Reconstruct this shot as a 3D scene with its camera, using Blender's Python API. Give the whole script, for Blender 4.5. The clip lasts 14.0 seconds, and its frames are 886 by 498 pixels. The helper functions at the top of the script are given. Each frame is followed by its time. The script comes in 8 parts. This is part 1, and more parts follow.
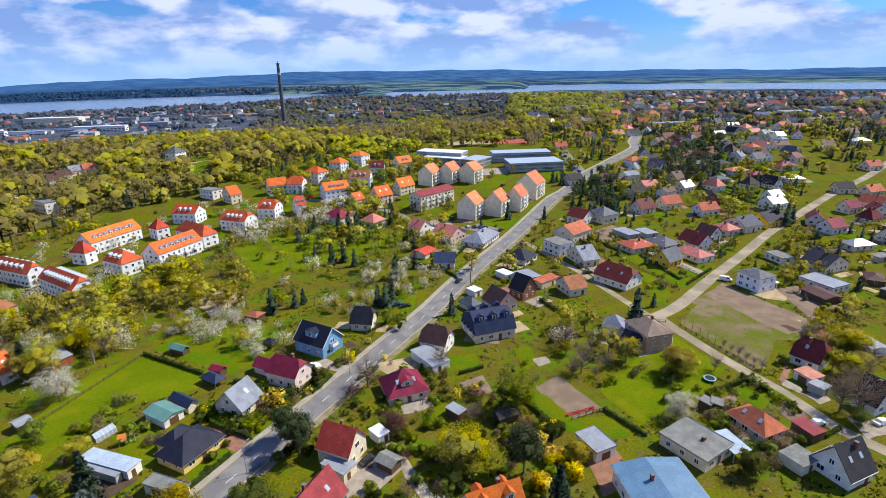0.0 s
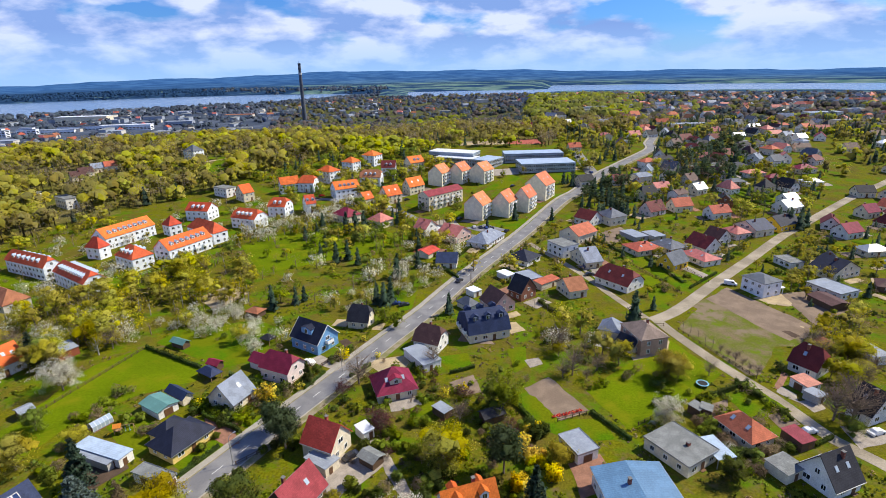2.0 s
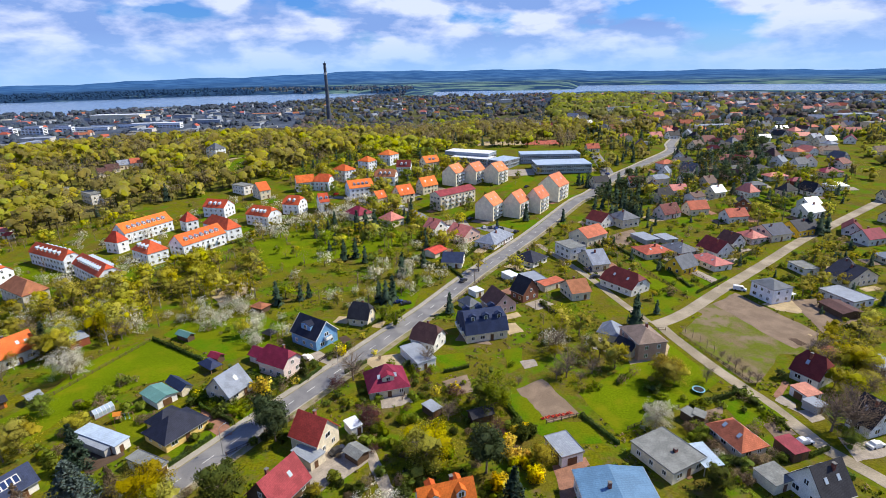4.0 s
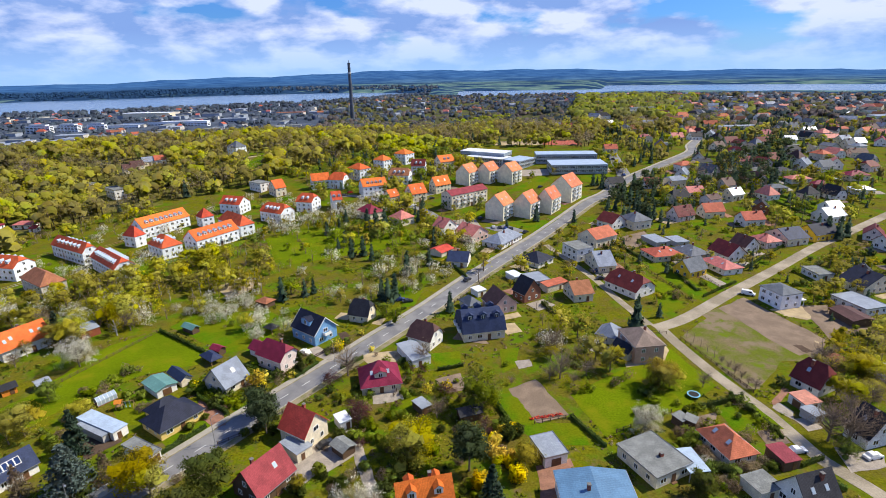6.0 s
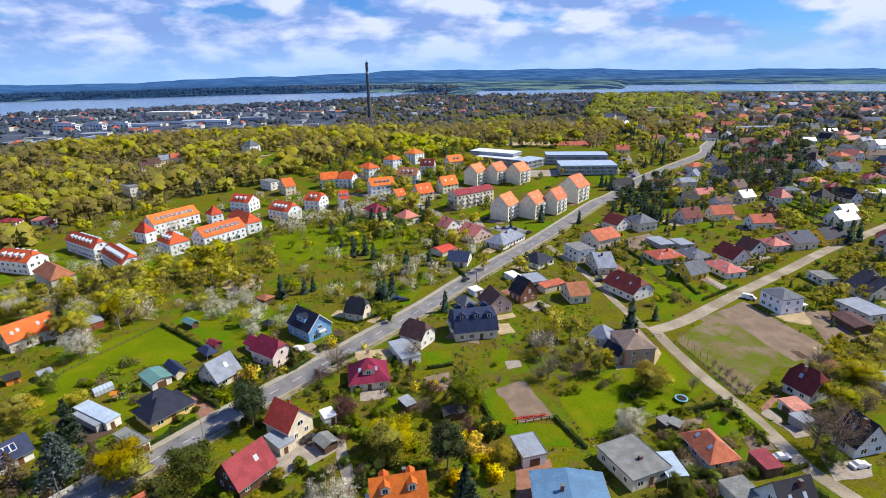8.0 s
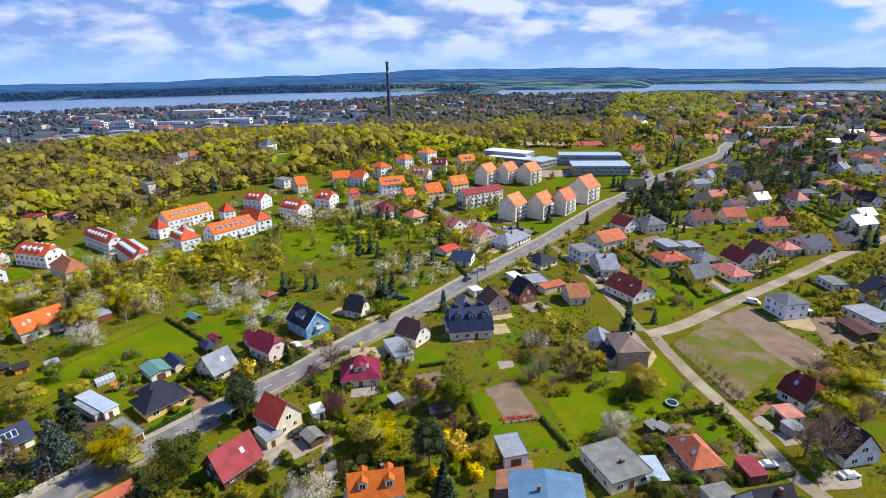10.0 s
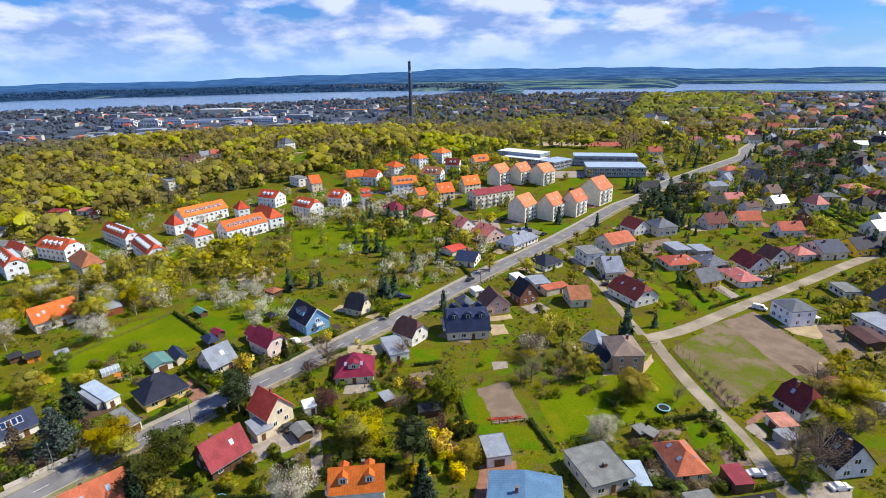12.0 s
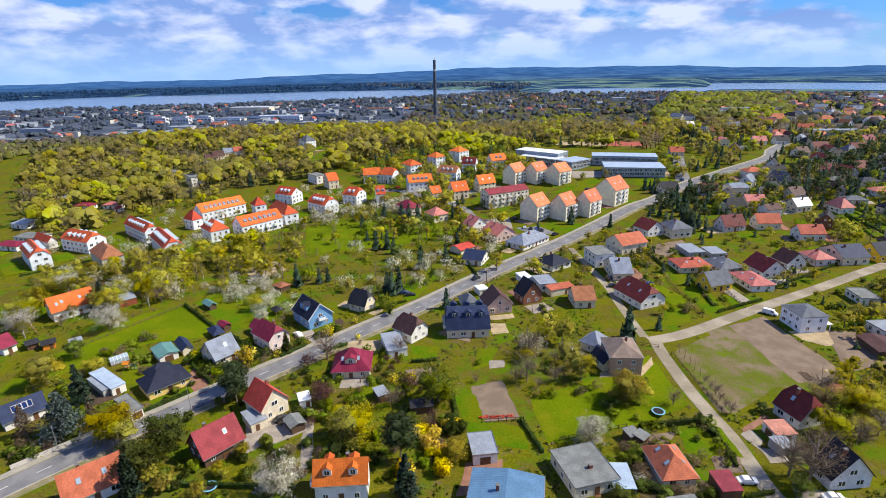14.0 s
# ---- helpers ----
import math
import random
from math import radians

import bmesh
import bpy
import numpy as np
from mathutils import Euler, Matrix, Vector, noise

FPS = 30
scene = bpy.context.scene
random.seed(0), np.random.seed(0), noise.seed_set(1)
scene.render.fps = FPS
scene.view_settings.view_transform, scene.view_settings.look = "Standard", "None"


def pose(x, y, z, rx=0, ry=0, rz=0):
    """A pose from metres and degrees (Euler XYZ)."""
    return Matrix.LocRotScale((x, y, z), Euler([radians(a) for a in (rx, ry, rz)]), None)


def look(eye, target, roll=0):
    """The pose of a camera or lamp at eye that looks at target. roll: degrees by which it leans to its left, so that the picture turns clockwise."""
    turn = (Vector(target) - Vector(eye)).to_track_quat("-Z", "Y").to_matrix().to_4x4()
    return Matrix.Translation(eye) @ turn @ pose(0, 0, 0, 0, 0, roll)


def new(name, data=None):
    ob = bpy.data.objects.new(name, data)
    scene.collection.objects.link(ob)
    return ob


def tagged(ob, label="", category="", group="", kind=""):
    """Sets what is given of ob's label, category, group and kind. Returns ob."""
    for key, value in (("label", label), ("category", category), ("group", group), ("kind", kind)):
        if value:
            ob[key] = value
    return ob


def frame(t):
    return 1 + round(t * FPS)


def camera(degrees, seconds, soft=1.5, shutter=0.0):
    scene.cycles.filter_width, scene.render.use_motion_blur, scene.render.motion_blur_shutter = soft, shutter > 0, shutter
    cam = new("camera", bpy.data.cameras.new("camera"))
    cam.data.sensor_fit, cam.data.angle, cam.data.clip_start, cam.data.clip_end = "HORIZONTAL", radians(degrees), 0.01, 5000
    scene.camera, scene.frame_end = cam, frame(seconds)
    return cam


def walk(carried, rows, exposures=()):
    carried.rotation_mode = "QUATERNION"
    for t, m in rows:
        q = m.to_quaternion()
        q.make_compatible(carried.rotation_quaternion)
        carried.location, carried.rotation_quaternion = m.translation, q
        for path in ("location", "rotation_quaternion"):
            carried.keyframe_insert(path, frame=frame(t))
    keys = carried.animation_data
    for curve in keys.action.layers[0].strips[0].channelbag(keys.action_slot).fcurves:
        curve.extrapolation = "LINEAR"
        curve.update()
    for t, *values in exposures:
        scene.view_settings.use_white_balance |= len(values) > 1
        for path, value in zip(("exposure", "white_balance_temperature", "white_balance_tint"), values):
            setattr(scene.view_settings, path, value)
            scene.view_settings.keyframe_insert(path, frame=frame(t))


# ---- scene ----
cam = camera(80.4, 14.0, soft=0.5)
METRES, EYE, TILT, LEAN, TURN = 58.5, 85.0, -18.8, 1.2, 0.0
ROWS = [
    (0.0, 0.0, 0.0, 0.0, 0.0, 0.0, -0.0),
    (0.5, 0.0344, -0.004, 0.0007, 0.58, -0.01, -0.2),
    (1.0, 0.0708, -0.0084, 0.0003, 1.2, -0.0, -0.39),
    (1.5, 0.1062, -0.0124, 0.001, 1.77, -0.02, -0.59),
    (2.0, 0.1419, -0.0152, 0.0012, 2.25, -0.03, -0.77),
    (2.5, 0.1766, -0.0173, 0.0025, 2.72, -0.06, -0.94),
    (3.0, 0.2139, -0.0197, 0.0031, 3.5, -0.07, -1.21),
    (5.5, 0.3929, -0.0207, 0.0023, 6.79, -0.21, -2.4),
    (6.0, 0.4293, -0.0199, 0.0037, 7.51, -0.25, -2.63),
    (6.5, 0.465, -0.0193, 0.005, 8.2, -0.28, -2.86),
    (7.0, 0.5014, -0.0189, 0.0072, 8.82, -0.34, -3.07),
    (7.5, 0.5374, -0.0188, 0.0093, 9.2, -0.38, -3.21),
    (8.0, 0.5741, -0.0173, 0.0117, 9.55, -0.4, -3.32),
    (10.5, 0.7513, -0.0054, 0.0266, 12.47, -0.7, -4.27),
    (11.0, 0.7868, -0.0019, 0.0296, 13.03, -0.74, -4.46),
    (11.5, 0.8222, 0.0019, 0.0344, 13.66, -0.82, -4.64),
    (12.0, 0.8561, 0.0063, 0.0379, 14.37, -0.9, -4.88),
    (12.5, 0.8899, 0.0114, 0.0392, 15.21, -1.0, -5.13),
    (13.0, 0.9246, 0.0175, 0.0408, 16.04, -1.11, -5.39),
    (13.5, 0.9598, 0.0243, 0.0432, 16.67, -1.2, -5.58),
    (14.0, 0.9938, 0.0314, 0.0459, 17.17, -1.28, -5.76),
]
walk(cam, [(t, pose(0, 0, EYE, TILT, LEAN, TURN) @ pose(METRES * x, METRES * y, METRES * z, 90 + pitch, roll, yaw)) for t, x, y, z, yaw, pitch, roll in ROWS])

# ---- light ----
SUN_AZ, SUN_EL = 22.0, 47.0          # degrees from +x towards +y, and above the horizon
world = bpy.data.worlds.new("sky")
scene.world = world
world.use_nodes = True
wn, wl = world.node_tree.nodes, world.node_tree.links
wn.clear()


def wnode(kind, **values):
    n = wn.new(kind)
    for key, v in values.items():
        n.inputs[key].default_value = v
    return n


wout, wbg = wn.new("ShaderNodeOutputWorld"), wn.new("ShaderNodeBackground")
sky = wn.new("ShaderNodeTexSky")
sky.sky_type, sky.sun_disc = "NISHITA", False
sky.sun_elevation, sky.sun_rotation = radians(SUN_EL), radians(90 - SUN_AZ)
sky.air_density, sky.dust_density, sky.ozone_density = 1.0, 0.6, 2.0
# broken cloud: denser towards the horizon, blue overhead
wco, wsep = wn.new("ShaderNodeTexCoord"), wn.new("ShaderNodeSeparateXYZ")
wl.new(wco.outputs["Generated"], wsep.inputs[0])
stretch = wn.new("ShaderNodeMapping")
stretch.inputs["Scale"].default_value = (1.0, 1.0, 2.7)
stretch.inputs["Location"].default_value = (0.35, 0.1, 0.0)
wl.new(wco.outputs["Generated"], stretch.inputs["Vector"])
n1 = wnode("ShaderNodeTexNoise", Scale=6.4, Detail=10.0, Roughness=0.5, Distortion=0.05)
n2 = wnode("ShaderNodeTexNoise", Scale=9.5, Detail=9.0, Roughness=0.54, Distortion=0.1)
for n in (n1, n2):
    wl.new(stretch.outputs[0], n.inputs["Vector"])
thin = wn.new("ShaderNodeMapRange")
thin.inputs["From Min"].default_value, thin.inputs["From Max"].default_value = 0.0, 0.7
thin.inputs["To Min"].default_value, thin.inputs["To Max"].default_value = 0.075, -0.14
wl.new(wsep.outputs["Z"], thin.inputs["Value"])
total = wn.new("ShaderNodeMath")
wl.new(n1.outputs[0], total.inputs[0])
wl.new(thin.outputs[0], total.inputs[1])
cover = wn.new("ShaderNodeValToRGB")
cover.color_ramp.elements[0].position, cover.color_ramp.elements[1].position = 0.40, 0.5
wl.new(total.outputs[0], cover.inputs[0])
tone = wn.new("ShaderNodeValToRGB")
tone.color_ramp.elements[0].position, tone.color_ramp.elements[0].color = 0.42, (2.1, 3.5, 7.2, 1)
tone.color_ramp.elements[1].position, tone.color_ramp.elements[1].color = 0.6, (6.3, 7.1, 9.7, 1)
wl.new(n2.outputs[0], tone.inputs[0])
blue = wn.new("ShaderNodeMix")
blue.data_type, blue.blend_type = "RGBA", "MULTIPLY"
blue.inputs[0].default_value = 1.0
wl.new(sky.outputs[0], blue.inputs[6])
blue.inputs[7].default_value = (0.3, 0.62, 1.25, 1)
cloud = wn.new("ShaderNodeMix")
cloud.data_type = "RGBA"
wl.new(cover.outputs[0], cloud.inputs[0])
wl.new(blue.outputs[2], cloud.inputs[6])
wl.new(tone.outputs[0], cloud.inputs[7])
# pale blue air along the horizon
low = wn.new("ShaderNodeMapRange")
low.inputs["From Min"].default_value, low.inputs["From Max"].default_value = 0.0, 0.07
low.inputs["To Min"].default_value, low.inputs["To Max"].default_value = 0.85, 0.0
wl.new(wsep.outputs["Z"], low.inputs["Value"])
air = wn.new("ShaderNodeMix")
air.data_type = "RGBA"
wl.new(low.outputs[0], air.inputs[0])
wl.new(cloud.outputs[2], air.inputs[6])
air.inputs[7].default_value = (3.3, 5.5, 9.2, 1)
wl.new(air.outputs[2], wbg.inputs[0])
wbg.inputs[1].default_value = 0.095
wl.new(wbg.outputs[0], wout.inputs[0])

sun = new("sun", bpy.data.lights.new("sun", "SUN"))
sun.data.energy, sun.data.angle, sun.data.color = 5.0, radians(0.6), (1.0, 0.92, 0.74)
away = Vector((math.cos(radians(SUN_AZ)) * math.cos(radians(SUN_EL)), math.sin(radians(SUN_AZ)) * math.cos(radians(SUN_EL)), math.sin(radians(SUN_EL))))
sun.matrix_world = look(away * 300, (0, 0, 0))
scene.view_settings.exposure = 0.32

# ---- materials ----
MATS = {}


def material(name, colour, rough=0.7, vary=0.25, scale=1.0, bump=0.0, metal=0.0, each=0.0, second=None, tiles=0.0, leaf=0.0, fine=8.0, island=0.0, spec=0.3, mixpos=(0.42, 0.6), cell=0.0):
    """A weathered surface: a base colour that drifts at two scales, to a second colour where one is given."""
    m = bpy.data.materials.new(name)
    m.use_nodes = True
    nt = m.node_tree
    N, K = nt.nodes, nt.links
    bsdf = N["Principled BSDF"]
    bsdf.inputs["Roughness"].default_value, bsdf.inputs["Metallic"].default_value = rough, metal
    bsdf.inputs["Specular IOR Level"].default_value = spec
    co = N.new("ShaderNodeTexCoord")
    big, small = N.new("ShaderNodeTexNoise"), N.new("ShaderNodeTexNoise")
    for n, s in ((big, scale), (small, scale * fine)):
        n.inputs["Scale"].default_value, n.inputs["Detail"].default_value = s, 5
        K.new(co.outputs["Object"], n.inputs["Vector"])
    ramp = N.new("ShaderNodeValToRGB")
    c2 = second or tuple(c * (1 - vary) for c in colour)
    ramp.color_ramp.elements[0].color, ramp.color_ramp.elements[1].color = (*c2, 1), (*colour, 1)
    ramp.color_ramp.elements[0].position, ramp.color_ramp.elements[1].position = mixpos
    K.new(big.outputs[0], ramp.inputs[0])
    grain = N.new("ShaderNodeMapRange")
    grain.inputs["From Min"].default_value, grain.inputs["From Max"].default_value = 0.3, 0.7
    grain.inputs["To Min"].default_value, grain.inputs["To Max"].default_value = 1 - vary, 1 + vary * 0.6
    K.new(small.outputs[0], grain.inputs["Value"])
    mul = N.new("ShaderNodeMix")
    mul.data_type, mul.blend_type = "RGBA", "MULTIPLY"
    mul.inputs[0].default_value = 1.0
    K.new(ramp.outputs[0], mul.inputs[6])
    K.new(grain.outputs[0], mul.inputs[7])
    out = mul.outputs[2]
    if each or island:
        hsv = N.new("ShaderNodeHueSaturation")
        rnd = N.new("ShaderNodeObjectInfo").outputs["Random"] if each else N.new("ShaderNodeNewGeometry").outputs["Random Per Island"]
        amount = each or island
        val, hue = N.new("ShaderNodeMapRange"), N.new("ShaderNodeMapRange")
        val.inputs["To Min"].default_value, val.inputs["To Max"].default_value = 1 - amount, 1 + amount
        hue.inputs["To Min"].default_value, hue.inputs["To Max"].default_value = 0.5 - amount * 0.07, 0.5 + amount * 0.07
        K.new(rnd, val.inputs["Value"])
        K.new(rnd, hue.inputs["Value"])
        K.new(val.outputs[0], hsv.inputs["Value"])
        K.new(hue.outputs[0], hsv.inputs["Hue"])
        K.new(out, hsv.inputs["Color"])
        out = hsv.outputs[0]
    if each and island:
        hs2, v2 = N.new("ShaderNodeHueSaturation"), N.new("ShaderNodeMapRange")
        v2.inputs["To Min"].default_value, v2.inputs["To Max"].default_value = 1 - island, 1 + island
        K.new(N.new("ShaderNodeNewGeometry").outputs["Random Per Island"], v2.inputs["Value"])
        K.new(v2.outputs[0], hs2.inputs["Value"])
        K.new(out, hs2.inputs["Color"])
        out = hs2.outputs[0]
    if cell:
        geo, vor, hs3, sep = N.new("ShaderNodeNewGeometry"), N.new("ShaderNodeTexVoronoi"), N.new("ShaderNodeHueSaturation"), N.new("ShaderNodeSeparateColor")
        flat = N.new("ShaderNodeVectorMath")
        flat.operation = "MULTIPLY"
        flat.inputs[1].default_value = (1, 1, 0.2)
        K.new(geo.outputs["Position"], flat.inputs[0])
        K.new(flat.outputs[0], vor.inputs["Vector"])
        vor.inputs["Scale"].default_value = 0.16
        K.new(vor.outputs["Color"], sep.inputs[0])
        for k, (sock, mid) in enumerate((("Value", 1.0), ("Hue", 0.5), ("Saturation", 0.95))):
            mr = N.new("ShaderNodeMapRange")
            w = cell * (1.0, 0.09, 0.6)[k]
            mr.inputs["To Min"].default_value, mr.inputs["To Max"].default_value = mid - w, mid + w
            K.new(sep.outputs[k], mr.inputs["Value"])
            K.new(mr.outputs[0], hs3.inputs[sock])
        K.new(out, hs3.inputs["Color"])
        out = hs3.outputs[0]
    K.new(out, bsdf.inputs["Base Color"])
    if bump or tiles:
        bp = N.new("ShaderNodeBump")
        bp.inputs["Strength"].default_value, bp.inputs["Distance"].default_value = (bump or 0.6), 0.05
        if tiles:
            w1, w2 = N.new("ShaderNodeTexWave"), N.new("ShaderNodeTexWave")
            w1.bands_direction, w2.bands_direction = "X", "Z"
            w1.inputs["Scale"].default_value, w2.inputs["Scale"].default_value = 1 / tiles, 1.3 / tiles
            w2.wave_profile = "SAW"
            add = N.new("ShaderNodeMath")
            for w in (w1, w2):
                K.new(co.outputs["Object"], w.inputs["Vector"])
            K.new(w1.outputs["Fac"], add.inputs[0])
            K.new(w2.outputs["Fac"], add.inputs[1])
            K.new(add.outputs[0], bp.inputs["Height"])
        else:
            K.new(small.outputs[0], bp.inputs["Height"])
        K.new(bp.outputs[0], bsdf.inputs["Normal"])
    if leaf:
        tr, mx = N.new("ShaderNodeBsdfTranslucent"), N.new("ShaderNodeAddShader")
        K.new(out, tr.inputs["Color"])
        K.new(bsdf.outputs[0], mx.inputs[0])
        K.new(tr.outputs[0], mx.inputs[1])
        K.new(mx.outputs[0], N["Material Output"].inputs["Surface"])
    MATS[name] = m
    return m


def pattern_mix(name, colour, scale, lo, hi):
    """Adds patches of a further colour to a ground material."""
    nt = MATS[name].node_tree
    N, K = nt.nodes, nt.links
    bsdf = N["Principled BSDF"]
    old = bsdf.inputs["Base Color"].links[0].from_socket
    co, no, mr, mx = N.new("ShaderNodeTexCoord"), N.new("ShaderNodeTexNoise"), N.new("ShaderNodeMapRange"), N.new("ShaderNodeMix")
    no.inputs["Scale"].default_value, no.inputs["Detail"].default_value, no.inputs["Roughness"].default_value = scale, 6, 0.65
    mr.inputs["From Min"].default_value, mr.inputs["From Max"].default_value = lo, hi
    mx.data_type = "RGBA"
    K.new(co.outputs["Object"], no.inputs["Vector"])
    K.new(no.outputs[0], mr.inputs["Value"])
    K.new(mr.outputs[0], mx.inputs[0])
    K.new(old, mx.inputs[6])
    mx.inputs[7].default_value = (*colour, 1)
    K.new(mx.outputs[2], bsdf.inputs["Base Color"])


def glass(name, colour, rough=0.06):
    m = bpy.data.materials.new(name)
    m.use_nodes = True
    b = m.node_tree.nodes["Principled BSDF"]
    b.inputs["Base Color"].default_value, b.inputs["Roughness"].default_value = (*colour, 1), rough
    b.inputs["Specular IOR Level"].default_value = 0.9
    MATS[name] = m


# walls
for name, colour in dict(cream=(0.78, 0.69, 0.52), aptcream=(0.88, 0.81, 0.62), white=(0.82, 0.8, 0.76), whitenew=(0.9, 0.91, 0.93), whiteblk=(0.84, 0.88, 0.94), greywhite=(0.6, 0.56, 0.5), pinkwhite=(0.82, 0.68, 0.64), pinkwall=(0.7, 0.48, 0.42),
                         yellow=(0.8, 0.58, 0.2), vivid=(0.85, 0.55, 0.04), brownbrick=(0.24, 0.1, 0.06), brickrose=(0.55, 0.34, 0.26), darkwood=(0.13, 0.08, 0.05), darkred=(0.28, 0.08, 0.04), wood=(0.4, 0.24, 0.12), orangewood=(0.75, 0.25, 0.03), post=(0.45, 0.44, 0.42)).items():
    material("wall_" + name, colour, 0.85, 0.14, 0.5, bump=0.15, second=tuple(c * 0.86 for c in colour))
material("wall_blue", (0.2, 0.43, 0.74), 0.6, 0.15, 0.6, tiles=0.5)
# Far town walls: cloud shade and haze are put into this blue-grey.
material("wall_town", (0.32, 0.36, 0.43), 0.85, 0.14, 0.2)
material("wall_glassy", (0.3, 0.36, 0.42), 0.4, 0.2, 0.4)
material("plinth", (0.2, 0.19, 0.18), 0.9, 0.2, 1.0)
material("trim_white", (0.85, 0.85, 0.84), 0.5, 0.06, 1.0)
# roofs
for name, colour, rough in (("orange", (0.78, 0.17, 0.04), 0.7), ("orangered", (0.6, 0.1, 0.04), 0.7), ("salmon", (0.74, 0.24, 0.11), 0.7), ("amber", (0.58, 0.13, 0.025), 0.7), ("crimson", (0.25, 0.025, 0.06), 0.6), ("brick", (0.6, 0.08, 0.055), 0.6), ("rose", (0.3, 0.05, 0.065), 0.65), ("oxblood", (0.17, 0.03, 0.03), 0.6),
                            ("rust", (0.38, 0.15, 0.08), 0.8), ("terracotta", (0.52, 0.14, 0.08), 0.7), ("rosepink", (0.6, 0.2, 0.17), 0.6), ("taupe", (0.27, 0.2, 0.165), 0.75), ("brown", (0.11, 0.055, 0.05), 0.6), ("charcoal", (0.04, 0.04, 0.048), 0.7), ("slate", (0.022, 0.027, 0.05), 0.65), ("navy", (0.03, 0.045, 0.1), 0.6),
                            ("greyblue", (0.25, 0.285, 0.36), 0.6), ("greyhip", (0.14, 0.155, 0.185), 0.65)):
    material("roof_" + name, colour, rough, 0.22, 0.45, tiles=1.0, each=0.08, bump=0.22, spec=0.15)
for name, colour in (("felt", (0.22, 0.23, 0.225)), ("pinkroof", (0.62, 0.27, 0.2))):
    material("roof_" + name, colour, 0.9, 0.25, 0.4, bump=0.2)
for name, colour in (("greymetal", (0.3, 0.33, 0.38)), ("paleblue", (0.11, 0.22, 0.36)), ("bluemetal", (0.42, 0.52, 0.66)), ("whitemetal", (0.82, 0.85, 0.9)), ("teal", (0.12, 0.27, 0.24)), ("glassroof", (0.4, 0.5, 0.62))):
    material("roof_" + name, colour, 0.38, 0.16, 0.35, tiles=1.6, bump=0.25, spec=0.5)
glass("pane", (0.02, 0.025, 0.035))
glass("solar", (0.012, 0.025, 0.09), 0.12)
glass("skylight_pane", (0.35, 0.42, 0.5), 0.05)
material("door_wood", (0.16, 0.08, 0.04), 0.6, 0.2, 1.0)
material("chimney_brick", (0.3, 0.1, 0.07), 0.85, 0.3, 2.0)
material("metal_grey", (0.4, 0.4, 0.41), 0.4, 0.1, 1.0, metal=0.6)
# ground
material("grass", (0.138, 0.138, 0.005), 0.95, 0.42, 0.07, bump=0.5, second=(0.118, 0.092, 0.018), fine=26, mixpos=(0.34, 0.58), spec=0.02)
pattern_mix("grass", (0.135, 0.1, 0.045), 0.21, 0.55, 0.68)
pattern_mix("grass", (0.082, 0.145, 0.004), 0.09, 0.5, 0.62)
pattern_mix("grass", (0.125, 0.108, 0.028), 0.5, 0.55, 0.7)
pattern_mix("grass", (0.07, 0.09, 0.006), 0.33, 0.52, 0.7)
material("far_ground", (0.09, 0.1, 0.02), 0.95, 0.35, 0.02, second=(0.07, 0.068, 0.04), fine=8, spec=0.05)
material("wood_floor", (0.15, 0.125, 0.04), 0.95, 0.4, 0.05, second=(0.12, 0.125, 0.018), fine=14, spec=0.05)
# Ground of the far town, with haze put into the colour as blue-grey.
material("town_ground_hazy", (0.1, 0.12, 0.165), 0.95, 0.35, 0.02, second=(0.055, 0.072, 0.105), fine=8, spec=0.05)
material("pavement", (0.36, 0.33, 0.28), 0.9, 0.15, 0.3, bump=0.2, fine=12)
material("lawn", (0.078, 0.155, 0.003), 0.95, 0.3, 0.12, bump=0.4, second=(0.125, 0.15, 0.004), fine=18, spec=0.02)
material("meadow", (0.125, 0.175, 0.003), 0.95, 0.3, 0.05, bump=0.4, second=(0.1, 0.145, 0.003), fine=40, spec=0.02)
pattern_mix("lawn", (0.115, 0.145, 0.006), 0.14, 0.52, 0.72)
pattern_mix("meadow", (0.165, 0.17, 0.006), 0.12, 0.5, 0.7)
material("rough_grass", (0.18, 0.14, 0.075), 0.95, 0.3, 0.12, bump=0.5, second=(0.115, 0.135, 0.014), fine=20, spec=0.08)
pattern_mix("rough_grass", (0.2, 0.155, 0.1), 0.07, 0.52, 0.6)
pattern_mix("rough_grass", (0.11, 0.15, 0.008), 0.13, 0.54, 0.64)
material("soil", (0.25, 0.185, 0.135), 0.95, 0.22, 0.2, bump=0.5, fine=20, spec=0.1)
material("soil_dark", (0.1, 0.068, 0.05), 0.95, 0.25, 0.3, bump=0.6, fine=16, spec=0.1)
material("sand", (0.46, 0.36, 0.22), 0.95, 0.2, 0.3, bump=0.5, fine=14, spec=0.1)
material("dirt_road", (0.38, 0.325, 0.25), 0.95, 0.2, 0.12, bump=0.4, second=(0.26, 0.22, 0.16), fine=20, spec=0.1)
material("asphalt", (0.225, 0.22, 0.222), 0.85, 0.14, 0.18, bump=0.2, second=(0.165, 0.162, 0.17), fine=30)
material("verge", (0.28, 0.235, 0.16), 0.95, 0.25, 0.3, bump=0.4, second=(0.19, 0.18, 0.08), fine=16, spec=0.1)
material("paving", (0.36, 0.31, 0.26), 0.9, 0.2, 0.5, bump=0.3)
material("paving_red", (0.3, 0.15, 0.1), 0.9, 0.2, 0.5, bump=0.3)
material("running_track", (0.42, 0.1, 0.07), 0.9, 0.12, 0.2)
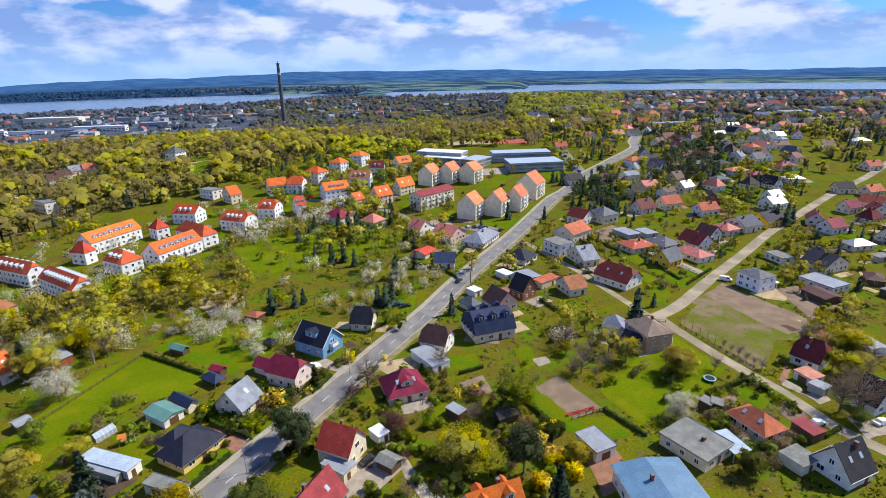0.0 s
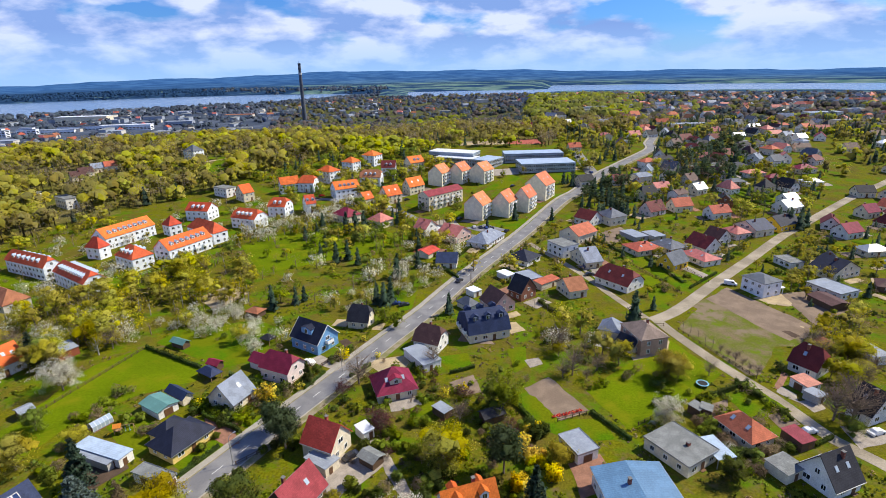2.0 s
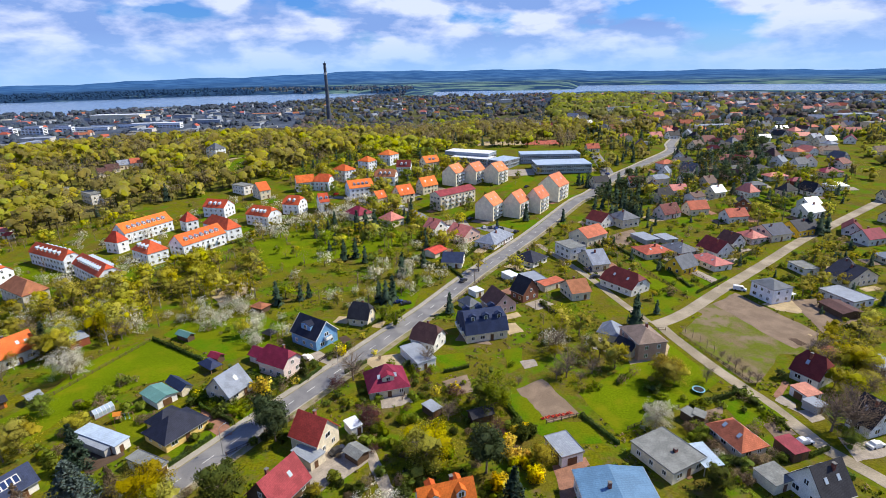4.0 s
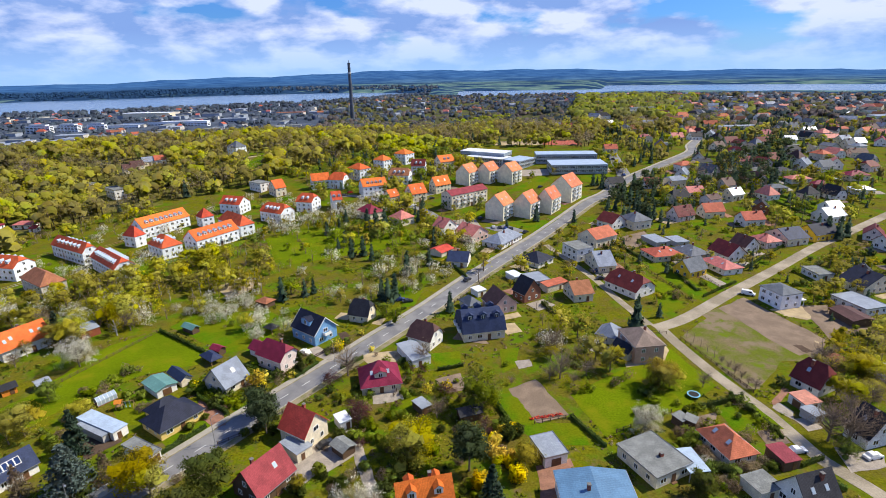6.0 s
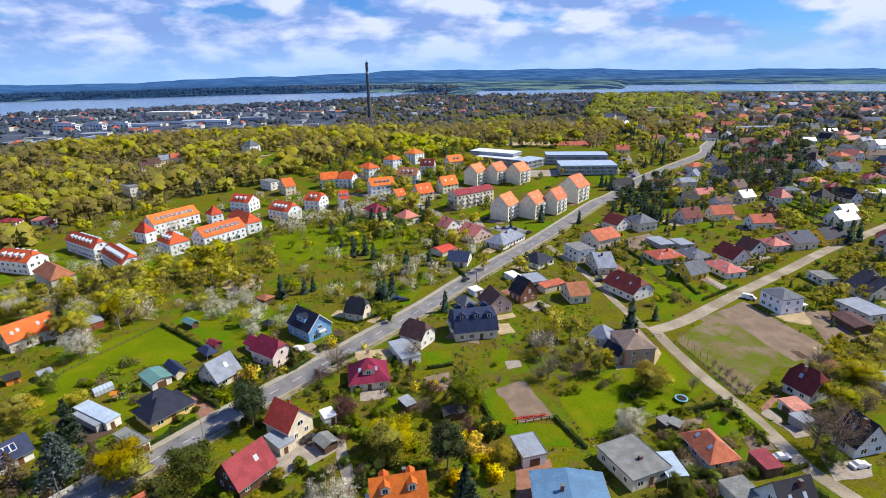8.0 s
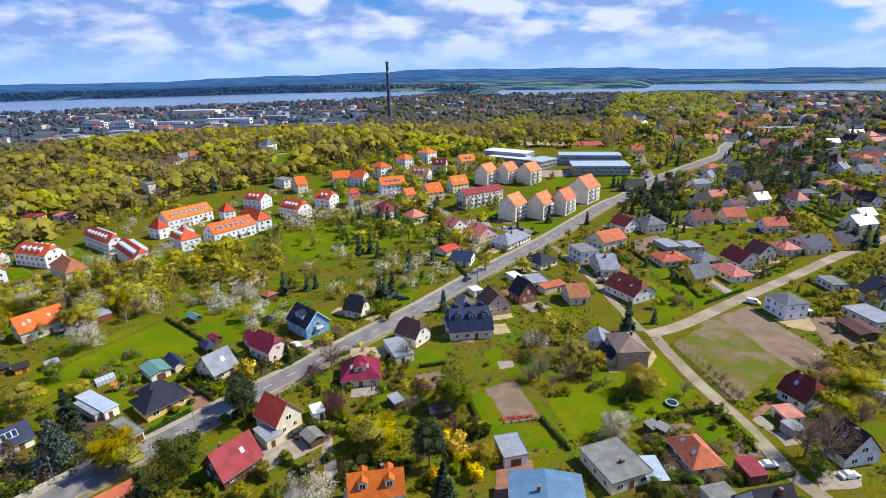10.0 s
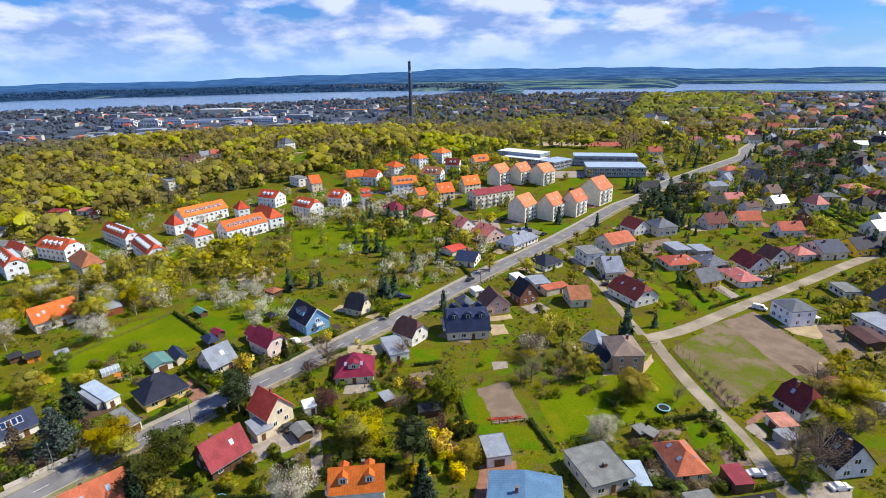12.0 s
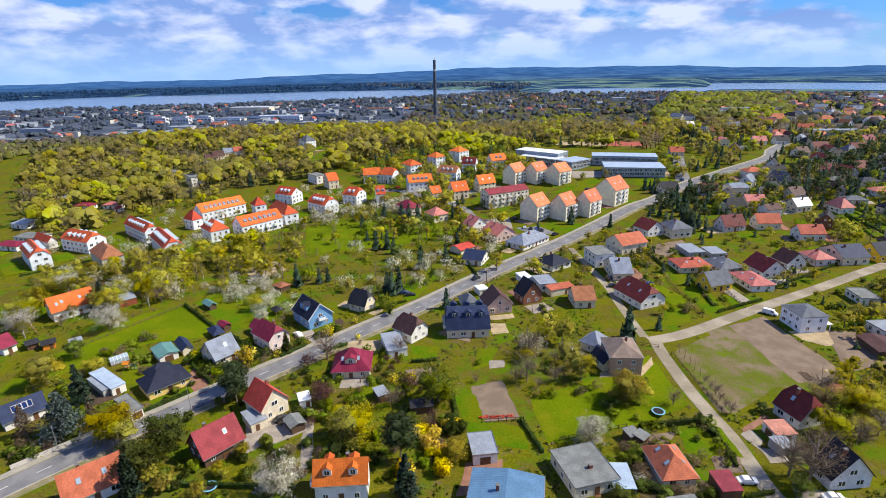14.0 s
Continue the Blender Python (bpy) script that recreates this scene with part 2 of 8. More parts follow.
def far_country():
    """Land beyond the lake: dark woods, with strips of fields that run across, and a paler ridge, all with haze painted
    in as blue.
    """
    m = bpy.data.materials.new("far_land_hazy")
    m.use_nodes = True
    N, K = m.node_tree.nodes, m.node_tree.links
    bsdf = N["Principled BSDF"]
    bsdf.inputs["Roughness"].default_value, bsdf.inputs["Specular IOR Level"].default_value = 0.95, 0.0
    geo, sep = N.new("ShaderNodeNewGeometry"), N.new("ShaderNodeSeparateXYZ")
    K.new(geo.outputs["Position"], sep.inputs[0])

    def calc(op, a, b=None):
        n = N.new("ShaderNodeMath")
        n.operation = op
        for k, v in enumerate((a, b)):
            if v is None:
                continue
            if isinstance(v, (int, float)):
                n.inputs[k].default_value = v
            else:
                K.new(v, n.inputs[k])
        return n.outputs[0]

    x, y = sep.outputs["X"], sep.outputs["Y"]
    d = calc("SQRT", calc("ADD", calc("MULTIPLY", x, x), calc("MULTIPLY", y, y)))
    b = calc("ARCTAN2", x, y)
    co = N.new("ShaderNodeCombineXYZ")
    K.new(calc("MULTIPLY", b, 9.0), co.inputs[0])
    K.new(calc("MULTIPLY", d, 0.0075), co.inputs[1])
    noises = []
    for scale, detail in ((1.0, 5), (3.7, 5)):
        n = N.new("ShaderNodeTexNoise")
        n.inputs["Scale"].default_value, n.inputs["Detail"].default_value, n.inputs["Roughness"].default_value = scale, detail, 0.6
        K.new(co.outputs[0], n.inputs["Vector"])
        noises.append(n.outputs[0])

    def span(v, a, e, lo=0.0, hi=1.0):
        n = N.new("ShaderNodeMapRange")
        for key, q in zip(("From Min", "From Max", "To Min", "To Max"), (a, e, lo, hi)):
            n.inputs[key].default_value = q
        K.new(v, n.inputs["Value"])
        return n.outputs[0]

    def blend(f, a, c):
        n = N.new("ShaderNodeMix")
        n.data_type = "RGBA"
        K.new(f, n.inputs[0])
        for k, q in ((6, a), (7, c)):
            if isinstance(q, tuple):
                n.inputs[k].default_value = (*q, 1)
            else:
                K.new(q, n.inputs[k])
        return n.outputs[2]

    # Haze is in these colours: blue throughout, strongest and palest on the ridge.
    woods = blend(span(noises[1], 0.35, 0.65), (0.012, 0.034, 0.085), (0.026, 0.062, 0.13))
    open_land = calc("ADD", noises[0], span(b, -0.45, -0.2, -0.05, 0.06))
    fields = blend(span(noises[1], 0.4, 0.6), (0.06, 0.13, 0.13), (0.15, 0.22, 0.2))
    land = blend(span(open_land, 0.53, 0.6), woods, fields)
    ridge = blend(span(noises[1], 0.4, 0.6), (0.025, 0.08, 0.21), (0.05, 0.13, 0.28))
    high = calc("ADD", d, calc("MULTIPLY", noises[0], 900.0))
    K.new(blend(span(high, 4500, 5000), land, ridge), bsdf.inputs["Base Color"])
    MATS["far_land_hazy"] = m


far_country()
material("water", (0.13, 0.22, 0.36), 0.25, 0.1, 0.002, spec=0.5)
# plants
for name, colour, second in (("spring", (0.225, 0.202, 0.01), (0.165, 0.145, 0.01)), ("olive", (0.27, 0.235, 0.006), (0.19, 0.165, 0.005)), ("fresh", (0.135, 0.17, 0.006), (0.085, 0.115, 0.006)), ("deep", (0.07, 0.09, 0.012), (0.045, 0.06, 0.01)), ("spruce", (0.04, 0.066, 0.04), (0.027, 0.047, 0.032)),
                             ("bluespruce", (0.15, 0.2, 0.19), (0.09, 0.125, 0.12)), ("pine", (0.05, 0.07, 0.028), (0.032, 0.05, 0.022)), ("bare", (0.185, 0.13, 0.078), (0.13, 0.095, 0.06)), ("blossom", (0.5, 0.48, 0.44), (0.36, 0.35, 0.28)), ("gold", (0.58, 0.44, 0.006), (0.42, 0.34, 0.008)),
                             ("plum", (0.09, 0.03, 0.033), (0.055, 0.02, 0.024)), ("hedge", (0.06, 0.085, 0.014), (0.036, 0.055, 0.01))):
    material("leaf_" + name, colour, 0.75, 0.2, 0.4, each=0.16, island=0.035, second=second, leaf=0.58, spec=0.03, cell=0.15)
for name, colour, second in (("spring", (0.235, 0.215, 0.012), (0.18, 0.16, 0.02)), ("lime", (0.26, 0.265, 0.006), (0.2, 0.205, 0.008)), ("olive", (0.16, 0.138, 0.025), (0.13, 0.11, 0.03)), ("bare", (0.225, 0.18, 0.125), (0.165, 0.14, 0.085)), ("brown", (0.165, 0.12, 0.055), (0.13, 0.1, 0.06))):
    material("wood_" + name, colour, 0.85, 0.12, 0.07, second=second, island=0.03, leaf=0.5, fine=5, mixpos=(0.36, 0.64), spec=0.02, cell=0.16)
material("wood_hill", (0.185, 0.2, 0.016), 0.9, 0.2, 0.02, second=(0.125, 0.128, 0.035), island=0.03, leaf=0.5, fine=6, spec=0.0, cell=0.2)
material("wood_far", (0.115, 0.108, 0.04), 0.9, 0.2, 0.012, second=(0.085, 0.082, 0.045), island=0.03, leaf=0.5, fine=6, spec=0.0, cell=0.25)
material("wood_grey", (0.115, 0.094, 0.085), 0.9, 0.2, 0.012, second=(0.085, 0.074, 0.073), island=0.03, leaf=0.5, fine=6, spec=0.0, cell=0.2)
# Dark green trees, lightened towards blue-grey as painted haze.
material("wood_hazy_green", (0.06, 0.075, 0.078), 0.9, 0.2, 0.012, second=(0.04, 0.055, 0.06), island=0.03, leaf=0.5, fine=6, spec=0.0, cell=0.2)
material("wall_navy", (0.035, 0.055, 0.12), 0.7, 0.14, 0.5)
# Leaves of the far shore forest, their blue painted in for haze.
material("wood_distant_hazy", (0.022, 0.055, 0.12), 0.9, 0.15, 0.005, second=(0.018, 0.046, 0.1), island=0.03, leaf=0.5, fine=6, spec=0.0)
# Far town trees: the blue-grey tint is painted haze.
material("wood_town_hazy", (0.07, 0.088, 0.115), 0.9, 0.2, 0.012, second=(0.05, 0.066, 0.095), island=0.03, leaf=0.5, fine=6, spec=0.0, cell=0.25)
material("bark", (0.26, 0.2, 0.15), 0.9, 0.3, 1.0)
material("bark_birch", (0.5, 0.47, 0.42), 0.9, 0.3, 1.0)


# ---- building helpers ----
def sstep(a, b, v):
    v = min(1.0, max(0.0, (v - a) / (b - a)))
    return v * v * (3 - 2 * v)


def table(xs, ys, v):
    return float(np.interp(v, xs, ys))


# lake: bearing in degrees (0 = straight on, right positive), its near and far shore in metres
LAKE_B = (-80, -50, -48, -40, -30, -22, -14, -10)
LAKE_N = (1640, 1700, 1700, 1600, 1600, 1640, 1830, 2060)
LAKE_F = (2800, 2870, 2860, 2700, 2680, 2650, 2480, 2330)
def water_at(b,d):
    """Metres inside the water (negative: on land)."""
    k=min(d-table(LAKE_B,LAKE_N,b),table(LAKE_B,LAKE_F,b)-d)
    if b > -10: k = min(k, (-9.5 - b) * 35)
    k2 = min(d - 1900, 2460 - d, (b + 5.5) * 35, (8.0 - b) * 35)
    k3 = min(d - 2190, 3000 - d, (b - 8.4) * 40)
    return max(k,k2,k3)
def ground_z(x,y):
    x/=1.3; y/=1.3
    d=math.hypot(x,y); b=math.degrees(math.atan2(x,y)) if y>-1e9 else 0
    hill=12*sstep(200,400,y)
    left=1-sstep(-6,10,b)
    fall=sstep(430,900,d)
    z=hill*(1-left*fall)-14*left*fall*sstep(0,300,y)
    z-=26*(1-left)*sstep(1100,1500,d)*sstep(0,300,y)
    z+=(1.2*math.sin(x*0.021+1)*math.sin(y*0.017))*sstep(230,420,d)
    w=water_at(b,d)
    if y>0 and d>500: z=z+(-24-z)*sstep(-60,10,w) if w>-60 else z
    back = table(LAKE_B, LAKE_F, b) if b < -7.5 else (2470 if b < 8.2 else 3010)
    z += 8 * sstep(back + 5, back + 45, d) + 10 * sstep(back + 100, back + 420, d)
    far = sstep(3250, 3720, d)
    z += far * (30 + 40 * math.exp(-((b + 9) / 22) ** 2) + 4 * math.sin(b * 0.35) + 2.5 * math.sin(b * 0.9 + 2) + 1.5 * math.sin(b * 2.3))
    return z*1.3


def obj(name, verts, faces, mats, parent=None, slots=None, label="", smooth=False):
    """One mesh object; slots: the material of each face, where there are several."""
    me = bpy.data.meshes.new(name)
    me.from_pydata([tuple(v) for v in verts], [], [tuple(f) for f in faces])
    for k in ([mats] if isinstance(mats, str) else mats):
        me.materials.append(MATS[k])
    if slots is not None:
        me.polygons.foreach_set("material_index", slots)
    if smooth:
        me.polygons.foreach_set("use_smooth", [True] * len(me.polygons))
    me.update()
    ob = new(name, me)
    if parent:
        ob.parent = parent
    if label:
        ob["label"] = label
    return ob


def same(name, data, parent, m, label=""):
    """Another object on a mesh that is shared."""
    ob = new(name, data)
    ob.parent = parent
    ob.matrix_basis = m
    if label:
        ob["label"] = label
    return ob


def box(x0, y0, z0, x1, y1, z1):
    v = [(x, y, z) for z in (z0, z1) for y in (y0, y1) for x in (x0, x1)]
    f = [(0, 2, 3, 1), (4, 5, 7, 6), (0, 1, 5, 4), (1, 3, 7, 5), (3, 2, 6, 7), (2, 0, 4, 6)]
    return v, f


def join(*shapes):
    V, F = [], []
    for v, f in shapes:
        k = len(V)
        V += list(v)
        F += [tuple(i + k for i in g) for g in f]
    return V, F


def slab(top, faces, thick):
    """A closed sheet: the faces of a roof's top, and the same again a thickness lower, joined round the edge."""
    n = len(top)
    V = list(top) + [(x, y, z - thick) for x, y, z in top]
    F = [tuple(f) for f in faces] + [tuple(i + n for i in reversed(f)) for f in faces]
    edges = {}
    for f in faces:
        for a, b in zip(f, f[1:] + f[:1]):
            edges[(a, b)] = 1
    for a, b in list(edges):
        if (b, a) not in edges:
            F.append((b, a, a + n, b + n))
    return V, F


def mesh_of(name, shape, mats, slots=None):
    me = bpy.data.meshes.new(name)
    me.from_pydata([tuple(v) for v in shape[0]], [], shape[1])
    for k in ([mats] if isinstance(mats, str) else mats):
        me.materials.append(MATS[k])
    if slots:
        me.polygons.foreach_set("material_index", slots)
    return me


def ring(w, h, t, d):
    """A window in the x-z plane, facing -y, with a middle bar and two openings."""
    xs, zs = (-w / 2, -w / 2 + t, -t / 2, t / 2, w / 2 - t, w / 2), (0, t, h - t, h)
    V = [(x, -d, z) for z in zs for x in xs] + [(x, -0.02, z) for z in zs for x in xs]
    F = []
    at = lambda i, k, back=0: back * 24 + k * 6 + i
    for k in range(3):
        for i in range(5):
            if k == 1 and i in (1, 3):
                ring4 = [(i, k), (i + 1, k), (i + 1, k + 1), (i, k + 1)]
                for (a, b), (e, f) in zip(ring4, ring4[1:] + ring4[:1]):
                    F.append((at(e, f), at(a, b), at(a, b, 1), at(e, f, 1)))
            else:
                F.append((at(i, k), at(i + 1, k), at(i + 1, k + 1), at(i, k + 1)))
    n = len(V)
    V += [(-w / 2, 0.02, 0), (w / 2, 0.02, 0), (w / 2, 0.02, h), (-w / 2, 0.02, h)]
    for a, b, e, f in ((0, 5, n + 1, n), (5, 23, n + 2, n + 1), (23, 18, n + 3, n + 2), (18, 0, n, n + 3)):
        F.append((b, a, f, e))
    return V, F


def small_window(w, h):
    """A plain white window with two panes, for walls that stay far off."""
    V, F, S = [], [], []
    for x0, x1, y0, y1, z0, z1, faces, slot in ((-w / 2, w / 2, -0.06, 0.01, 0, h, (0, 1, 2, 3, 5), 0), (-w / 2 + 0.1, -0.05, -0.075, -0.06, 0.1, h - 0.1, (2,), 1), (0.05, w / 2 - 0.1, -0.075, -0.06, 0.1, h - 0.1, (2,), 1)):
        v, f = box(x0, y0, z0, x1, y1, z1)
        F += [tuple(a + len(V) for a in f[k]) for k in faces]
        S += [slot] * len(faces)
        V += v
    return mesh_of("window", (V, F), ["trim_white", "pane"], S)


WIN = {}


def window(parent, m, w=1.15, h=1.35, single=False):
    key = (round(w, 2), round(h, 2))
    if single:
        key = (*key, "single")
        if key not in WIN:
            WIN[key] = small_window(w, h)
        return same("window", WIN[key], parent, m)
    if key not in WIN:
        WIN[key] = (mesh_of("window", ring(w, h, 0.11, 0.07), "trim_white"), mesh_of("pane", box(-w / 2 + 0.1, -0.03, 0.1, w / 2 - 0.1, 0.02, h - 0.1), "pane"))
    fr = same("window", WIN[key][0], parent, m)
    same("pane", WIN[key][1], fr, Matrix())
    return fr


PARTS = {}


def shared(key, make):
    if key not in PARTS:
        PARTS[key] = make()
    return PARTS[key]


HOUSES = []


def roof_shape(kind, L, W, he, hr, o):
    """The top of a roof: its points and faces. x runs along the ridge."""
    hx, hy = L / 2 + o, W / 2 + o
    s = (hr - he) / (W / 2)
    ze = he - s * o
    if kind == "gable":
        v = [(-hx, -hy, ze), (hx, -hy, ze), (hx, 0, hr), (-hx, 0, hr), (hx, hy, ze), (-hx, hy, ze)]
        return v, [[0, 1, 2, 3], [3, 2, 4, 5]]
    if kind == "half":
        c = 0.42
        zc, yc, a = hr - (hr - ze) * c, hy * c, W * 0.2
        v = [(-hx, -hy, ze), (hx, -hy, ze), (hx, -yc, zc), (hx - a, 0, hr), (-hx + a, 0, hr), (-hx, -yc, zc), (hx, yc, zc), (hx, hy, ze), (-hx, hy, ze), (-hx, yc, zc)]
        return v, [[0, 1, 2, 3, 4, 5], [4, 3, 6, 7, 8, 9], [2, 6, 3], [5, 4, 9]]
    if kind == "mansard":
        zc, yc, hc = he + (hr - he) * 0.72, hy * 0.66, hx * 0.97
        v = [(-hx, -hy, ze), (hx, -hy, ze), (hc, -yc, zc), (-hc, -yc, zc), (hc * 0.93, 0, hr), (-hc * 0.93, 0, hr), (hc, yc, zc), (-hc, yc, zc), (hx, hy, ze), (-hx, hy, ze)]
        return v, [[0, 1, 2, 3], [3, 2, 4, 5], [5, 4, 6, 7], [7, 6, 8, 9], [1, 8, 6, 4, 2], [9, 0, 3, 5, 7]]
    if kind == "hip":
        a = max(0.15, hx - hy)
        v = [(-hx, -hy, ze), (hx, -hy, ze), (hx, hy, ze), (-hx, hy, ze), (a, 0, hr), (-a, 0, hr)]
        return v, [[0, 1, 4, 5], [1, 2, 4], [2, 3, 5, 4], [3, 0, 5]]
    v = [(-hx, -hy, he), (hx, -hy, he), (hx, hy, hr + 0.02), (-hx, hy, hr + 0.02)]
    return v, [[0, 1, 2, 3]]


def wall_shape(kind, L, W, he, hr):
    x, y = L / 2, W / 2
    drop = 0.12
    v = [(-x, -y, -0.6), (x, -y, -0.6), (x, y, -0.6), (-x, y, -0.6), (-x, -y, he - drop), (x, -y, he - drop), (x, y, he - drop), (-x, y, he - drop)]
    f = [(0, 1, 5, 4), (2, 3, 7, 6)]
    if kind in ("gable", "half"):
        top = hr - drop if kind == "gable" else hr - (hr - he) * 0.42 - drop
        if kind == "gable":
            v += [(x, 0, top), (-x, 0, top)]
            return v, f + [(1, 2, 6, 8, 5), (3, 0, 4, 9, 7)]
        k = 0.40 * y
        v += [(x, -k, top), (x, k, top), (-x, k, top), (-x, -k, top)]
        return v, f + [(1, 2, 6, 9, 8, 5), (3, 0, 4, 11, 10, 7)]
    return v, f + [(1, 2, 6, 5), (3, 0, 4, 7), (4, 5, 6, 7)]


def slope_z(kind, W, he, hr, y):
    if kind == "mansard":
        k = abs(y) / (W / 2)
        return he + (hr - he) * min(0.72 * (1 - k) / 0.34, 0.72 + 0.28 * (1 - k / 0.66)) if k > 0.66 else he + (hr - he) * (0.72 + 0.28 * (1 - k / 0.66))
    return hr - (hr - he) * abs(y) / (W / 2)


def dormer(base, kind, L, W, he, hr, x, side, wall, roof, w=1.9, h=1.5):
    """A gabled dormer on the slope of that side (-1 or 1) at x along the ridge."""
    y0 = side * W / 2 * 0.72
    z0 = slope_z(kind, W, he, hr, y0)
    y1 = side * W / 2 * max(0.08, 0.72 - (h + 0.7) / max(0.5, hr - he) * (1.0 if kind != "mansard" else 0.5))
    def make():
        d = abs(y0 - y1)
        body = [(-w / 2, 0, -0.25), (w / 2, 0, -0.25), (w / 2, 0, h), (0, 0, h + 0.62), (-w / 2, 0, h), (-w / 2, d, -0.25), (w / 2, d, -0.25), (w / 2, d, h), (0, d, h + 0.62), (-w / 2, d, h)]
        me = mesh_of("dormer", (body, [(0, 1, 2, 3, 4), (1, 6, 7, 2), (5, 0, 4, 9), (6, 5, 9, 8, 7)]), "wall_" + wall)
        top = [(-w / 2 - 0.2, -0.25, h - 0.08), (0, -0.25, h + 0.72), (w / 2 + 0.2, -0.25, h - 0.08), (-w / 2 - 0.2, d, h - 0.08), (0, d, h + 0.72), (w / 2 + 0.2, d, h - 0.08)]
        return me, mesh_of("dormer_roof", slab(top, [[0, 1, 4, 3], [1, 2, 5, 4]], 0.1), "roof_" + roof)
    body, top = shared(("dormer", wall, roof, round(w, 1), round(h, 1), round(abs(y0 - y1), 1)), make)
    m = Matrix.Translation((x, y0, z0)) @ Matrix.Rotation(0 if side < 0 else math.pi, 4, "Z")
    d = same("dormer", body, base, m)
    same("dormer_roof", top, d, Matrix())
    window(d, Matrix.Translation((0, -0.02, 0.1)), min(1.15, w - 0.5), h - 0.25, True)


def on_slope(base, kind, L, W, he, hr, x, side, k, w, h, thick, mats, name):
    """A flat thing (roof window, solar panel) that lies on a slope, k of the way from eave to ridge."""
    y = side * W / 2 * (1 - k)
    z = slope_z(kind, W, he, hr, y)
    a = math.atan2(hr - he, W / 2) * (1 if kind != "mansard" else 0.4)
    me = shared((name, round(w, 1), round(h, 1)), lambda: mesh_of(name, join(box(-w / 2, -h / 2, 0, w / 2, h / 2, thick), box(-w / 2 + 0.1, -h / 2 + 0.1, thick, w / 2 - 0.1, h / 2 - 0.1, thick + 0.02)), mats, [0] * 6 + [1] * 6))
    m = Matrix.Translation((x, y, z + 0.03)) @ Matrix.Rotation(a if side < 0 else -a, 4, "X")
    return same(name, me, base, m)


def balcony(base, m, w=2.6, d=1.3):
    def make():
        return mesh_of("balcony", box(-w / 2, -d, -0.12, w / 2, 0, 0.06), "trim_white"), mesh_of("railing", join(box(-w / 2, -d, 0.06, w / 2, -d + 0.06, 1.0), box(-w / 2, -d + 0.06, 0.06, -w / 2 + 0.06, 0, 1.0), box(w / 2 - 0.06, -d + 0.06, 0.06, w / 2, 0, 1.0)), "trim_white")
    a, b = shared(("balcony", w, d), make)
    p = same("balcony", a, base, m)
    same("railing", b, p, Matrix())


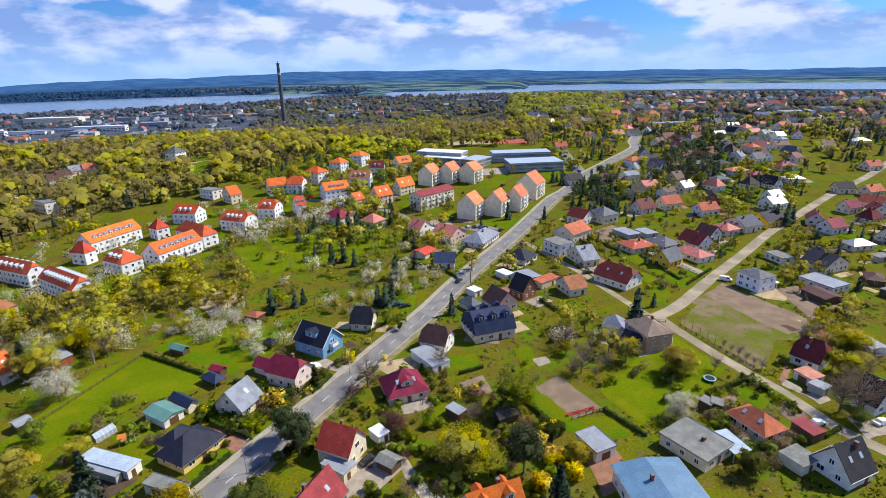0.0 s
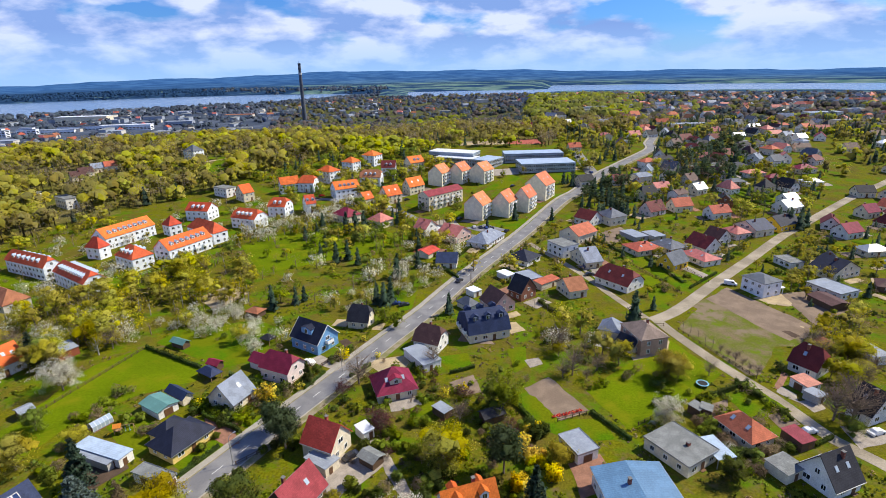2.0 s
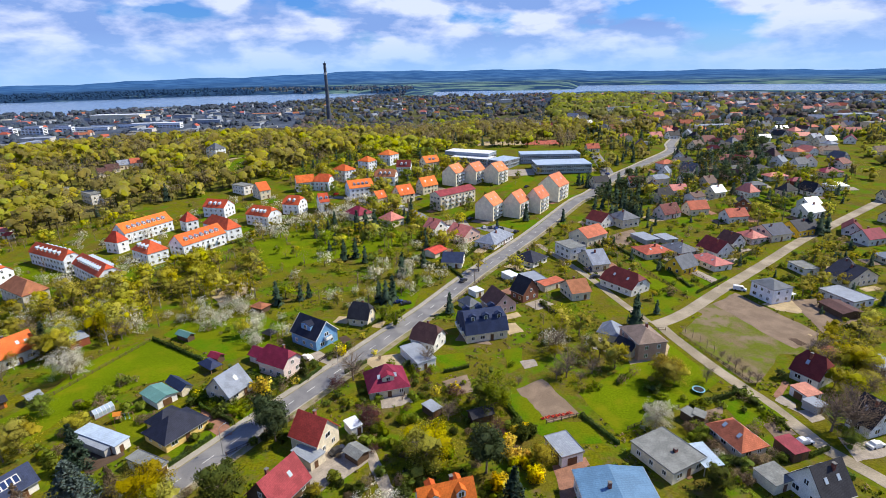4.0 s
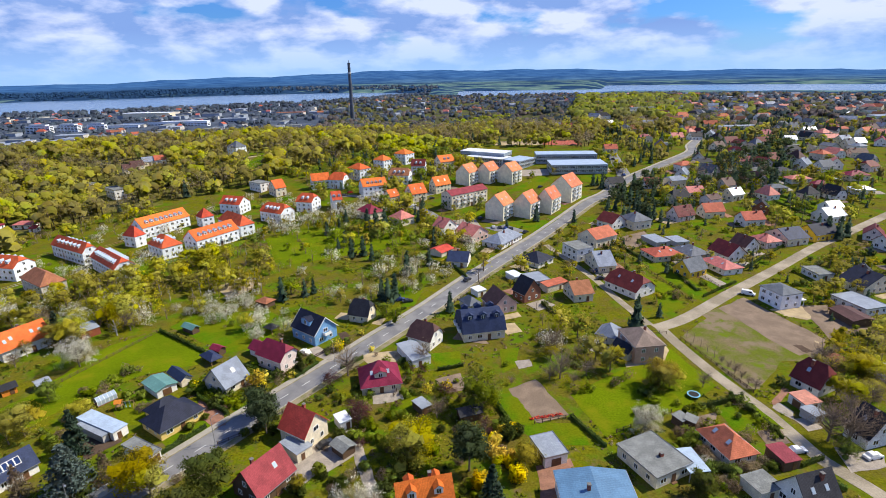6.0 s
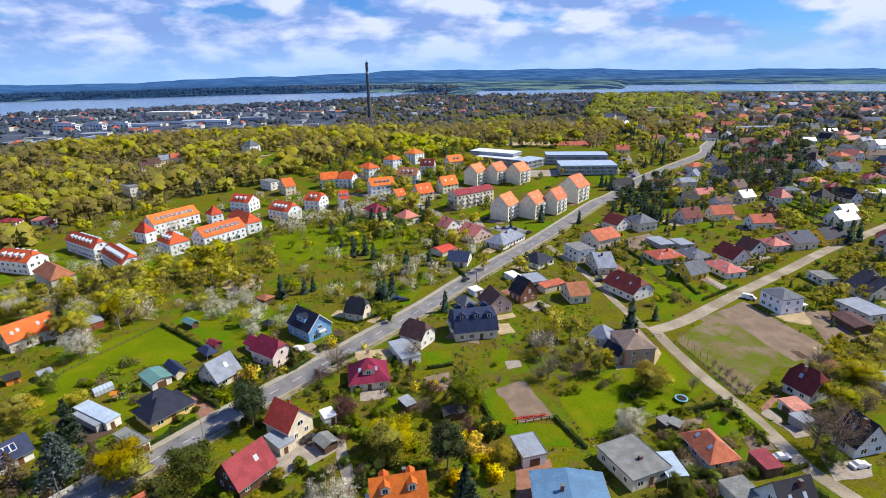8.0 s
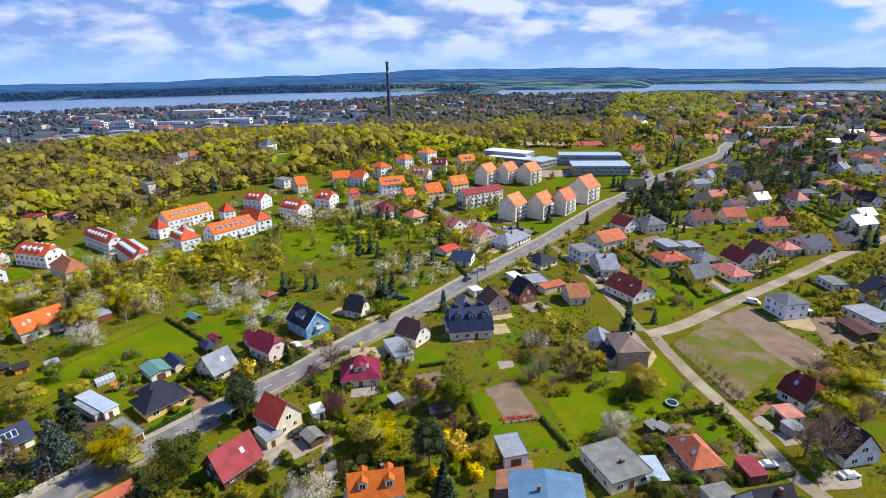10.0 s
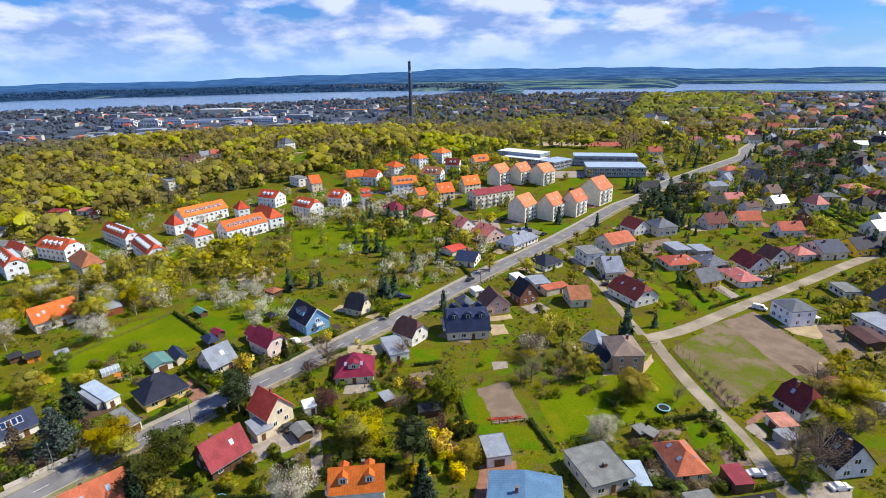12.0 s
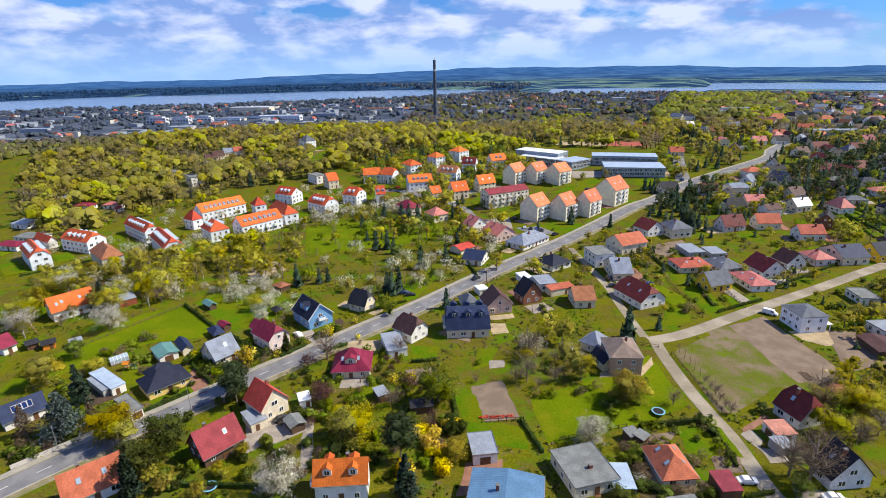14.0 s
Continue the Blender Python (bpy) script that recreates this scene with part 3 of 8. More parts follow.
def house(name, x, y, rot, L, W, he, hr, kind, wall, roof, label, flags="", zone="near"):
    """A building with walls, roof, windows and what stands on its roof. x, y: the middle of its plan; rot: the ridge's heading."""
    fl = [f for f in flags.split(",") if f]
    rnd = random.Random(int(x * 7 + y * 13))
    base = new(name)
    base.matrix_basis = pose(x, y, ground_z(x, y), 0, 0, rot)
    cat = {"apartment_building": "apartment building", "school_building": "school"}.get(name, name.replace("_", " "))
    tagged(base, label, cat)
    HOUSES.append((x, y, L / 2 + 0.6, W / 2 + 0.6, radians(rot)))
    o = 0.45 if zone in ("near", "mid", "far") and he < 5.5 and kind != "flat" else (0.3 if kind != "flat" else 0.2)
    shed = "nowin" in fl or "open" in fl
    v, f = roof_shape(kind, L, W, he, hr, o)
    obj("roof", *slab(v, f, 0.2 if not shed else 0.12), "roof_" + roof, base)
    if "open" in fl:
        for sx in (-1, 1):
            for sy in (-1, 1):
                obj("post", *box(sx * L / 2 - 0.08, sy * W / 2 - 0.08, -0.3, sx * L / 2 + 0.08, sy * W / 2 + 0.08, he - 0.05), "wall_" + wall, base)
        return base
    obj("wall", *wall_shape(kind, L, W, he, hr), "wall_" + wall, base)
    if kind == "flat" and he == hr and not shed:
        a, b = L / 2 + o, W / 2 + o
        obj("parapet", *join(box(-a, -b - 0.06, he - 0.25, a, -b, he + 0.16), box(-a, b, he - 0.25, a, b + 0.06, he + 0.16), box(-a - 0.06, -b - 0.06, he - 0.25, -a, b + 0.06, he + 0.16), box(a, -b - 0.06, he - 0.25, a + 0.06, b + 0.06, he + 0.16)), "metal_grey", base)
    sides = [(Matrix.Translation((0, -W / 2 - 0.01, 0)), L, 0), (Matrix.Translation((0, W / 2 + 0.01, 0)) @ Matrix.Rotation(math.pi, 4, "Z"), L, 1),
             (Matrix.Translation((L / 2 + 0.01, 0, 0)) @ Matrix.Rotation(math.pi / 2, 4, "Z"), W, 2), (Matrix.Translation((-L / 2 - 0.01, 0, 0)) @ Matrix.Rotation(-math.pi / 2, 4, "Z"), W, 3)]
    if shed:
        dm = shared(("shed_door",), lambda: mesh_of("door", box(-0.5, -0.06, 0.05, 0.5, 0.02, 1.95), "door_wood"))
        same("door", dm, base, sides[0][0] @ Matrix.Translation((rnd.uniform(-0.2, 0.2) * L, 0, 0)))
        return base
    if "garage" in fl:
        gw = min(2.4, W - 0.8)
        gm = shared(("garage_door", round(gw, 1), wall), lambda: mesh_of("garage_door", join(*[box(-gw / 2, -0.07, 0.03 + k * 0.5, gw / 2, 0.02, 0.51 + k * 0.5) for k in range(4)]), "trim_white" if wall != "white" or name != "garage" else "door_wood"))
        for i, s in enumerate(sides):
            if i in (0, 3) and s[1] > gw + 0.5:
                for dx in ((-1.4, 1.4) if s[1] > 6 else (0,)):
                    same("garage_door", gm, base, s[0] @ Matrix.Translation((dx, 0, 0)))
        return base
    fh = 2.75
    floors = max(1, int((he + 0.3) / fh)) if zone not in ("apt",) else 4
    if zone == "apt":
        fh = (he - 0.2) / 4 + 0.15
    school = "school" in fl
    for i, (m, span, _) in enumerate(sides):
        if zone == "town":
            break
        if zone == "far" and (pose(0, 0, 0, 0, 0, rot) @ m.to_3x3().to_4x4() @ Vector((0, -1, 0))).dot(Vector((x, y, 0))) > 0:
            continue
        gable_end = i > 1 and kind in ("gable", "half")
        for k in range(floors + (1 if gable_end and hr - he > 2.6 else 0)):
            z = 0.9 + k * fh
            room = span - 1.0 if k < floors else span * 0.45
            if zone == "apt" and gable_end:
                break
            n = max(1, int(room / (2.9 if not school else 1.7)))
            for j in range(n):
                px = (j + 0.5 - n / 2) * (room / n)
                if k == 0 and i == 0 and j == n // 2 and not school and zone != "apt":
                    dm = shared(("door",), lambda: mesh_of("door", join(box(-0.55, -0.08, 0.0, 0.55, 0.02, 2.1), box(-0.75, -0.7, -0.3, 0.75, -0.08, 0.02)), "door_wood"))
                    same("door", dm, base, m @ Matrix.Translation((px, 0, 0.1)))
                    continue
                big = (1.45, 1.9) if school else ((1.15, 1.35) if rnd.random() < 0.75 else (1.7, 1.35))
                if room / n < big[0] + 0.2:
                    big = (min(0.8, room / n - 0.15), 1.2)
                if big[0] > 0.4 and z + big[1] < (he - 0.2 if k < floors else 99):
                    window(base, m @ Matrix.Translation((px, 0, z)), *big, single=zone != "near")
    if "balc" in fl or "balcony" in fl:
        for i in ((0,) if "balc" in fl else (3,)):
            m, span, _ = sides[i]
            rows = range(1, floors) if "balc" in fl else (1,)
            for k in rows:
                for j in range(max(1, int(span / 5.5))):
                    balcony(base, m @ Matrix.Translation(((j + 0.5 - max(1, int(span / 5.5)) / 2) * 5.2, 0, k * fh + 0.1)))
    if "chim" in fl or (zone in ("mid", "far") and kind in ("gable", "hip") and hr - he > 2):
        cx, cy = rnd.uniform(-0.2, 0.2) * L, rnd.choice((-0.12, 0.12)) * W
        if kind == "flat":
            cm = box(-0.45, -0.35, 0, 0.45, 0.35, 0.8)
            cz = hr
        else:
            cz = slope_z(kind, W, he, hr, cy) - 0.4
            if kind == "hip":
                cx = cx * 0.3
            cm = box(-0.32, -0.32, -0.2, 0.32, 0.32, 1.7)
        ch = obj("chimney", *cm, "chimney_brick", base)
        ch.location = (cx, cy, cz)
        cap = obj("chimney_cap", *box(-0.4, -0.4, cm[0][-1][2], 0.4, 0.4, cm[0][-1][2] + 0.12), "plinth", ch)
    if zone in ("near", "mid") and kind != "flat":
        gl = shared(("gutter", round(L, 1)), lambda: mesh_of("gutter", box(-L / 2 - o, -0.07, -0.1, L / 2 + o, 0.07, 0.02), "metal_grey"))
        ze = he - (hr - he) / (W / 2) * o - 0.08
        for s in (-1, 1):
            same("gutter", gl, base, Matrix.Translation((0, s * (W / 2 + o + 0.07), ze)))
    # on the roof
    if "sky" in fl or ("sky" not in fl and zone == "apt"):
        for sx in ((-0.22, 0.2) if L > 8 else (0.1,)):
            for side in (-1, 1):
                on_slope(base, kind, L * 0.8, W, he, hr, sx * L, side, 0.5, 0.9, 1.3, 0.06, ["metal_grey", "skylight_pane"], "roof_window")
    if "sky1" in fl:
        on_slope(base, kind, L, W, he, hr, 0.16 * L, -1, 0.5, 0.9, 1.3, 0.06, ["metal_grey", "skylight_pane"], "roof_window")
    if "sky2" in fl:
        for sx in (-0.35, 0.36):
            on_slope(base, kind, L, W, he, hr, sx * L, -1, 0.42, 0.9, 1.3, 0.06, ["metal_grey", "skylight_pane"], "roof_window")
    if "solar" in fl:
        for j in range(max(2, int(L / 2.2))):
            on_slope(base, kind, L, W, he, hr, (j + 0.5 - max(2, int(L / 2.2)) / 2) * 1.15, -1, 0.5, 1.1, 1.8, 0.05, ["metal_grey", "solar"], "solar_panel")
    if "cross" in fl:
        dormer(base, kind, L, W, he, hr, 0, 1, wall, roof, 4.4, 1.9)
    if "dormR" in fl:
        dormer(base, kind, L, W, he, hr, 0, -1, wall, roof, 3.4, 1.4)
    if "dorm" in fl or "dorm2" in fl:
        for sx in ((0.0,) if "dorm" in fl else (-0.25, 0.25)):
            for side in (-1, 1):
                dormer(base, kind, L, W, he, hr, sx * L, side, wall, roof, 2.4 if "dorm" in fl else 1.8, 1.5)
    if "dorms" in fl:
        for sx in (-0.32, 0.0, 0.32):
            for side in (-1, 1):
                dormer(base, kind, L, W, he, hr, sx * L, side, "navy" if roof == "navy" else "white", roof, 2.2, 1.9)
    for key, gap in (("dorms3", 3.0), ("dorms2", 3.4), ("dormL", 3.8), ("dormsL", 2.6)):
        if key in fl:
            n = max(2, int((L - 4) / gap))
            for j in range(n):
                for side in (-1, 1):
                    dormer(base, kind, L, W, he, hr, (j + 0.5 - n / 2) * gap, side, "whiteblk", "bluemetal", 1.7, 1.1)
    if "trim" in fl:
        for s in (-1, 1):
            a = L / 2 + o + 0.03
            tr = [(s * a, -W / 2 - o, he - (hr - he) / (W / 2) * o - 0.28), (s * a, 0, hr - 0.28), (s * a, W / 2 + o, he - (hr - he) / (W / 2) * o - 0.28)]
            top = [(p[0], p[1], p[2] + 0.34) for p in tr]
            out = s * 0.08
            V = tr + top + [(p[0] + out, p[1], p[2]) for p in tr + top]
            obj("bargeboard", V, [(0, 1, 4, 3), (1, 2, 5, 4), (6, 9, 10, 7), (7, 10, 11, 8), (3, 4, 10, 9), (4, 5, 11, 10), (0, 6, 7, 1), (1, 7, 8, 2)], "trim_white", base)
    if "porch" in fl:
        obj("porch_roof", *box(-L / 2 - 0.3, -W / 2 - 2.0, 2.7, L / 2, -W / 2 - 0.02, 2.9), "trim_white", base)
        for sx in (-0.45, 0.0, 0.45):
            obj("porch_post", *box(sx * L - 0.1, -W / 2 - 1.9, -0.2, sx * L + 0.1, -W / 2 - 1.7, 2.7), "trim_white", base)
    return base


# ---- ground ----
WOOD_WEST = [(-195, 147), (-468, 346), (-485, 437), (-440, 530), (-330, 610), (-200, 640), (-100, 640), (-54, 516), (-106, 519), (-147, 413), (-177, 354), (-196, 339), (-206, 321), (-224, 299), (-244, 261), (-244, 238)]
WOOD_MIDDLE = [(-100, 640), (0, 690), (160, 720), (290, 700), (217, 639), (113, 597), (91, 503), (40, 501), (-31, 515), (-51, 501), (-94, 518)]
LIME_GROVE = [(-95, 455), (-40, 452), (-22, 500), (-70, 520), (-110, 505)]
WOOD_EAST = [(101, 595), (280, 700), (520, 640), (375, 394), (260, 381), (235, 461), (132, 422), (97, 406)]


def inside(x, y, poly):
    hit, j = False, len(poly) - 1
    for i in range(len(poly)):
        (xi, yi), (xj, yj) = poly[i], poly[j]
        if (yi > y) != (yj > y) and x < (xj - xi) * (y - yi) / (yj - yi) + xi:
            hit = not hit
        j = i
    return hit


def terrain():
    rings = list(np.arange(0, 760, 12.0))
    while rings[-1] < 4880:
        rings.append(min(4890.0, rings[-1] * 1.035 + 3))
    n = 360
    V = [(0, 0, 0)]
    for r in rings[1:]:
        for k in range(n):
            a = 2 * math.pi * k / n
            px, py = r * math.sin(a), r * math.cos(a)
            V.append((px, py, ground_z(px, py)))
    F = [(0, 1 + (k + 1) % n, 1 + k) for k in range(n)]
    slots = [0] * n
    for i in range(len(rings) - 2):
        for k in range(n):
            a, b = 1 + i * n + k, 1 + i * n + (k + 1) % n
            F.append((a, b, b + n, a + n))
            r, g = rings[i] + 6, radians(k + 0.5)
            px, py = r * math.sin(g), r * math.cos(g)
            wooded = 130 < r < 760 and any(inside(px, py, w) for w in (WOOD_WEST, WOOD_MIDDLE))
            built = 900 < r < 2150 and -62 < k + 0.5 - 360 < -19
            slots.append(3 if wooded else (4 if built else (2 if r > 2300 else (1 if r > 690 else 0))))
    ob = obj("ground", V, F, ["grass", "far_ground", "far_land_hazy", "wood_floor", "town_ground_hazy"], slots=slots, smooth=True)
    tagged(ob, "green spring grass and gardens reaching to wooded hills", "ground", kind="structure")


terrain()


def ribbon(name, pts, width, lift, mat, label, cat="road", kind="structure", aside=0.0):
    """A strip of road along a smooth line through a few points, laid on the ground."""
    P = [Vector((p[0], p[1], 0)) for p in pts]
    line = []
    for i in range(len(P) - 1):
        p0, p1, p2, p3 = P[max(i - 1, 0)], P[i], P[i + 1], P[min(i + 2, len(P) - 1)]
        n = max(2, int((p2 - p1).length / 4))
        for k in range(n):
            t = k / n
            line.append(0.5 * ((2 * p1) + (p2 - p0) * t + (2 * p0 - 5 * p1 + 4 * p2 - p3) * t * t + (3 * p1 - p0 - 3 * p2 + p3) * t ** 3))
    line.append(P[-1])
    V, F = [], []
    for i, p in enumerate(line):
        d = (line[min(i + 1, len(line) - 1)] - line[max(i - 1, 0)]).normalized()
        nrm = Vector((-d.y, d.x, 0))
        for s in (0.5, -0.5):
            q = p + nrm * (width * s + aside)
            V.append((q.x, q.y, max(ground_z(q.x, q.y), ground_z(p.x, p.y)) + lift * (1 if p.y < 250 else 3)))
        for s in (0.5, -0.5):
            q = p + nrm * (width * s + aside + (0.12 if s > 0 else -0.12))
            V.append((q.x, q.y, ground_z(q.x, q.y) - 0.1))
        if i:
            a, b = 4 * i - 4, 4 * i
            F += [(a, a + 1, b + 1, b), (a + 2, a, b, b + 2), (a + 1, a + 3, b + 3, b + 1)]
    ob = obj(name, V, F, mat)
    tagged(ob, label, cat, kind=kind)
    return line


PATCHES = []


def patch(name, pts, mat, label, lift=0.03):
    """A flat piece of ground of one kind, with a thin edge."""
    PATCHES.append([(p[0], p[1]) for p in pts])
    lift += 0.0028 * len(PATCHES)
    bm = bmesh.new()
    vs = [bm.verts.new((p[0], p[1], 0)) for p in pts]
    bm.faces.new(vs)
    bmesh.ops.triangulate(bm, faces=bm.faces[:])
    for _ in range(3):
        bmesh.ops.subdivide_edges(bm, edges=[e for e in bm.edges if e.calc_length() > 2.0], cuts=1)
        bmesh.ops.triangulate(bm, faces=bm.faces[:])
    for v in bm.verts:
        w = noise.noise(Vector((v.co.x * 0.23, v.co.y * 0.23, 0.3)))
        v.co.x += 0.6 * w
        v.co.y += 0.6 * noise.noise(Vector((v.co.y * 0.15, v.co.x * 0.15, 4.3)))
        v.co.z = ground_z(v.co.x, v.co.y) + (lift if not v.is_boundary else lift * 0.35)
    bm.normal_update()
    if sum(f.normal.z for f in bm.faces) < 0:
        bmesh.ops.reverse_faces(bm, faces=bm.faces[:])
    me = bpy.data.meshes.new(name)
    bm.to_mesh(me)
    bm.free()
    me.materials.append(MATS[mat])
    tagged(new(name, me), label, name.replace("_", " "), kind="structure")


def lake():
    rings, n = (560, 800, 1100, 1600, 2200, 3000, 3900, 4870), 90
    V = [(r * math.sin(radians(-95 + 190 * k / n)), r * math.cos(radians(-95 + 190 * k / n)), -27.0) for r in rings for k in range(n + 1)]
    F = [(i * (n + 1) + k, (i + 1) * (n + 1) + k, (i + 1) * (n + 1) + k + 1, i * (n + 1) + k + 1) for i in range(len(rings) - 1) for k in range(n)]
    tagged(obj("water", V, [f[::-1] for f in F], "water"), "broad calm blue lake beyond the town", "water", kind="structure")


lake()


# ---- trees ----
def leaf_bits(points, sizes, rng, flat=0.0):
    """A small pointed leaf clump at each point, turned at random."""
    n = len(points)
    a, b = rng.normal(size=(n, 3)), rng.normal(size=(n, 3))
    if flat:
        a[:, 2] *= 1 - flat
        b[:, 2] *= 1 - flat
    a /= np.linalg.norm(a, axis=1)[:, None] + 1e-9
    b -= a * (a * b).sum(1)[:, None]
    b /= np.linalg.norm(b, axis=1)[:, None] + 1e-9
    s = np.asarray(sizes)[:, None] * 0.62
    k = rng.uniform(0.7, 1.3, (n, 3, 1))
    V = np.stack([points + s * a * k[:, 0], points + s * (-0.5 * a + 0.8 * b) * k[:, 1], points + s * (-0.5 * a - 0.8 * b) * k[:, 2]], 1).reshape(-1, 3)
    return V, np.arange(3 * n).reshape(-1, 3)


G = (1 + 5 ** 0.5) / 2
ICO_V = np.array([(-1, G, 0), (1, G, 0), (-1, -G, 0), (1, -G, 0), (0, -1, G), (0, 1, G), (0, -1, -G), (0, 1, -G), (G, 0, -1), (G, 0, 1), (-G, 0, -1), (-G, 0, 1)]) / math.sqrt(1 + G * G)
ICO_F = [(0, 11, 5), (0, 5, 1), (0, 1, 7), (0, 7, 10), (0, 10, 11), (1, 5, 9), (5, 11, 4), (11, 10, 2), (10, 7, 6), (7, 1, 8), (3, 9, 4), (3, 4, 2), (3, 2, 6), (3, 6, 8), (3, 8, 9), (4, 9, 5), (2, 4, 11), (6, 2, 10), (8, 6, 7), (9, 8, 1)]


def lobes(centres, radii, rng, squash=0.85):
    """Dense inner foliage: an uneven closed lump at each centre, as loose triangles."""
    out = []
    for c, r in zip(centres, radii):
        bump = 1 + 0.22 * rng.normal(size=12)
        shape = np.array([ICO_V[i] * bump[i] for f in ICO_F for i in f])
        a = rng.uniform(0, 6.28)
        turn = np.array(((math.cos(a), -math.sin(a), 0), (math.sin(a), math.cos(a), 0), (0, 0, squash)))
        out.append(shape @ turn.T * r + c)
    return np.concatenate(out)


def filled(lv, count, share, rng):
    """A crown's leaf clumps with some lumps of dense foliage among them."""
    mids = lv.reshape(-1, 3, 3).mean(1)
    axis = mids.mean(0)
    reach = np.percentile(np.hypot(mids[:, 0] - axis[0], mids[:, 1] - axis[1]), 85)
    c = mids[rng.integers(0, len(mids), count)]
    c = axis + (c - axis) * (0.72, 0.72, 0.8)
    v = np.concatenate((lv, lobes(c, rng.uniform(0.75, 1.2, count) * reach * share, rng)))
    return v, np.arange(len(v)).reshape(-1, 3)


def cone_core(h, r):
    """The dense inside of a conifer: three stacked uneven skirts, as loose triangles."""
    out = []
    for z0, z1, q in ((0.06, 0.5, 0.8), (0.32, 0.75, 0.56), (0.6, 1.0, 0.34)):
        rim = [(q * r * (1.1 if k % 2 else 0.8) * math.cos(k * math.pi / 4), q * r * (1.1 if k % 2 else 0.8) * math.sin(k * math.pi / 4), h * z0) for k in range(8)]
        for k in range(8):
            out += [rim[k], rim[(k + 1) % 8], (0, 0, h * z1)]
    return np.array(out)


def soften(me, centres, count):
    """Leaf clumps are lit as part of their crown: normals lean upwards and outwards from its middle. count: the leaf corners, which come first in each crown."""
    co = np.empty(len(me.vertices) * 3)
    me.vertices.foreach_get("co", co)
    co = co.reshape(-1, 3)
    n = co - centres
    n /= np.linalg.norm(n, axis=1)[:, None] + 1e-9
    n = 0.45 * n + (0, 0, 0.75)
    n /= np.linalg.norm(n, axis=1)[:, None] + 1e-9
    own = np.empty(len(me.vertices) * 3)
    me.vertices.foreach_get("normal", own)
    own = own.reshape(-1, 3)
    own *= np.where((own * n).sum(1) < 0, -1.0, 1.0)[:, None]
    n = np.where(count[:, None], 0.78 * n + 0.22 * own, own)
    me.polygons.foreach_set("use_smooth", [True] * len(me.polygons))
    at = me.attributes.new("custom_normal", "FLOAT_VECTOR", "POINT")
    at.data.foreach_set("vector", n.astype(np.float32).ravel())


def limb(p, q, r0, r1, sides=5):
    p, q = Vector(p), Vector(q)
    rot = (q - p).to_track_quat("Z", "Y").to_matrix()
    V = [tuple(c + rot @ Vector((r * math.cos(2 * math.pi * k / sides), r * math.sin(2 * math.pi * k / sides), 0))) for c, r in ((p, r0), (q, r1)) for k in range(sides)]
    F = [(k, (k + 1) % sides, sides + (k + 1) % sides, sides + k) for k in range(sides)]
    return V, F


def crown_tree(seed, h, r, start, count, size, tight=0.13, twigs=14):
    """Wood and leaves of a broad-leaved tree: a forked trunk, limbs that end in clusters of leaves, uneven, with gaps between."""
    rng = np.random.default_rng(seed)
    wood = [limb((0, 0, -0.3), (rng.normal() * 0.15, rng.normal() * 0.15, h * 0.5), h * 0.028, h * 0.018, 6), limb((0, 0, h * 0.49), (rng.normal() * 0.3, rng.normal() * 0.3, h * 0.85), h * 0.018, h * 0.006)]
    tips = []
    for i in range(twigs):
        a, z = i * 2.4 + rng.uniform(-0.4, 0.4), h * (start + (0.72 - start) * rng.random())
        k = (z / h - start) / (1 - start)
        reach = r * (0.55 + 0.5 * math.sin(math.pi * min(1, 0.25 + k * 0.7))) * rng.uniform(0.65, 1.0)
        top = (math.cos(a) * reach, math.sin(a) * reach, min(h * 0.97, z + reach * rng.uniform(0.3, 0.9)))
        wood.append(limb((0, 0, z * 0.85), top, h * 0.011, h * 0.003, 4))
        mid = (np.array((0, 0, z * 0.85)) + np.array(top)) * 0.5
        for j in range(2):
            e = np.array(top) + rng.normal(size=3) * r * 0.28
            wood.append(limb(mid, e, h * 0.006, h * 0.002, 3))
            tips.append(e)
        tips.append(np.array(top))
    tips += [np.array((rng.normal() * r * 0.25, rng.normal() * r * 0.25, h * rng.uniform(0.75, 0.98))) for _ in range(6)]
    tips = np.array(tips)
    more = tips[rng.integers(0, len(tips), len(tips))] + rng.normal(size=(len(tips), 3)) * r * 0.2
    tips = np.concatenate((tips, more))
    which = rng.integers(0, len(tips), count)
    pts = tips[which] + rng.normal(size=(count, 3)) * (r * tight, r * tight, r * tight * 0.85)
    pts[:, 2] = np.clip(pts[:, 2], h * start * 0.7, h * 1.02)
    return join(*wood), leaf_bits(pts, rng.uniform(0.6, 1.4, count) * size, rng)


def spruce_tree(seed, h, r, count, size):
    rng = np.random.default_rng(seed)
    wood = [limb((0, 0, -0.3), (0, 0, h * 0.97), h * 0.022, 0.02, 5)]
    pts = []
    layers = 13
    for i in range(layers):
        z = h * (0.08 + 0.9 * i / layers)
        rr = r * (1 - i / layers) ** 0.85 * rng.uniform(0.85, 1.1)
        for j in range(9):
            a = rng.uniform(0, 6.28)
            e = (math.cos(a) * rr, math.sin(a) * rr, z - rr * 0.22)
            if j < 4:
                wood.append(limb((0, 0, z), e, 0.05, 0.015, 3))
            n = max(2, int(count / layers / 9 * (1.6 - 1.1 * i / layers)))
            t = rng.random(n)[:, None] ** 0.6
            pts.append(np.array((0, 0, z)) * (1 - t) + np.array(e) * t + rng.normal(size=(n, 3)) * (0.1 * rr + 0.06))
    pts = np.concatenate(pts)
    return join(*wood), leaf_bits(pts, rng.uniform(0.6, 1.3, len(pts)) * size, rng, 0.35)


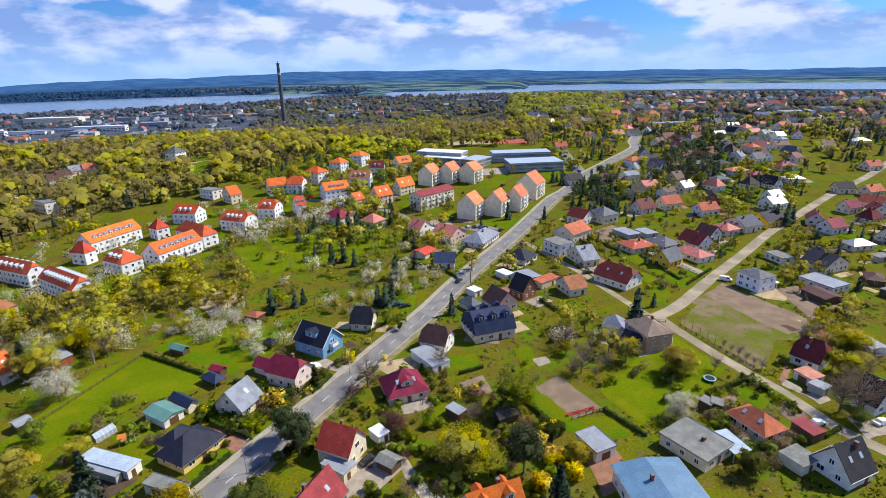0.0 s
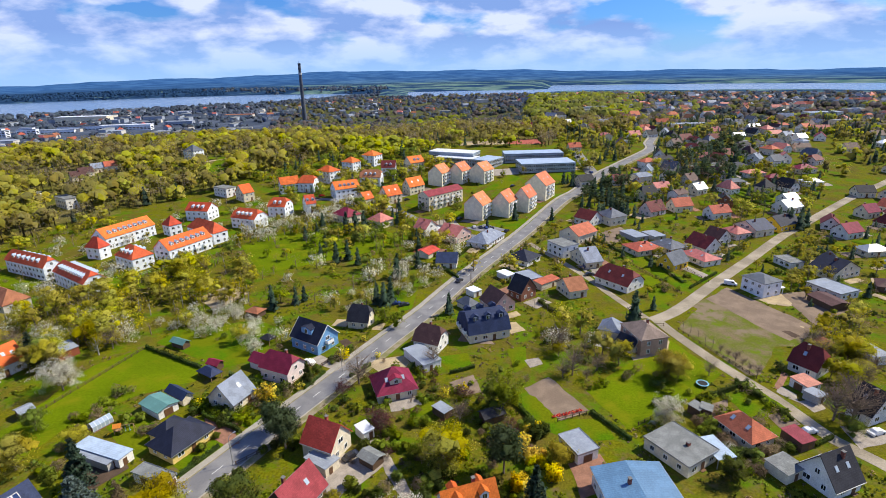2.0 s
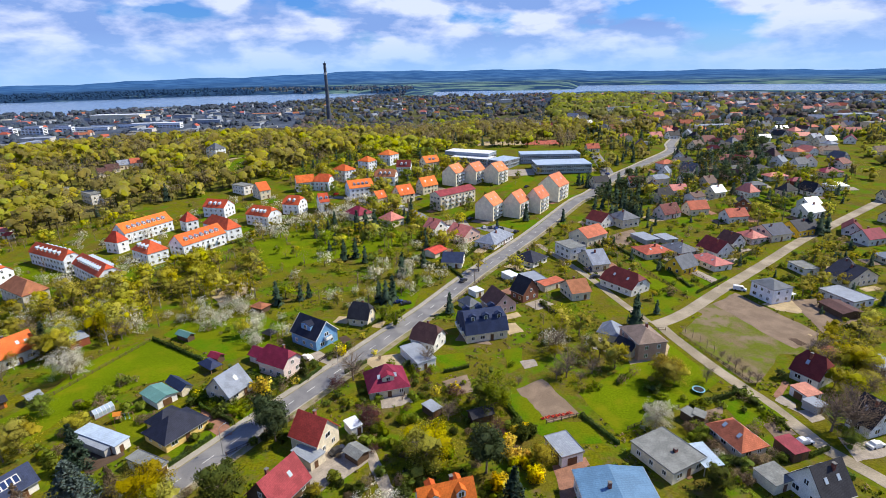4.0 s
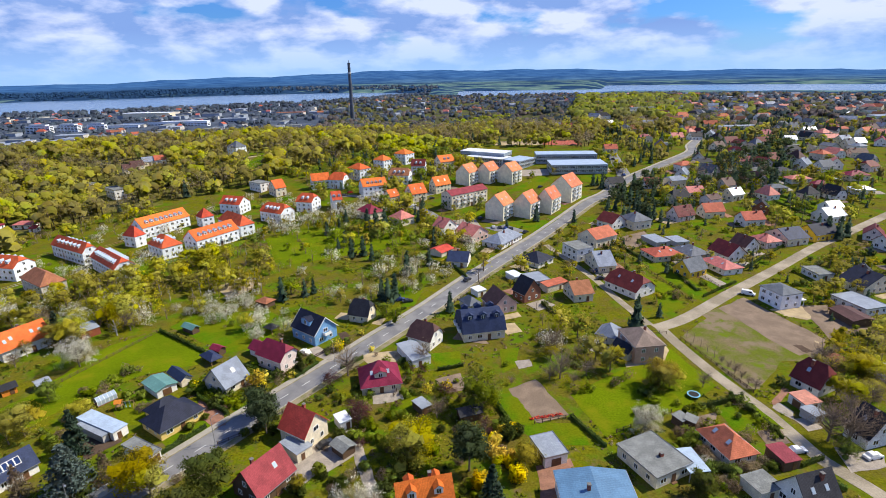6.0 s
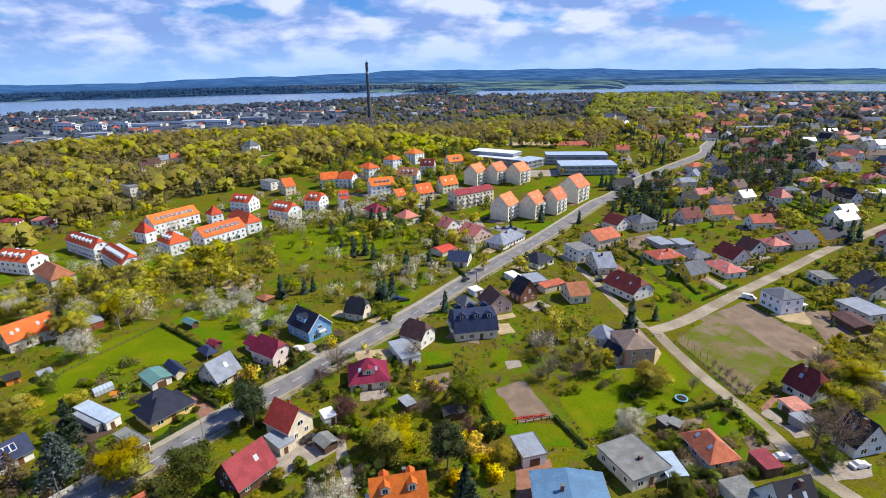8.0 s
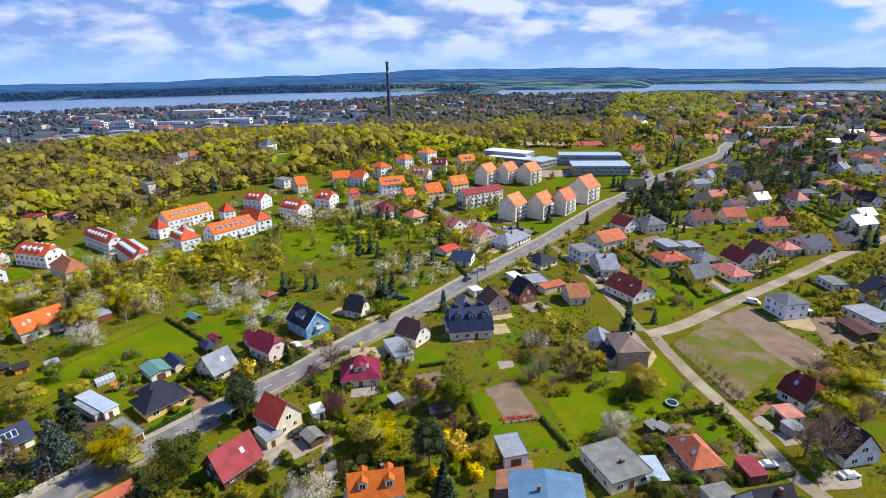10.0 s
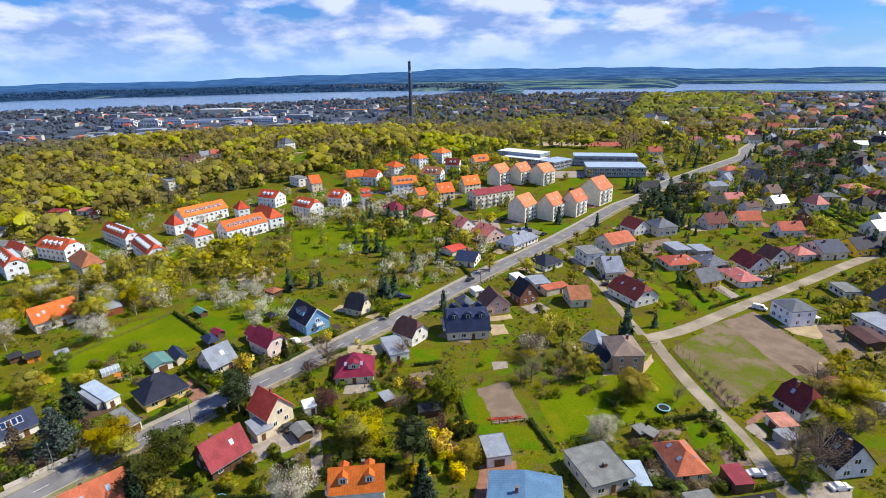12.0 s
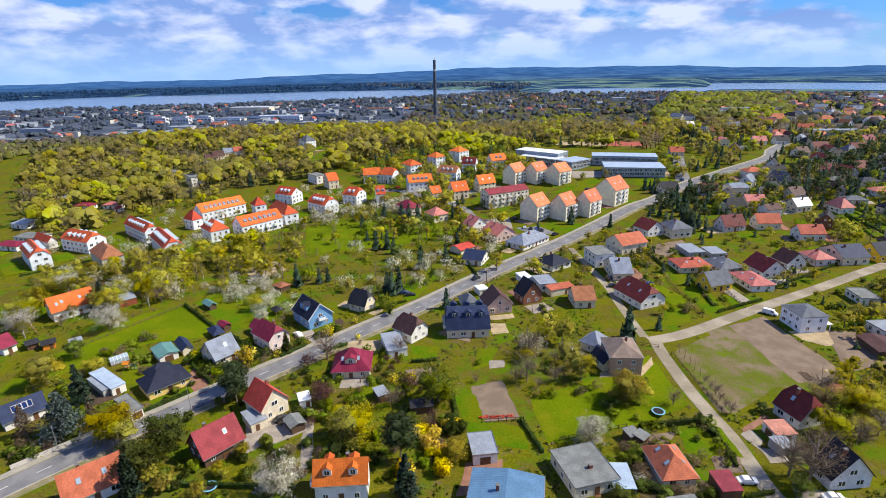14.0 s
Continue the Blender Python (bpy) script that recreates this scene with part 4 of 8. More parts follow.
def pine_tree(seed, h, r, count, size):
    rng = np.random.default_rng(seed)
    wood = [limb((0, 0, -0.3), (0.2, 0.1, h * 0.9), h * 0.025, 0.05, 6)]
    pts = []
    for i in range(16):
        a, z = i * 2.4, h * rng.uniform(0.3, 0.92)
        rr = r * rng.uniform(0.6, 1.0) * (1.15 - 0.55 * z / h)
        e = np.array((math.cos(a) * rr, math.sin(a) * rr, z + rr * 0.25))
        wood.append(limb((0, 0, z), e, 0.07, 0.02, 4))
        n = count // 16
        pts.append(e * rng.uniform(0.65, 1.05, (n, 1)) * (1, 1, 0) + (0, 0, e[2]) + rng.normal(size=(n, 3)) * (r * 0.2, r * 0.2, r * 0.11))
    pts = np.concatenate(pts)
    return join(*wood), leaf_bits(pts, rng.uniform(0.6, 1.3, len(pts)) * size, rng, 0.3)


def bush_shape(seed, h, r, count, size):
    rng = np.random.default_rng(seed)
    wood = [limb((0, 0, -0.2), (rng.normal() * r * 0.4, rng.normal() * r * 0.4, h * 0.8), 0.06, 0.02, 4) for _ in range(5)]
    d = rng.normal(size=(count, 3))
    d /= np.linalg.norm(d, axis=1)[:, None]
    lump = 1 + 0.25 * np.sin(d[:, 0] * 4 + seed) * np.sin(d[:, 1] * 5 + d[:, 2] * 3)
    pts = d * rng.uniform(0.55, 1.0, (count, 1)) * lump[:, None] * (r, r, h * 0.5) + (0, 0, h * 0.5)
    pts[:, 2] = np.maximum(pts[:, 2], 0.05)
    return join(*wood), leaf_bits(pts, rng.uniform(0.6, 1.4, count) * size, rng)


# the kinds: shape (unit height 10 m), leaves, bark, words
KINDS = {
    "spring": ([crown_tree(s, 10, 3.4, 0.2, 3000, 0.3, 0.14, 18) for s in (1, 2, 3)], "leaf_spring", "bark", "tree with fresh yellow-green spring leaves", "tree"),
    "olive": ([crown_tree(s, 10, 4.2, 0.1, 7000, 0.3, 0.16, 44) for s in (4, 5)], "leaf_olive", "bark", "broad tree with dense olive-yellow young leaves", "tree"),
    "fresh": ([crown_tree(s, 10, 3.6, 0.12, 5600, 0.3, 0.15, 30) for s in (6, 7)], "leaf_fresh", "bark", "leafy light green garden tree", "tree"),
    "deep": ([crown_tree(s, 10, 3.4, 0.08, 6400, 0.32, 0.16, 36) for s in (8,)], "leaf_deep", "bark", "dense dark green broad-leaved tree", "tree"),
    "bare": ([crown_tree(s, 10, 3.7, 0.18, 1900, 0.15, 0.15, 40) for s in (9, 10)], "leaf_bare", "bark", "nearly bare brown tree with fine twigs", "tree"),
    "blossom": ([crown_tree(s, 10, 4.4, 0.12, 6400, 0.25, 0.12, 40) for s in (11, 12)], "leaf_blossom", "bark", "fruit tree in full white blossom", "tree"),
    "birch": ([crown_tree(s, 10, 2.4, 0.22, 1500, 0.28, 0.17, 18) for s in (13, 14)], "leaf_spring", "bark_birch", "slender birch with thin spring leaves", "tree"),
    "spruce": ([spruce_tree(s, 10, 2.4, 2600, 0.42) for s in (15, 16)], "leaf_spruce", "bark", "tall dark green spruce in a garden", "conifer"),
    "bluespruce": ([spruce_tree(s, 10, 3.9, 5200, 0.34) for s in (17,)], "leaf_bluespruce", "bark", "large spreading blue-grey garden spruce", "conifer"),
    "brownspruce": ([spruce_tree(s, 10, 2.8, 2400, 0.3) for s in (27,)], "leaf_bare", "bark", "spruce with browned needles in a garden", "conifer"),
    "cypress": ([spruce_tree(s, 10, 2.3, 3200, 0.36) for s in (18,)], "leaf_deep", "bark", "dense dark green garden cypress", "conifer"),
    "pine": ([pine_tree(s, 10, 4.0, 6400, 0.35) for s in (19, 20)], "leaf_pine", "bark", "broad dark green garden pine", "conifer"),
    "bush": ([bush_shape(s, 10, 6.5, 1000, 1.1) for s in (21, 22, 31)], "leaf_fresh", "bark", "rounded green garden bush", "bush"),
    "darkbush": ([bush_shape(s, 10, 6.0, 1000, 1.15) for s in (23,)], "leaf_deep", "bark", "rounded dark green shrub", "bush"),
    "brownbush": ([bush_shape(s, 10, 7.0, 900, 0.85) for s in (24,)], "leaf_bare", "bark", "brownish leafless shrub by gardens", "bush"),
    "gold": ([bush_shape(s, 10, 5.5, 1200, 0.95) for s in (25,)], "leaf_gold", "bark", "forsythia bush in bright yellow flower", "bush"),
    "plum": ([crown_tree(s, 10, 4.4, 0.1, 2600, 0.3, 0.14, 24) for s in (26,)], "leaf_plum", "bark", "small purple-leaved garden plum tree", "tree"),
}
PROTO = {}
TREES = []
BEYOND = {}


def plant_beyond():
    """The trees and bushes past the near gardens, too many to tell apart, each sort in one mesh."""
    for (leaves, bark, cat), rows in BEYOND.items():
        V, F, S, C, B, n = [], [], [], [], [], 0
        for kind, i, x, y, k, spread, a in rows:
            (wv, wf), (lv, lf) = KINDS[kind][0][i]
            step = 10 if y < 210 else (18 if y < 300 else 28)
            step = step if cat != "bush" else max(2, int(step * 0.7))
            keep = lv.reshape(-1, 3, 3)[::step]
            mid = keep.mean(1, keepdims=True)
            keep = (mid + (keep - mid) * math.sqrt(step) * 0.6).reshape(-1, 3)
            if kind in ("spring", "olive", "fresh", "deep", "bush", "darkbush", "birch"):
                keep = filled(keep, 9 if cat == "tree" else 2, (0.2 if kind == "birch" else 0.29) if cat == "tree" else 0.5, np.random.default_rng(int(abs(x * 7 + y * 3))))[0]
            if kind in ("spruce", "cypress", "bluespruce"):
                keep = np.concatenate((keep, cone_core(10, 2.3)))
            wv, wf = np.array(wv[:60]), [f for f in wf if max(f) < 60]
            R = np.array(((math.cos(a) * spread, -math.sin(a) * spread, 0), (math.sin(a) * spread, math.cos(a) * spread, 0), (0, 0, 1))) * k
            at = np.array((x, y, ground_z(x, y)))
            V.append(np.concatenate((keep, wv)) @ R.T + at)
            m = len(keep)
            C.append(np.tile(at + (0, 0, keep[:, 2].mean() * k), (m + len(wv), 1)))
            B += [True] * m + [False] * len(wv)
            F += (np.arange(m).reshape(-1, 3) + n).tolist() + [tuple(q + n + m for q in f) for f in wf]
            S += [0] * (m // 3) + [1] * len(wf)
            n += m + len(wv)
        name = {"tree": "garden_trees", "conifer": "garden_conifers", "bush": "garden_bushes"}[cat]
        me = bpy.data.meshes.new(name)
        me.from_pydata(np.concatenate(V).tolist(), [], F)
        me.materials.append(MATS[leaves])
        me.materials.append(MATS[bark])
        me.polygons.foreach_set("material_index", S)
        me.update()
        soften(me, np.concatenate(C), np.array(B))
        tagged(new(name, me), WORDS.get(leaves, "green") + " " + name.replace("_", " ") + " among the houses", cat, kind="stuff")


WORDS = dict(leaf_spring="yellow-green", leaf_olive="olive-yellow", leaf_fresh="light green", leaf_deep="dark green", leaf_spruce="dark", leaf_bare="bare brown", leaf_blossom="white-flowering", leaf_gold="bright yellow", leaf_plum="purple", leaf_pine="dark", leaf_bluespruce="blue-grey")


def tree(kind, x, y, h, spread=1.0):
    """A tree or bush of that height, its trunk in the ground."""
    shapes, leaves, bark, label, cat = KINDS[kind]
    rnd = random.Random(int(x * 31 + y * 17 + h * 5))
    i = rnd.randrange(len(shapes))
    if (kind, i) not in PROTO:
        wood, (lv, lf) = shapes[i]
        if kind in ("spring", "olive", "fresh", "deep", "gold", "bush", "darkbush", "pine"):
            lv, lf = filled(lv, 15 if cat != "bush" else 4, 0.31 if cat != "bush" else 0.5, np.random.default_rng(i + 5))
        me = bpy.data.meshes.new("crown")
        me.from_pydata(lv.tolist(), [], lf.tolist())
        me.materials.append(MATS[leaves])
        me.update()
        soften(me, np.array((0, 0, lv[:, 2].mean())), np.ones(len(lv), bool))
        PROTO[kind, i] = (mesh_of("trunk", wood, bark), me)
    k = h / 10
    if y > (112 if cat == "bush" else 150):
        BEYOND.setdefault((leaves, bark, cat), []).append((kind, i, x, y, k, spread, rnd.uniform(0, 6.28)))
        TREES.append((x, y, h * 0.25 * spread))
        return
    base = new(cat)
    base.matrix_basis = pose(x, y, ground_z(x, y), 0, 0, rnd.uniform(0, 360)) @ Matrix.Diagonal((k * spread, k * spread, k, 1))
    tagged(base, label, cat)
    for name, me in zip(("trunk", "crown"), PROTO[kind, i]):
        ob = new(name, me)
        ob.parent = base
    TREES.append((x, y, h * 0.25 * spread))


ROADS = []


def free(x, y, r, trees=0.0):
    for hx, hy, a, b, rot in HOUSES:
        dx, dy = x - hx, y - hy
        if abs(dx) < 30 and abs(dy) < 30:
            u, v = dx * math.cos(rot) + dy * math.sin(rot), -dx * math.sin(rot) + dy * math.cos(rot)
            if abs(u) < a + r and abs(v) < b + r:
                return False
    for line, w in ROADS:
        for p in line:
            if abs(p.x - x) < w + r and abs(p.y - y) < w + r:
                return False
    if trees:
        for tx, ty, tr in TREES:
            if (tx - x) ** 2 + (ty - y) ** 2 < (trees * (tr + r)) ** 2:
                return False
    return True


def grove(poly, count, kinds, low, high, seed, gap=0.7):
    """Single trees strewn over a piece of land, clear of houses and roads. kinds: names, the commoner named more often."""
    rnd = random.Random(seed)
    xs, ys = [p[0] for p in poly], [p[1] for p in poly]
    made = tries = 0
    names = kinds.split()
    while made < count and tries < count * 30:
        tries += 1
        x, y = rnd.uniform(min(xs), max(xs)), rnd.uniform(min(ys), max(ys))
        kind = rnd.choice(names)
        h = rnd.uniform(low, high)
        if "bush" in kind:
            h = rnd.uniform(1.0, 2.6)
        if inside(x, y, poly) and free(x, y, h * 0.16, gap):
            tree(kind, x, y, h, rnd.uniform(0.85, 1.2))
            made += 1


def wood(name, poly, count, mats, label, seed, low=8, high=15, leaves=160, size=0.6, dark=False):
    """A wood of many trees, which nobody could count, in one mesh: trunks, and crowns of loose leaf clumps. mats: one for each tree, the commoner named more often; those further on in the list stand together."""
    rng = np.random.default_rng(seed)
    xs, ys = [p[0] for p in poly], [p[1] for p in poly]
    names, order = list(dict.fromkeys(mats)), list(mats)
    protos = [(t, (np.concatenate((lv, cone_core(10, 2.4))), np.arange(len(lv) + 72).reshape(-1, 3))) for t, (lv, lf) in [spruce_tree(seed * 7, 10, 2.4, leaves, size)]] if dark else [crown_tree(seed * 7 + k, 10, rr, 0.05, leaves, size, 0.16, 12) for k, rr in enumerate((3.6, 4.2, 4.8, 4.4, 3.2))]
    full = [protos[0]] if dark else [(t, filled(lv, 5, 0.42, rng)) for t, (lv, lf) in protos]
    LV, LF, LS, WV, WF, LC, nl, nw, made, tries = [], [], [], [], [], [], 0, 0, 0, 0
    while made < count and tries < count * 12:
        tries += 1
        x, y = rng.uniform(min(xs), max(xs)), rng.uniform(min(ys), max(ys))
        if not inside(x, y, poly) or not free(x, y, 3.0) or not free(x - 9, y + 16, 6.0) or any(inside(x, y, q) for q in PATCHES):
            continue
        made += 1
        which = rng.integers(0, len(protos))
        k, a = rng.uniform(low, high) / 10, rng.uniform(0, 6.28)
        where = 0.5 + 0.75 * noise.noise(Vector((x * 0.016, y * 0.016, seed))) + rng.normal() * 0.2
        pick = order[min(len(order) - 1, max(0, int(where * len(order))))]
        thin = pick in ("wood_bare", "wood_brown")
        (tv, tf), (lv, lf) = (protos if thin else full)[which]
        if thin:
            t = lv.reshape(-1, 3, 3)
            mid = t.mean(1, keepdims=True)
            lv = (mid + (t - mid) * 0.72).reshape(-1, 3)
        R = np.array(((math.cos(a), -math.sin(a), 0), (math.sin(a), math.cos(a), 0), (0, 0, 1))) * k
        at = np.array((x, y, ground_z(x, y)))
        LV.append(lv @ R.T + at)
        LF.append(lf + nl)
        LS += [names.index(pick)] * len(lf)
        LC.append(np.tile(at + (0, 0, 5 * k), (len(lv), 1)))
        nl += len(lv)
        tv, tf = tv[:12], [f for f in tf[:6] if max(f) < 12]
        WV.append(np.array(tv) @ R.T + at)
        WF += [tuple(i + nw for i in f) for f in tf]
        nw += len(tv)
    me = bpy.data.meshes.new(name)
    me.from_pydata(np.concatenate(LV).tolist() + np.concatenate(WV).tolist(), [], np.concatenate(LF).tolist() + [tuple(i + nl for i in f) for f in WF])
    for k in names + ["bark"]:
        me.materials.append(MATS[k])
    me.polygons.foreach_set("material_index", LS + [len(names)] * len(WF))
    me.update()
    soften(me, np.concatenate((np.concatenate(LC), np.zeros((nw, 3)))), np.arange(nl + nw) < nl)
    tagged(new(name, me), label, "wood", kind="stuff")


def far_wood(name, b0, b1, d0, d1, count, mats, label, seed, low=7, high=14, k=20, shore=None, gaps=-0.22):
    """Woods far off: rough low clumps by bearing and distance, on land only. shore: the distances count from that line by the lake."""
    rng = np.random.default_rng(seed)
    V, F, S, C, n = [], [], [], [], 0
    for _ in range(count):
        b = rng.uniform(b0, b1)
        d = rng.uniform(d0, d1) + 1.3 * table(LAKE_B, shore, b) if shore else math.sqrt(rng.uniform(d0 * d0, d1 * d1))
        x, y = d * math.sin(radians(b)), d * math.cos(radians(b))
        if water_at(b, d / 1.3) > -14 or not free(x, y, 5):
            continue
        cover = noise.noise(Vector((x * 0.012, y * 0.012, seed)))
        if cover < gaps:
            continue
        s = rng.uniform(low, high) * (1 + d / 4500)
        u = rng.normal(size=(k, 3))
        u *= rng.uniform(0.6, 1.0, (k, 1)) / np.linalg.norm(u, axis=1)[:, None]
        at = np.array((x, y, ground_z(x, y) + s * 0.42))
        v, f = leaf_bits(u * (s * 0.62, s * 0.62, s * 0.46) + at, np.full(k, s * 1.5 / math.sqrt(k)), rng)
        v = np.concatenate((v, lobes([at + rng.normal(size=3) * (s * 0.12, s * 0.12, s * 0.05)], [s * 0.56], rng)))
        f = np.arange(len(v)).reshape(-1, 3)
        V.append(v)
        C.append(np.tile(at, (len(v), 1)))
        F.append(f + n)
        pick = 0.5 + 0.8 * noise.noise(Vector((x * 0.006, y * 0.006, seed + 3.3))) + rng.normal() * 0.22
        S += [min(len(mats) - 1, max(0, int(pick * len(mats))))] * len(f)
        n += len(v)
    me = bpy.data.meshes.new(name)
    me.from_pydata(np.concatenate(V).tolist(), [], np.concatenate(F).tolist())
    for q in mats:
        me.materials.append(MATS[q])
    me.polygons.foreach_set("material_index", S)
    me.update()
    soften(me, np.concatenate(C), np.ones(n, bool))
    tagged(new(name, me), label, "wood", kind="stuff")


def undergrowth(x0, x1, y0, y1, count, mat, label, seed, low, high, beds=-0.05):
    """Low plants, tufts and beds all over the gardens, off the roads, lawns and paving."""
    rng = np.random.default_rng(seed)
    V, F, C, n, made = [], [], [], 0, 0
    for _ in range(count * 6):
        x, y = rng.uniform(x0, x1), rng.uniform(y0, y1)
        if made >= count:
            break
        if noise.noise(Vector((x * 0.05, y * 0.05, seed))) < beds or not free(x, y, 0.3) or any(inside(x, y, q) for q in PATCHES):
            continue
        made += 1
        k, h = 9, rng.uniform(low, high)
        at = np.array((x, y, ground_z(x, y)))
        v, f = leaf_bits(rng.normal(size=(k, 3)) * (h * 0.9, h * 0.9, h * 0.3) + at + (0, 0, h * 0.5), np.full(k, 0.3 + h * 0.5), rng)
        V.append(v)
        F.append(f + n)
        C.append(np.tile(at, (len(v), 1)))
        n += len(v)
    me = bpy.data.meshes.new("undergrowth")
    me.from_pydata(np.concatenate(V).tolist(), [], np.concatenate(F).tolist())
    me.materials.append(MATS[mat])
    me.update()
    soften(me, np.concatenate(C), np.ones(n, bool))
    tagged(new("undergrowth", me), label, "plants", kind="stuff")
# ---- roads and ground ----
MAIN = [(-78.0, 20.0), (-65.0, 59.4), (-45.5, 101.0), (-29.2, 133.3), (-18.3, 155.3), (-7.0, 177.4), (9.0, 214.1), (32.3, 260.8), (67.4, 331.9), (84.2, 355.8), (107.0, 394.3), (133.5, 427.3), (172.0, 478.4), (185.0, 520.0), (210.0, 580.0)]
ribbon("verge", MAIN, 11.5, 0.03, "verge", "sandy grass verge and footpath beside the main road")
ROADS.append((ribbon("road", MAIN, 6.6, 0.06, "asphalt", "long straight grey asphalt road with worn white dashes"), 4.5))
ribbon("pavement", MAIN, 1.7, 0.14, "pavement", "pale footpath with a kerb beside the main road", "pavement", aside=4.6)
ribbon("kerb", MAIN, 0.3, 0.12, "pavement", "pale stone kerb along the main road", "kerb", aside=-3.5)
ROADS.append((ribbon("road", [(75.2, 170.8), (76.8, 162.6), (82.4, 144.2), (87.3, 131.4), (90.3, 124.4), (92.9, 114.9), (95.3, 106.6), (100.3, 99.0), (112.0, 78.0), (128.0, 50.0)], 3.9, 0.05, "dirt_road", "narrow pale unpaved lane between gardens"), 3.0))
ROADS.append((ribbon("road", [(73.6, 169.4), (79.5, 173.2), (88.2, 180.6), (110.3, 203.8), (138.9, 232.6), (165.2, 259.8), (185.3, 278.6), (249.4, 332.7), (307.6, 376.4), (380.0, 440.0)], 4.9, 0.07, "dirt_road", "broad pale unpaved road"), 4.2))
ROADS.append((ribbon("path", [(72.0, 171.5), (64.7, 193.2), (57.4, 217.0), (40.2, 258.2)], 3.0, 0.04, "dirt_road", "narrow pale garden path between fences", "path"), 1.8))
patch("meadow", [(-106, 85), (-114, 101), (-111, 109), (-109, 138), (-99, 150), (-74, 138), (-72, 130), (-86, 122), (-95, 110), (-98, 96)], "meadow", "bright green open meadow", 0.03)
patch("lawn", [(-97, 153), (-94, 163), (-68, 170), (-56, 162), (-59, 142), (-67, 137)], "lawn", "green garden lawn", 0.03)
patch("rough_ground", [(80.5, 164), (98, 185), (110, 197), (124, 165), (114, 151), (106, 151), (93, 135), (89, 134)], "rough_grass", "dry tan rough ground beside the lane", 0.03)
patch("bare_soil", [(100, 188), (113, 199), (118, 186), (126, 166), (119, 157), (112, 153)], "soil", "bare brown building plot", 0.06)
patch("bare_soil", [(112.5, 161), (115, 163.5), (118, 162), (118.5, 158), (115, 156)], "soil_dark", "round patch of darker ground", 0.06)
patch("sand_heap", [(120, 165.5), (122, 166.5), (123.5, 165), (122, 163)], "sand", "small heap of yellow sand", 0.09)
patch("grass_strip", [(92, 182), (100, 188), (110, 153), (103, 150)], "rough_grass", "patchy strip of grass", 0.05)
patch("sand_heap", [(118, 189), (121, 183), (127, 181), (134, 184), (136, 190), (131, 194)], "sand", "pale sand round the new house", 0.07)
patch("bare_soil", [(24, 127), (32, 133), (40, 117), (31, 112)], "soil", "dug brown vegetable beds", 0.05)
patch("lawn", [(21, 122), (27, 125), (32, 113), (42, 114), (44, 106), (34, 105), (27, 109)], "lawn", "vivid green mown lawn", 0.04)
patch("lawn", [(41, 126), (64, 147), (73, 160), (82, 135), (69, 123), (55, 113), (48, 109)], "meadow", "large green garden lawn", 0.03)
patch("paving", [(31, 97), (39, 101), (40, 90), (32, 87)], "paving_red", "reddish paved yard", 0.05)
patch("lawn", [(-60, 95), (-55, 104), (-51, 103), (-55, 92)], "lawn", "small front lawn", 0.04)
patch("lawn", [(-52, 111), (-51, 117), (-45, 113), (-46, 107)], "lawn", "small front lawn", 0.04)
patch("lawn", [(-85, 109), (-81, 113), (-71, 110), (-69, 101), (-75, 100)], "lawn", "small garden lawn", 0.04)
patch("paving", [(-61, 113), (-52, 109), (-47, 103), (-50, 101), (-58, 107)], "paving_red", "reddish paved drive", 0.05)
patch("paving", [(-24, 141), (-12, 145), (-8, 138), (-17, 134)], "sand", "sandy parking place", 0.05)
patch("paving", [(-42, 142), (-39, 145), (-29, 139), (-31, 135)], "paving", "pale drive beside the road", 0.05)
patch("lawn", [(8, 289), (50, 305), (82, 361), (84, 353), (45, 287), (28, 279)], "lawn", "bright lawn before the apartment blocks", 0.12)
patch("lawn", [(15, 357), (38, 368), (49, 392), (43, 405), (26, 374)], "lawn", "bright lawn between apartment blocks", 0.12)
patch("lawn", [(72, 402), (97, 409), (103, 394), (89, 377), (71, 387)], "lawn", "school lawn", 0.12)
patch("sports_ground", [(48, 517), (85, 519), (86, 550), (51, 548)], "running_track", "red running track", 0.15)
patch("sports_ground", [(2, 514), (48, 517), (50, 539), (6, 540)], "sand", "pale sandy sports field", 0.15)
patch("lawn", [(171, 349), (194, 319), (201, 324), (188, 361)], "lawn", "bright green strip of lawn", 0.12)
patch("lawn", [(153, 406), (180, 419), (186, 403), (160, 392)], "lawn", "bright green lawn", 0.12)
patch("lawn", [(84, 234), (92, 239), (102, 201), (94, 195)], "lawn", "long green garden plot", 0.04)
patch("lawn", [(80, 196), (87, 199), (88, 187), (78, 181)], "lawn", "green garden plot", 0.04)
patch("lawn", [(101, 216), (110, 217), (111, 208), (105, 203)], "lawn", "green front garden", 0.04)
patch("lawn", [(21, 149), (27, 151), (26, 139), (22, 135)], "lawn", "narrow green lawn", 0.04)
patch("lawn", [(-1, 144), (8, 147), (10, 137), (3, 135)], "lawn", "garden lawn", 0.04)
patch("lawn", [(-6, 123), (-2, 123), (1, 116), (-7, 113)], "lawn", "garden lawn", 0.04)
patch("lawn", [(-24, 198), (-12, 202), (-13, 179), (-17, 176)], "lawn", "lawn with parked cars", 0.04)
patch("lawn", [(78, 123), (88, 129), (92, 117), (80, 113)], "lawn", "garden lawn beside the lane", 0.04)
patch("lawn", [(114, 151), (124, 159), (128, 141), (122, 137), (117, 142)], "lawn", "garden lawn", 0.04)
patch("paving", [(69, 108), (81, 106), (79, 102), (72, 99)], "sand", "sandy yard", 0.05)
patch("paving", [(100, 112), (110, 110), (108, 106), (99, 103)], "paving", "pale paved yard with a parked car", 0.05)
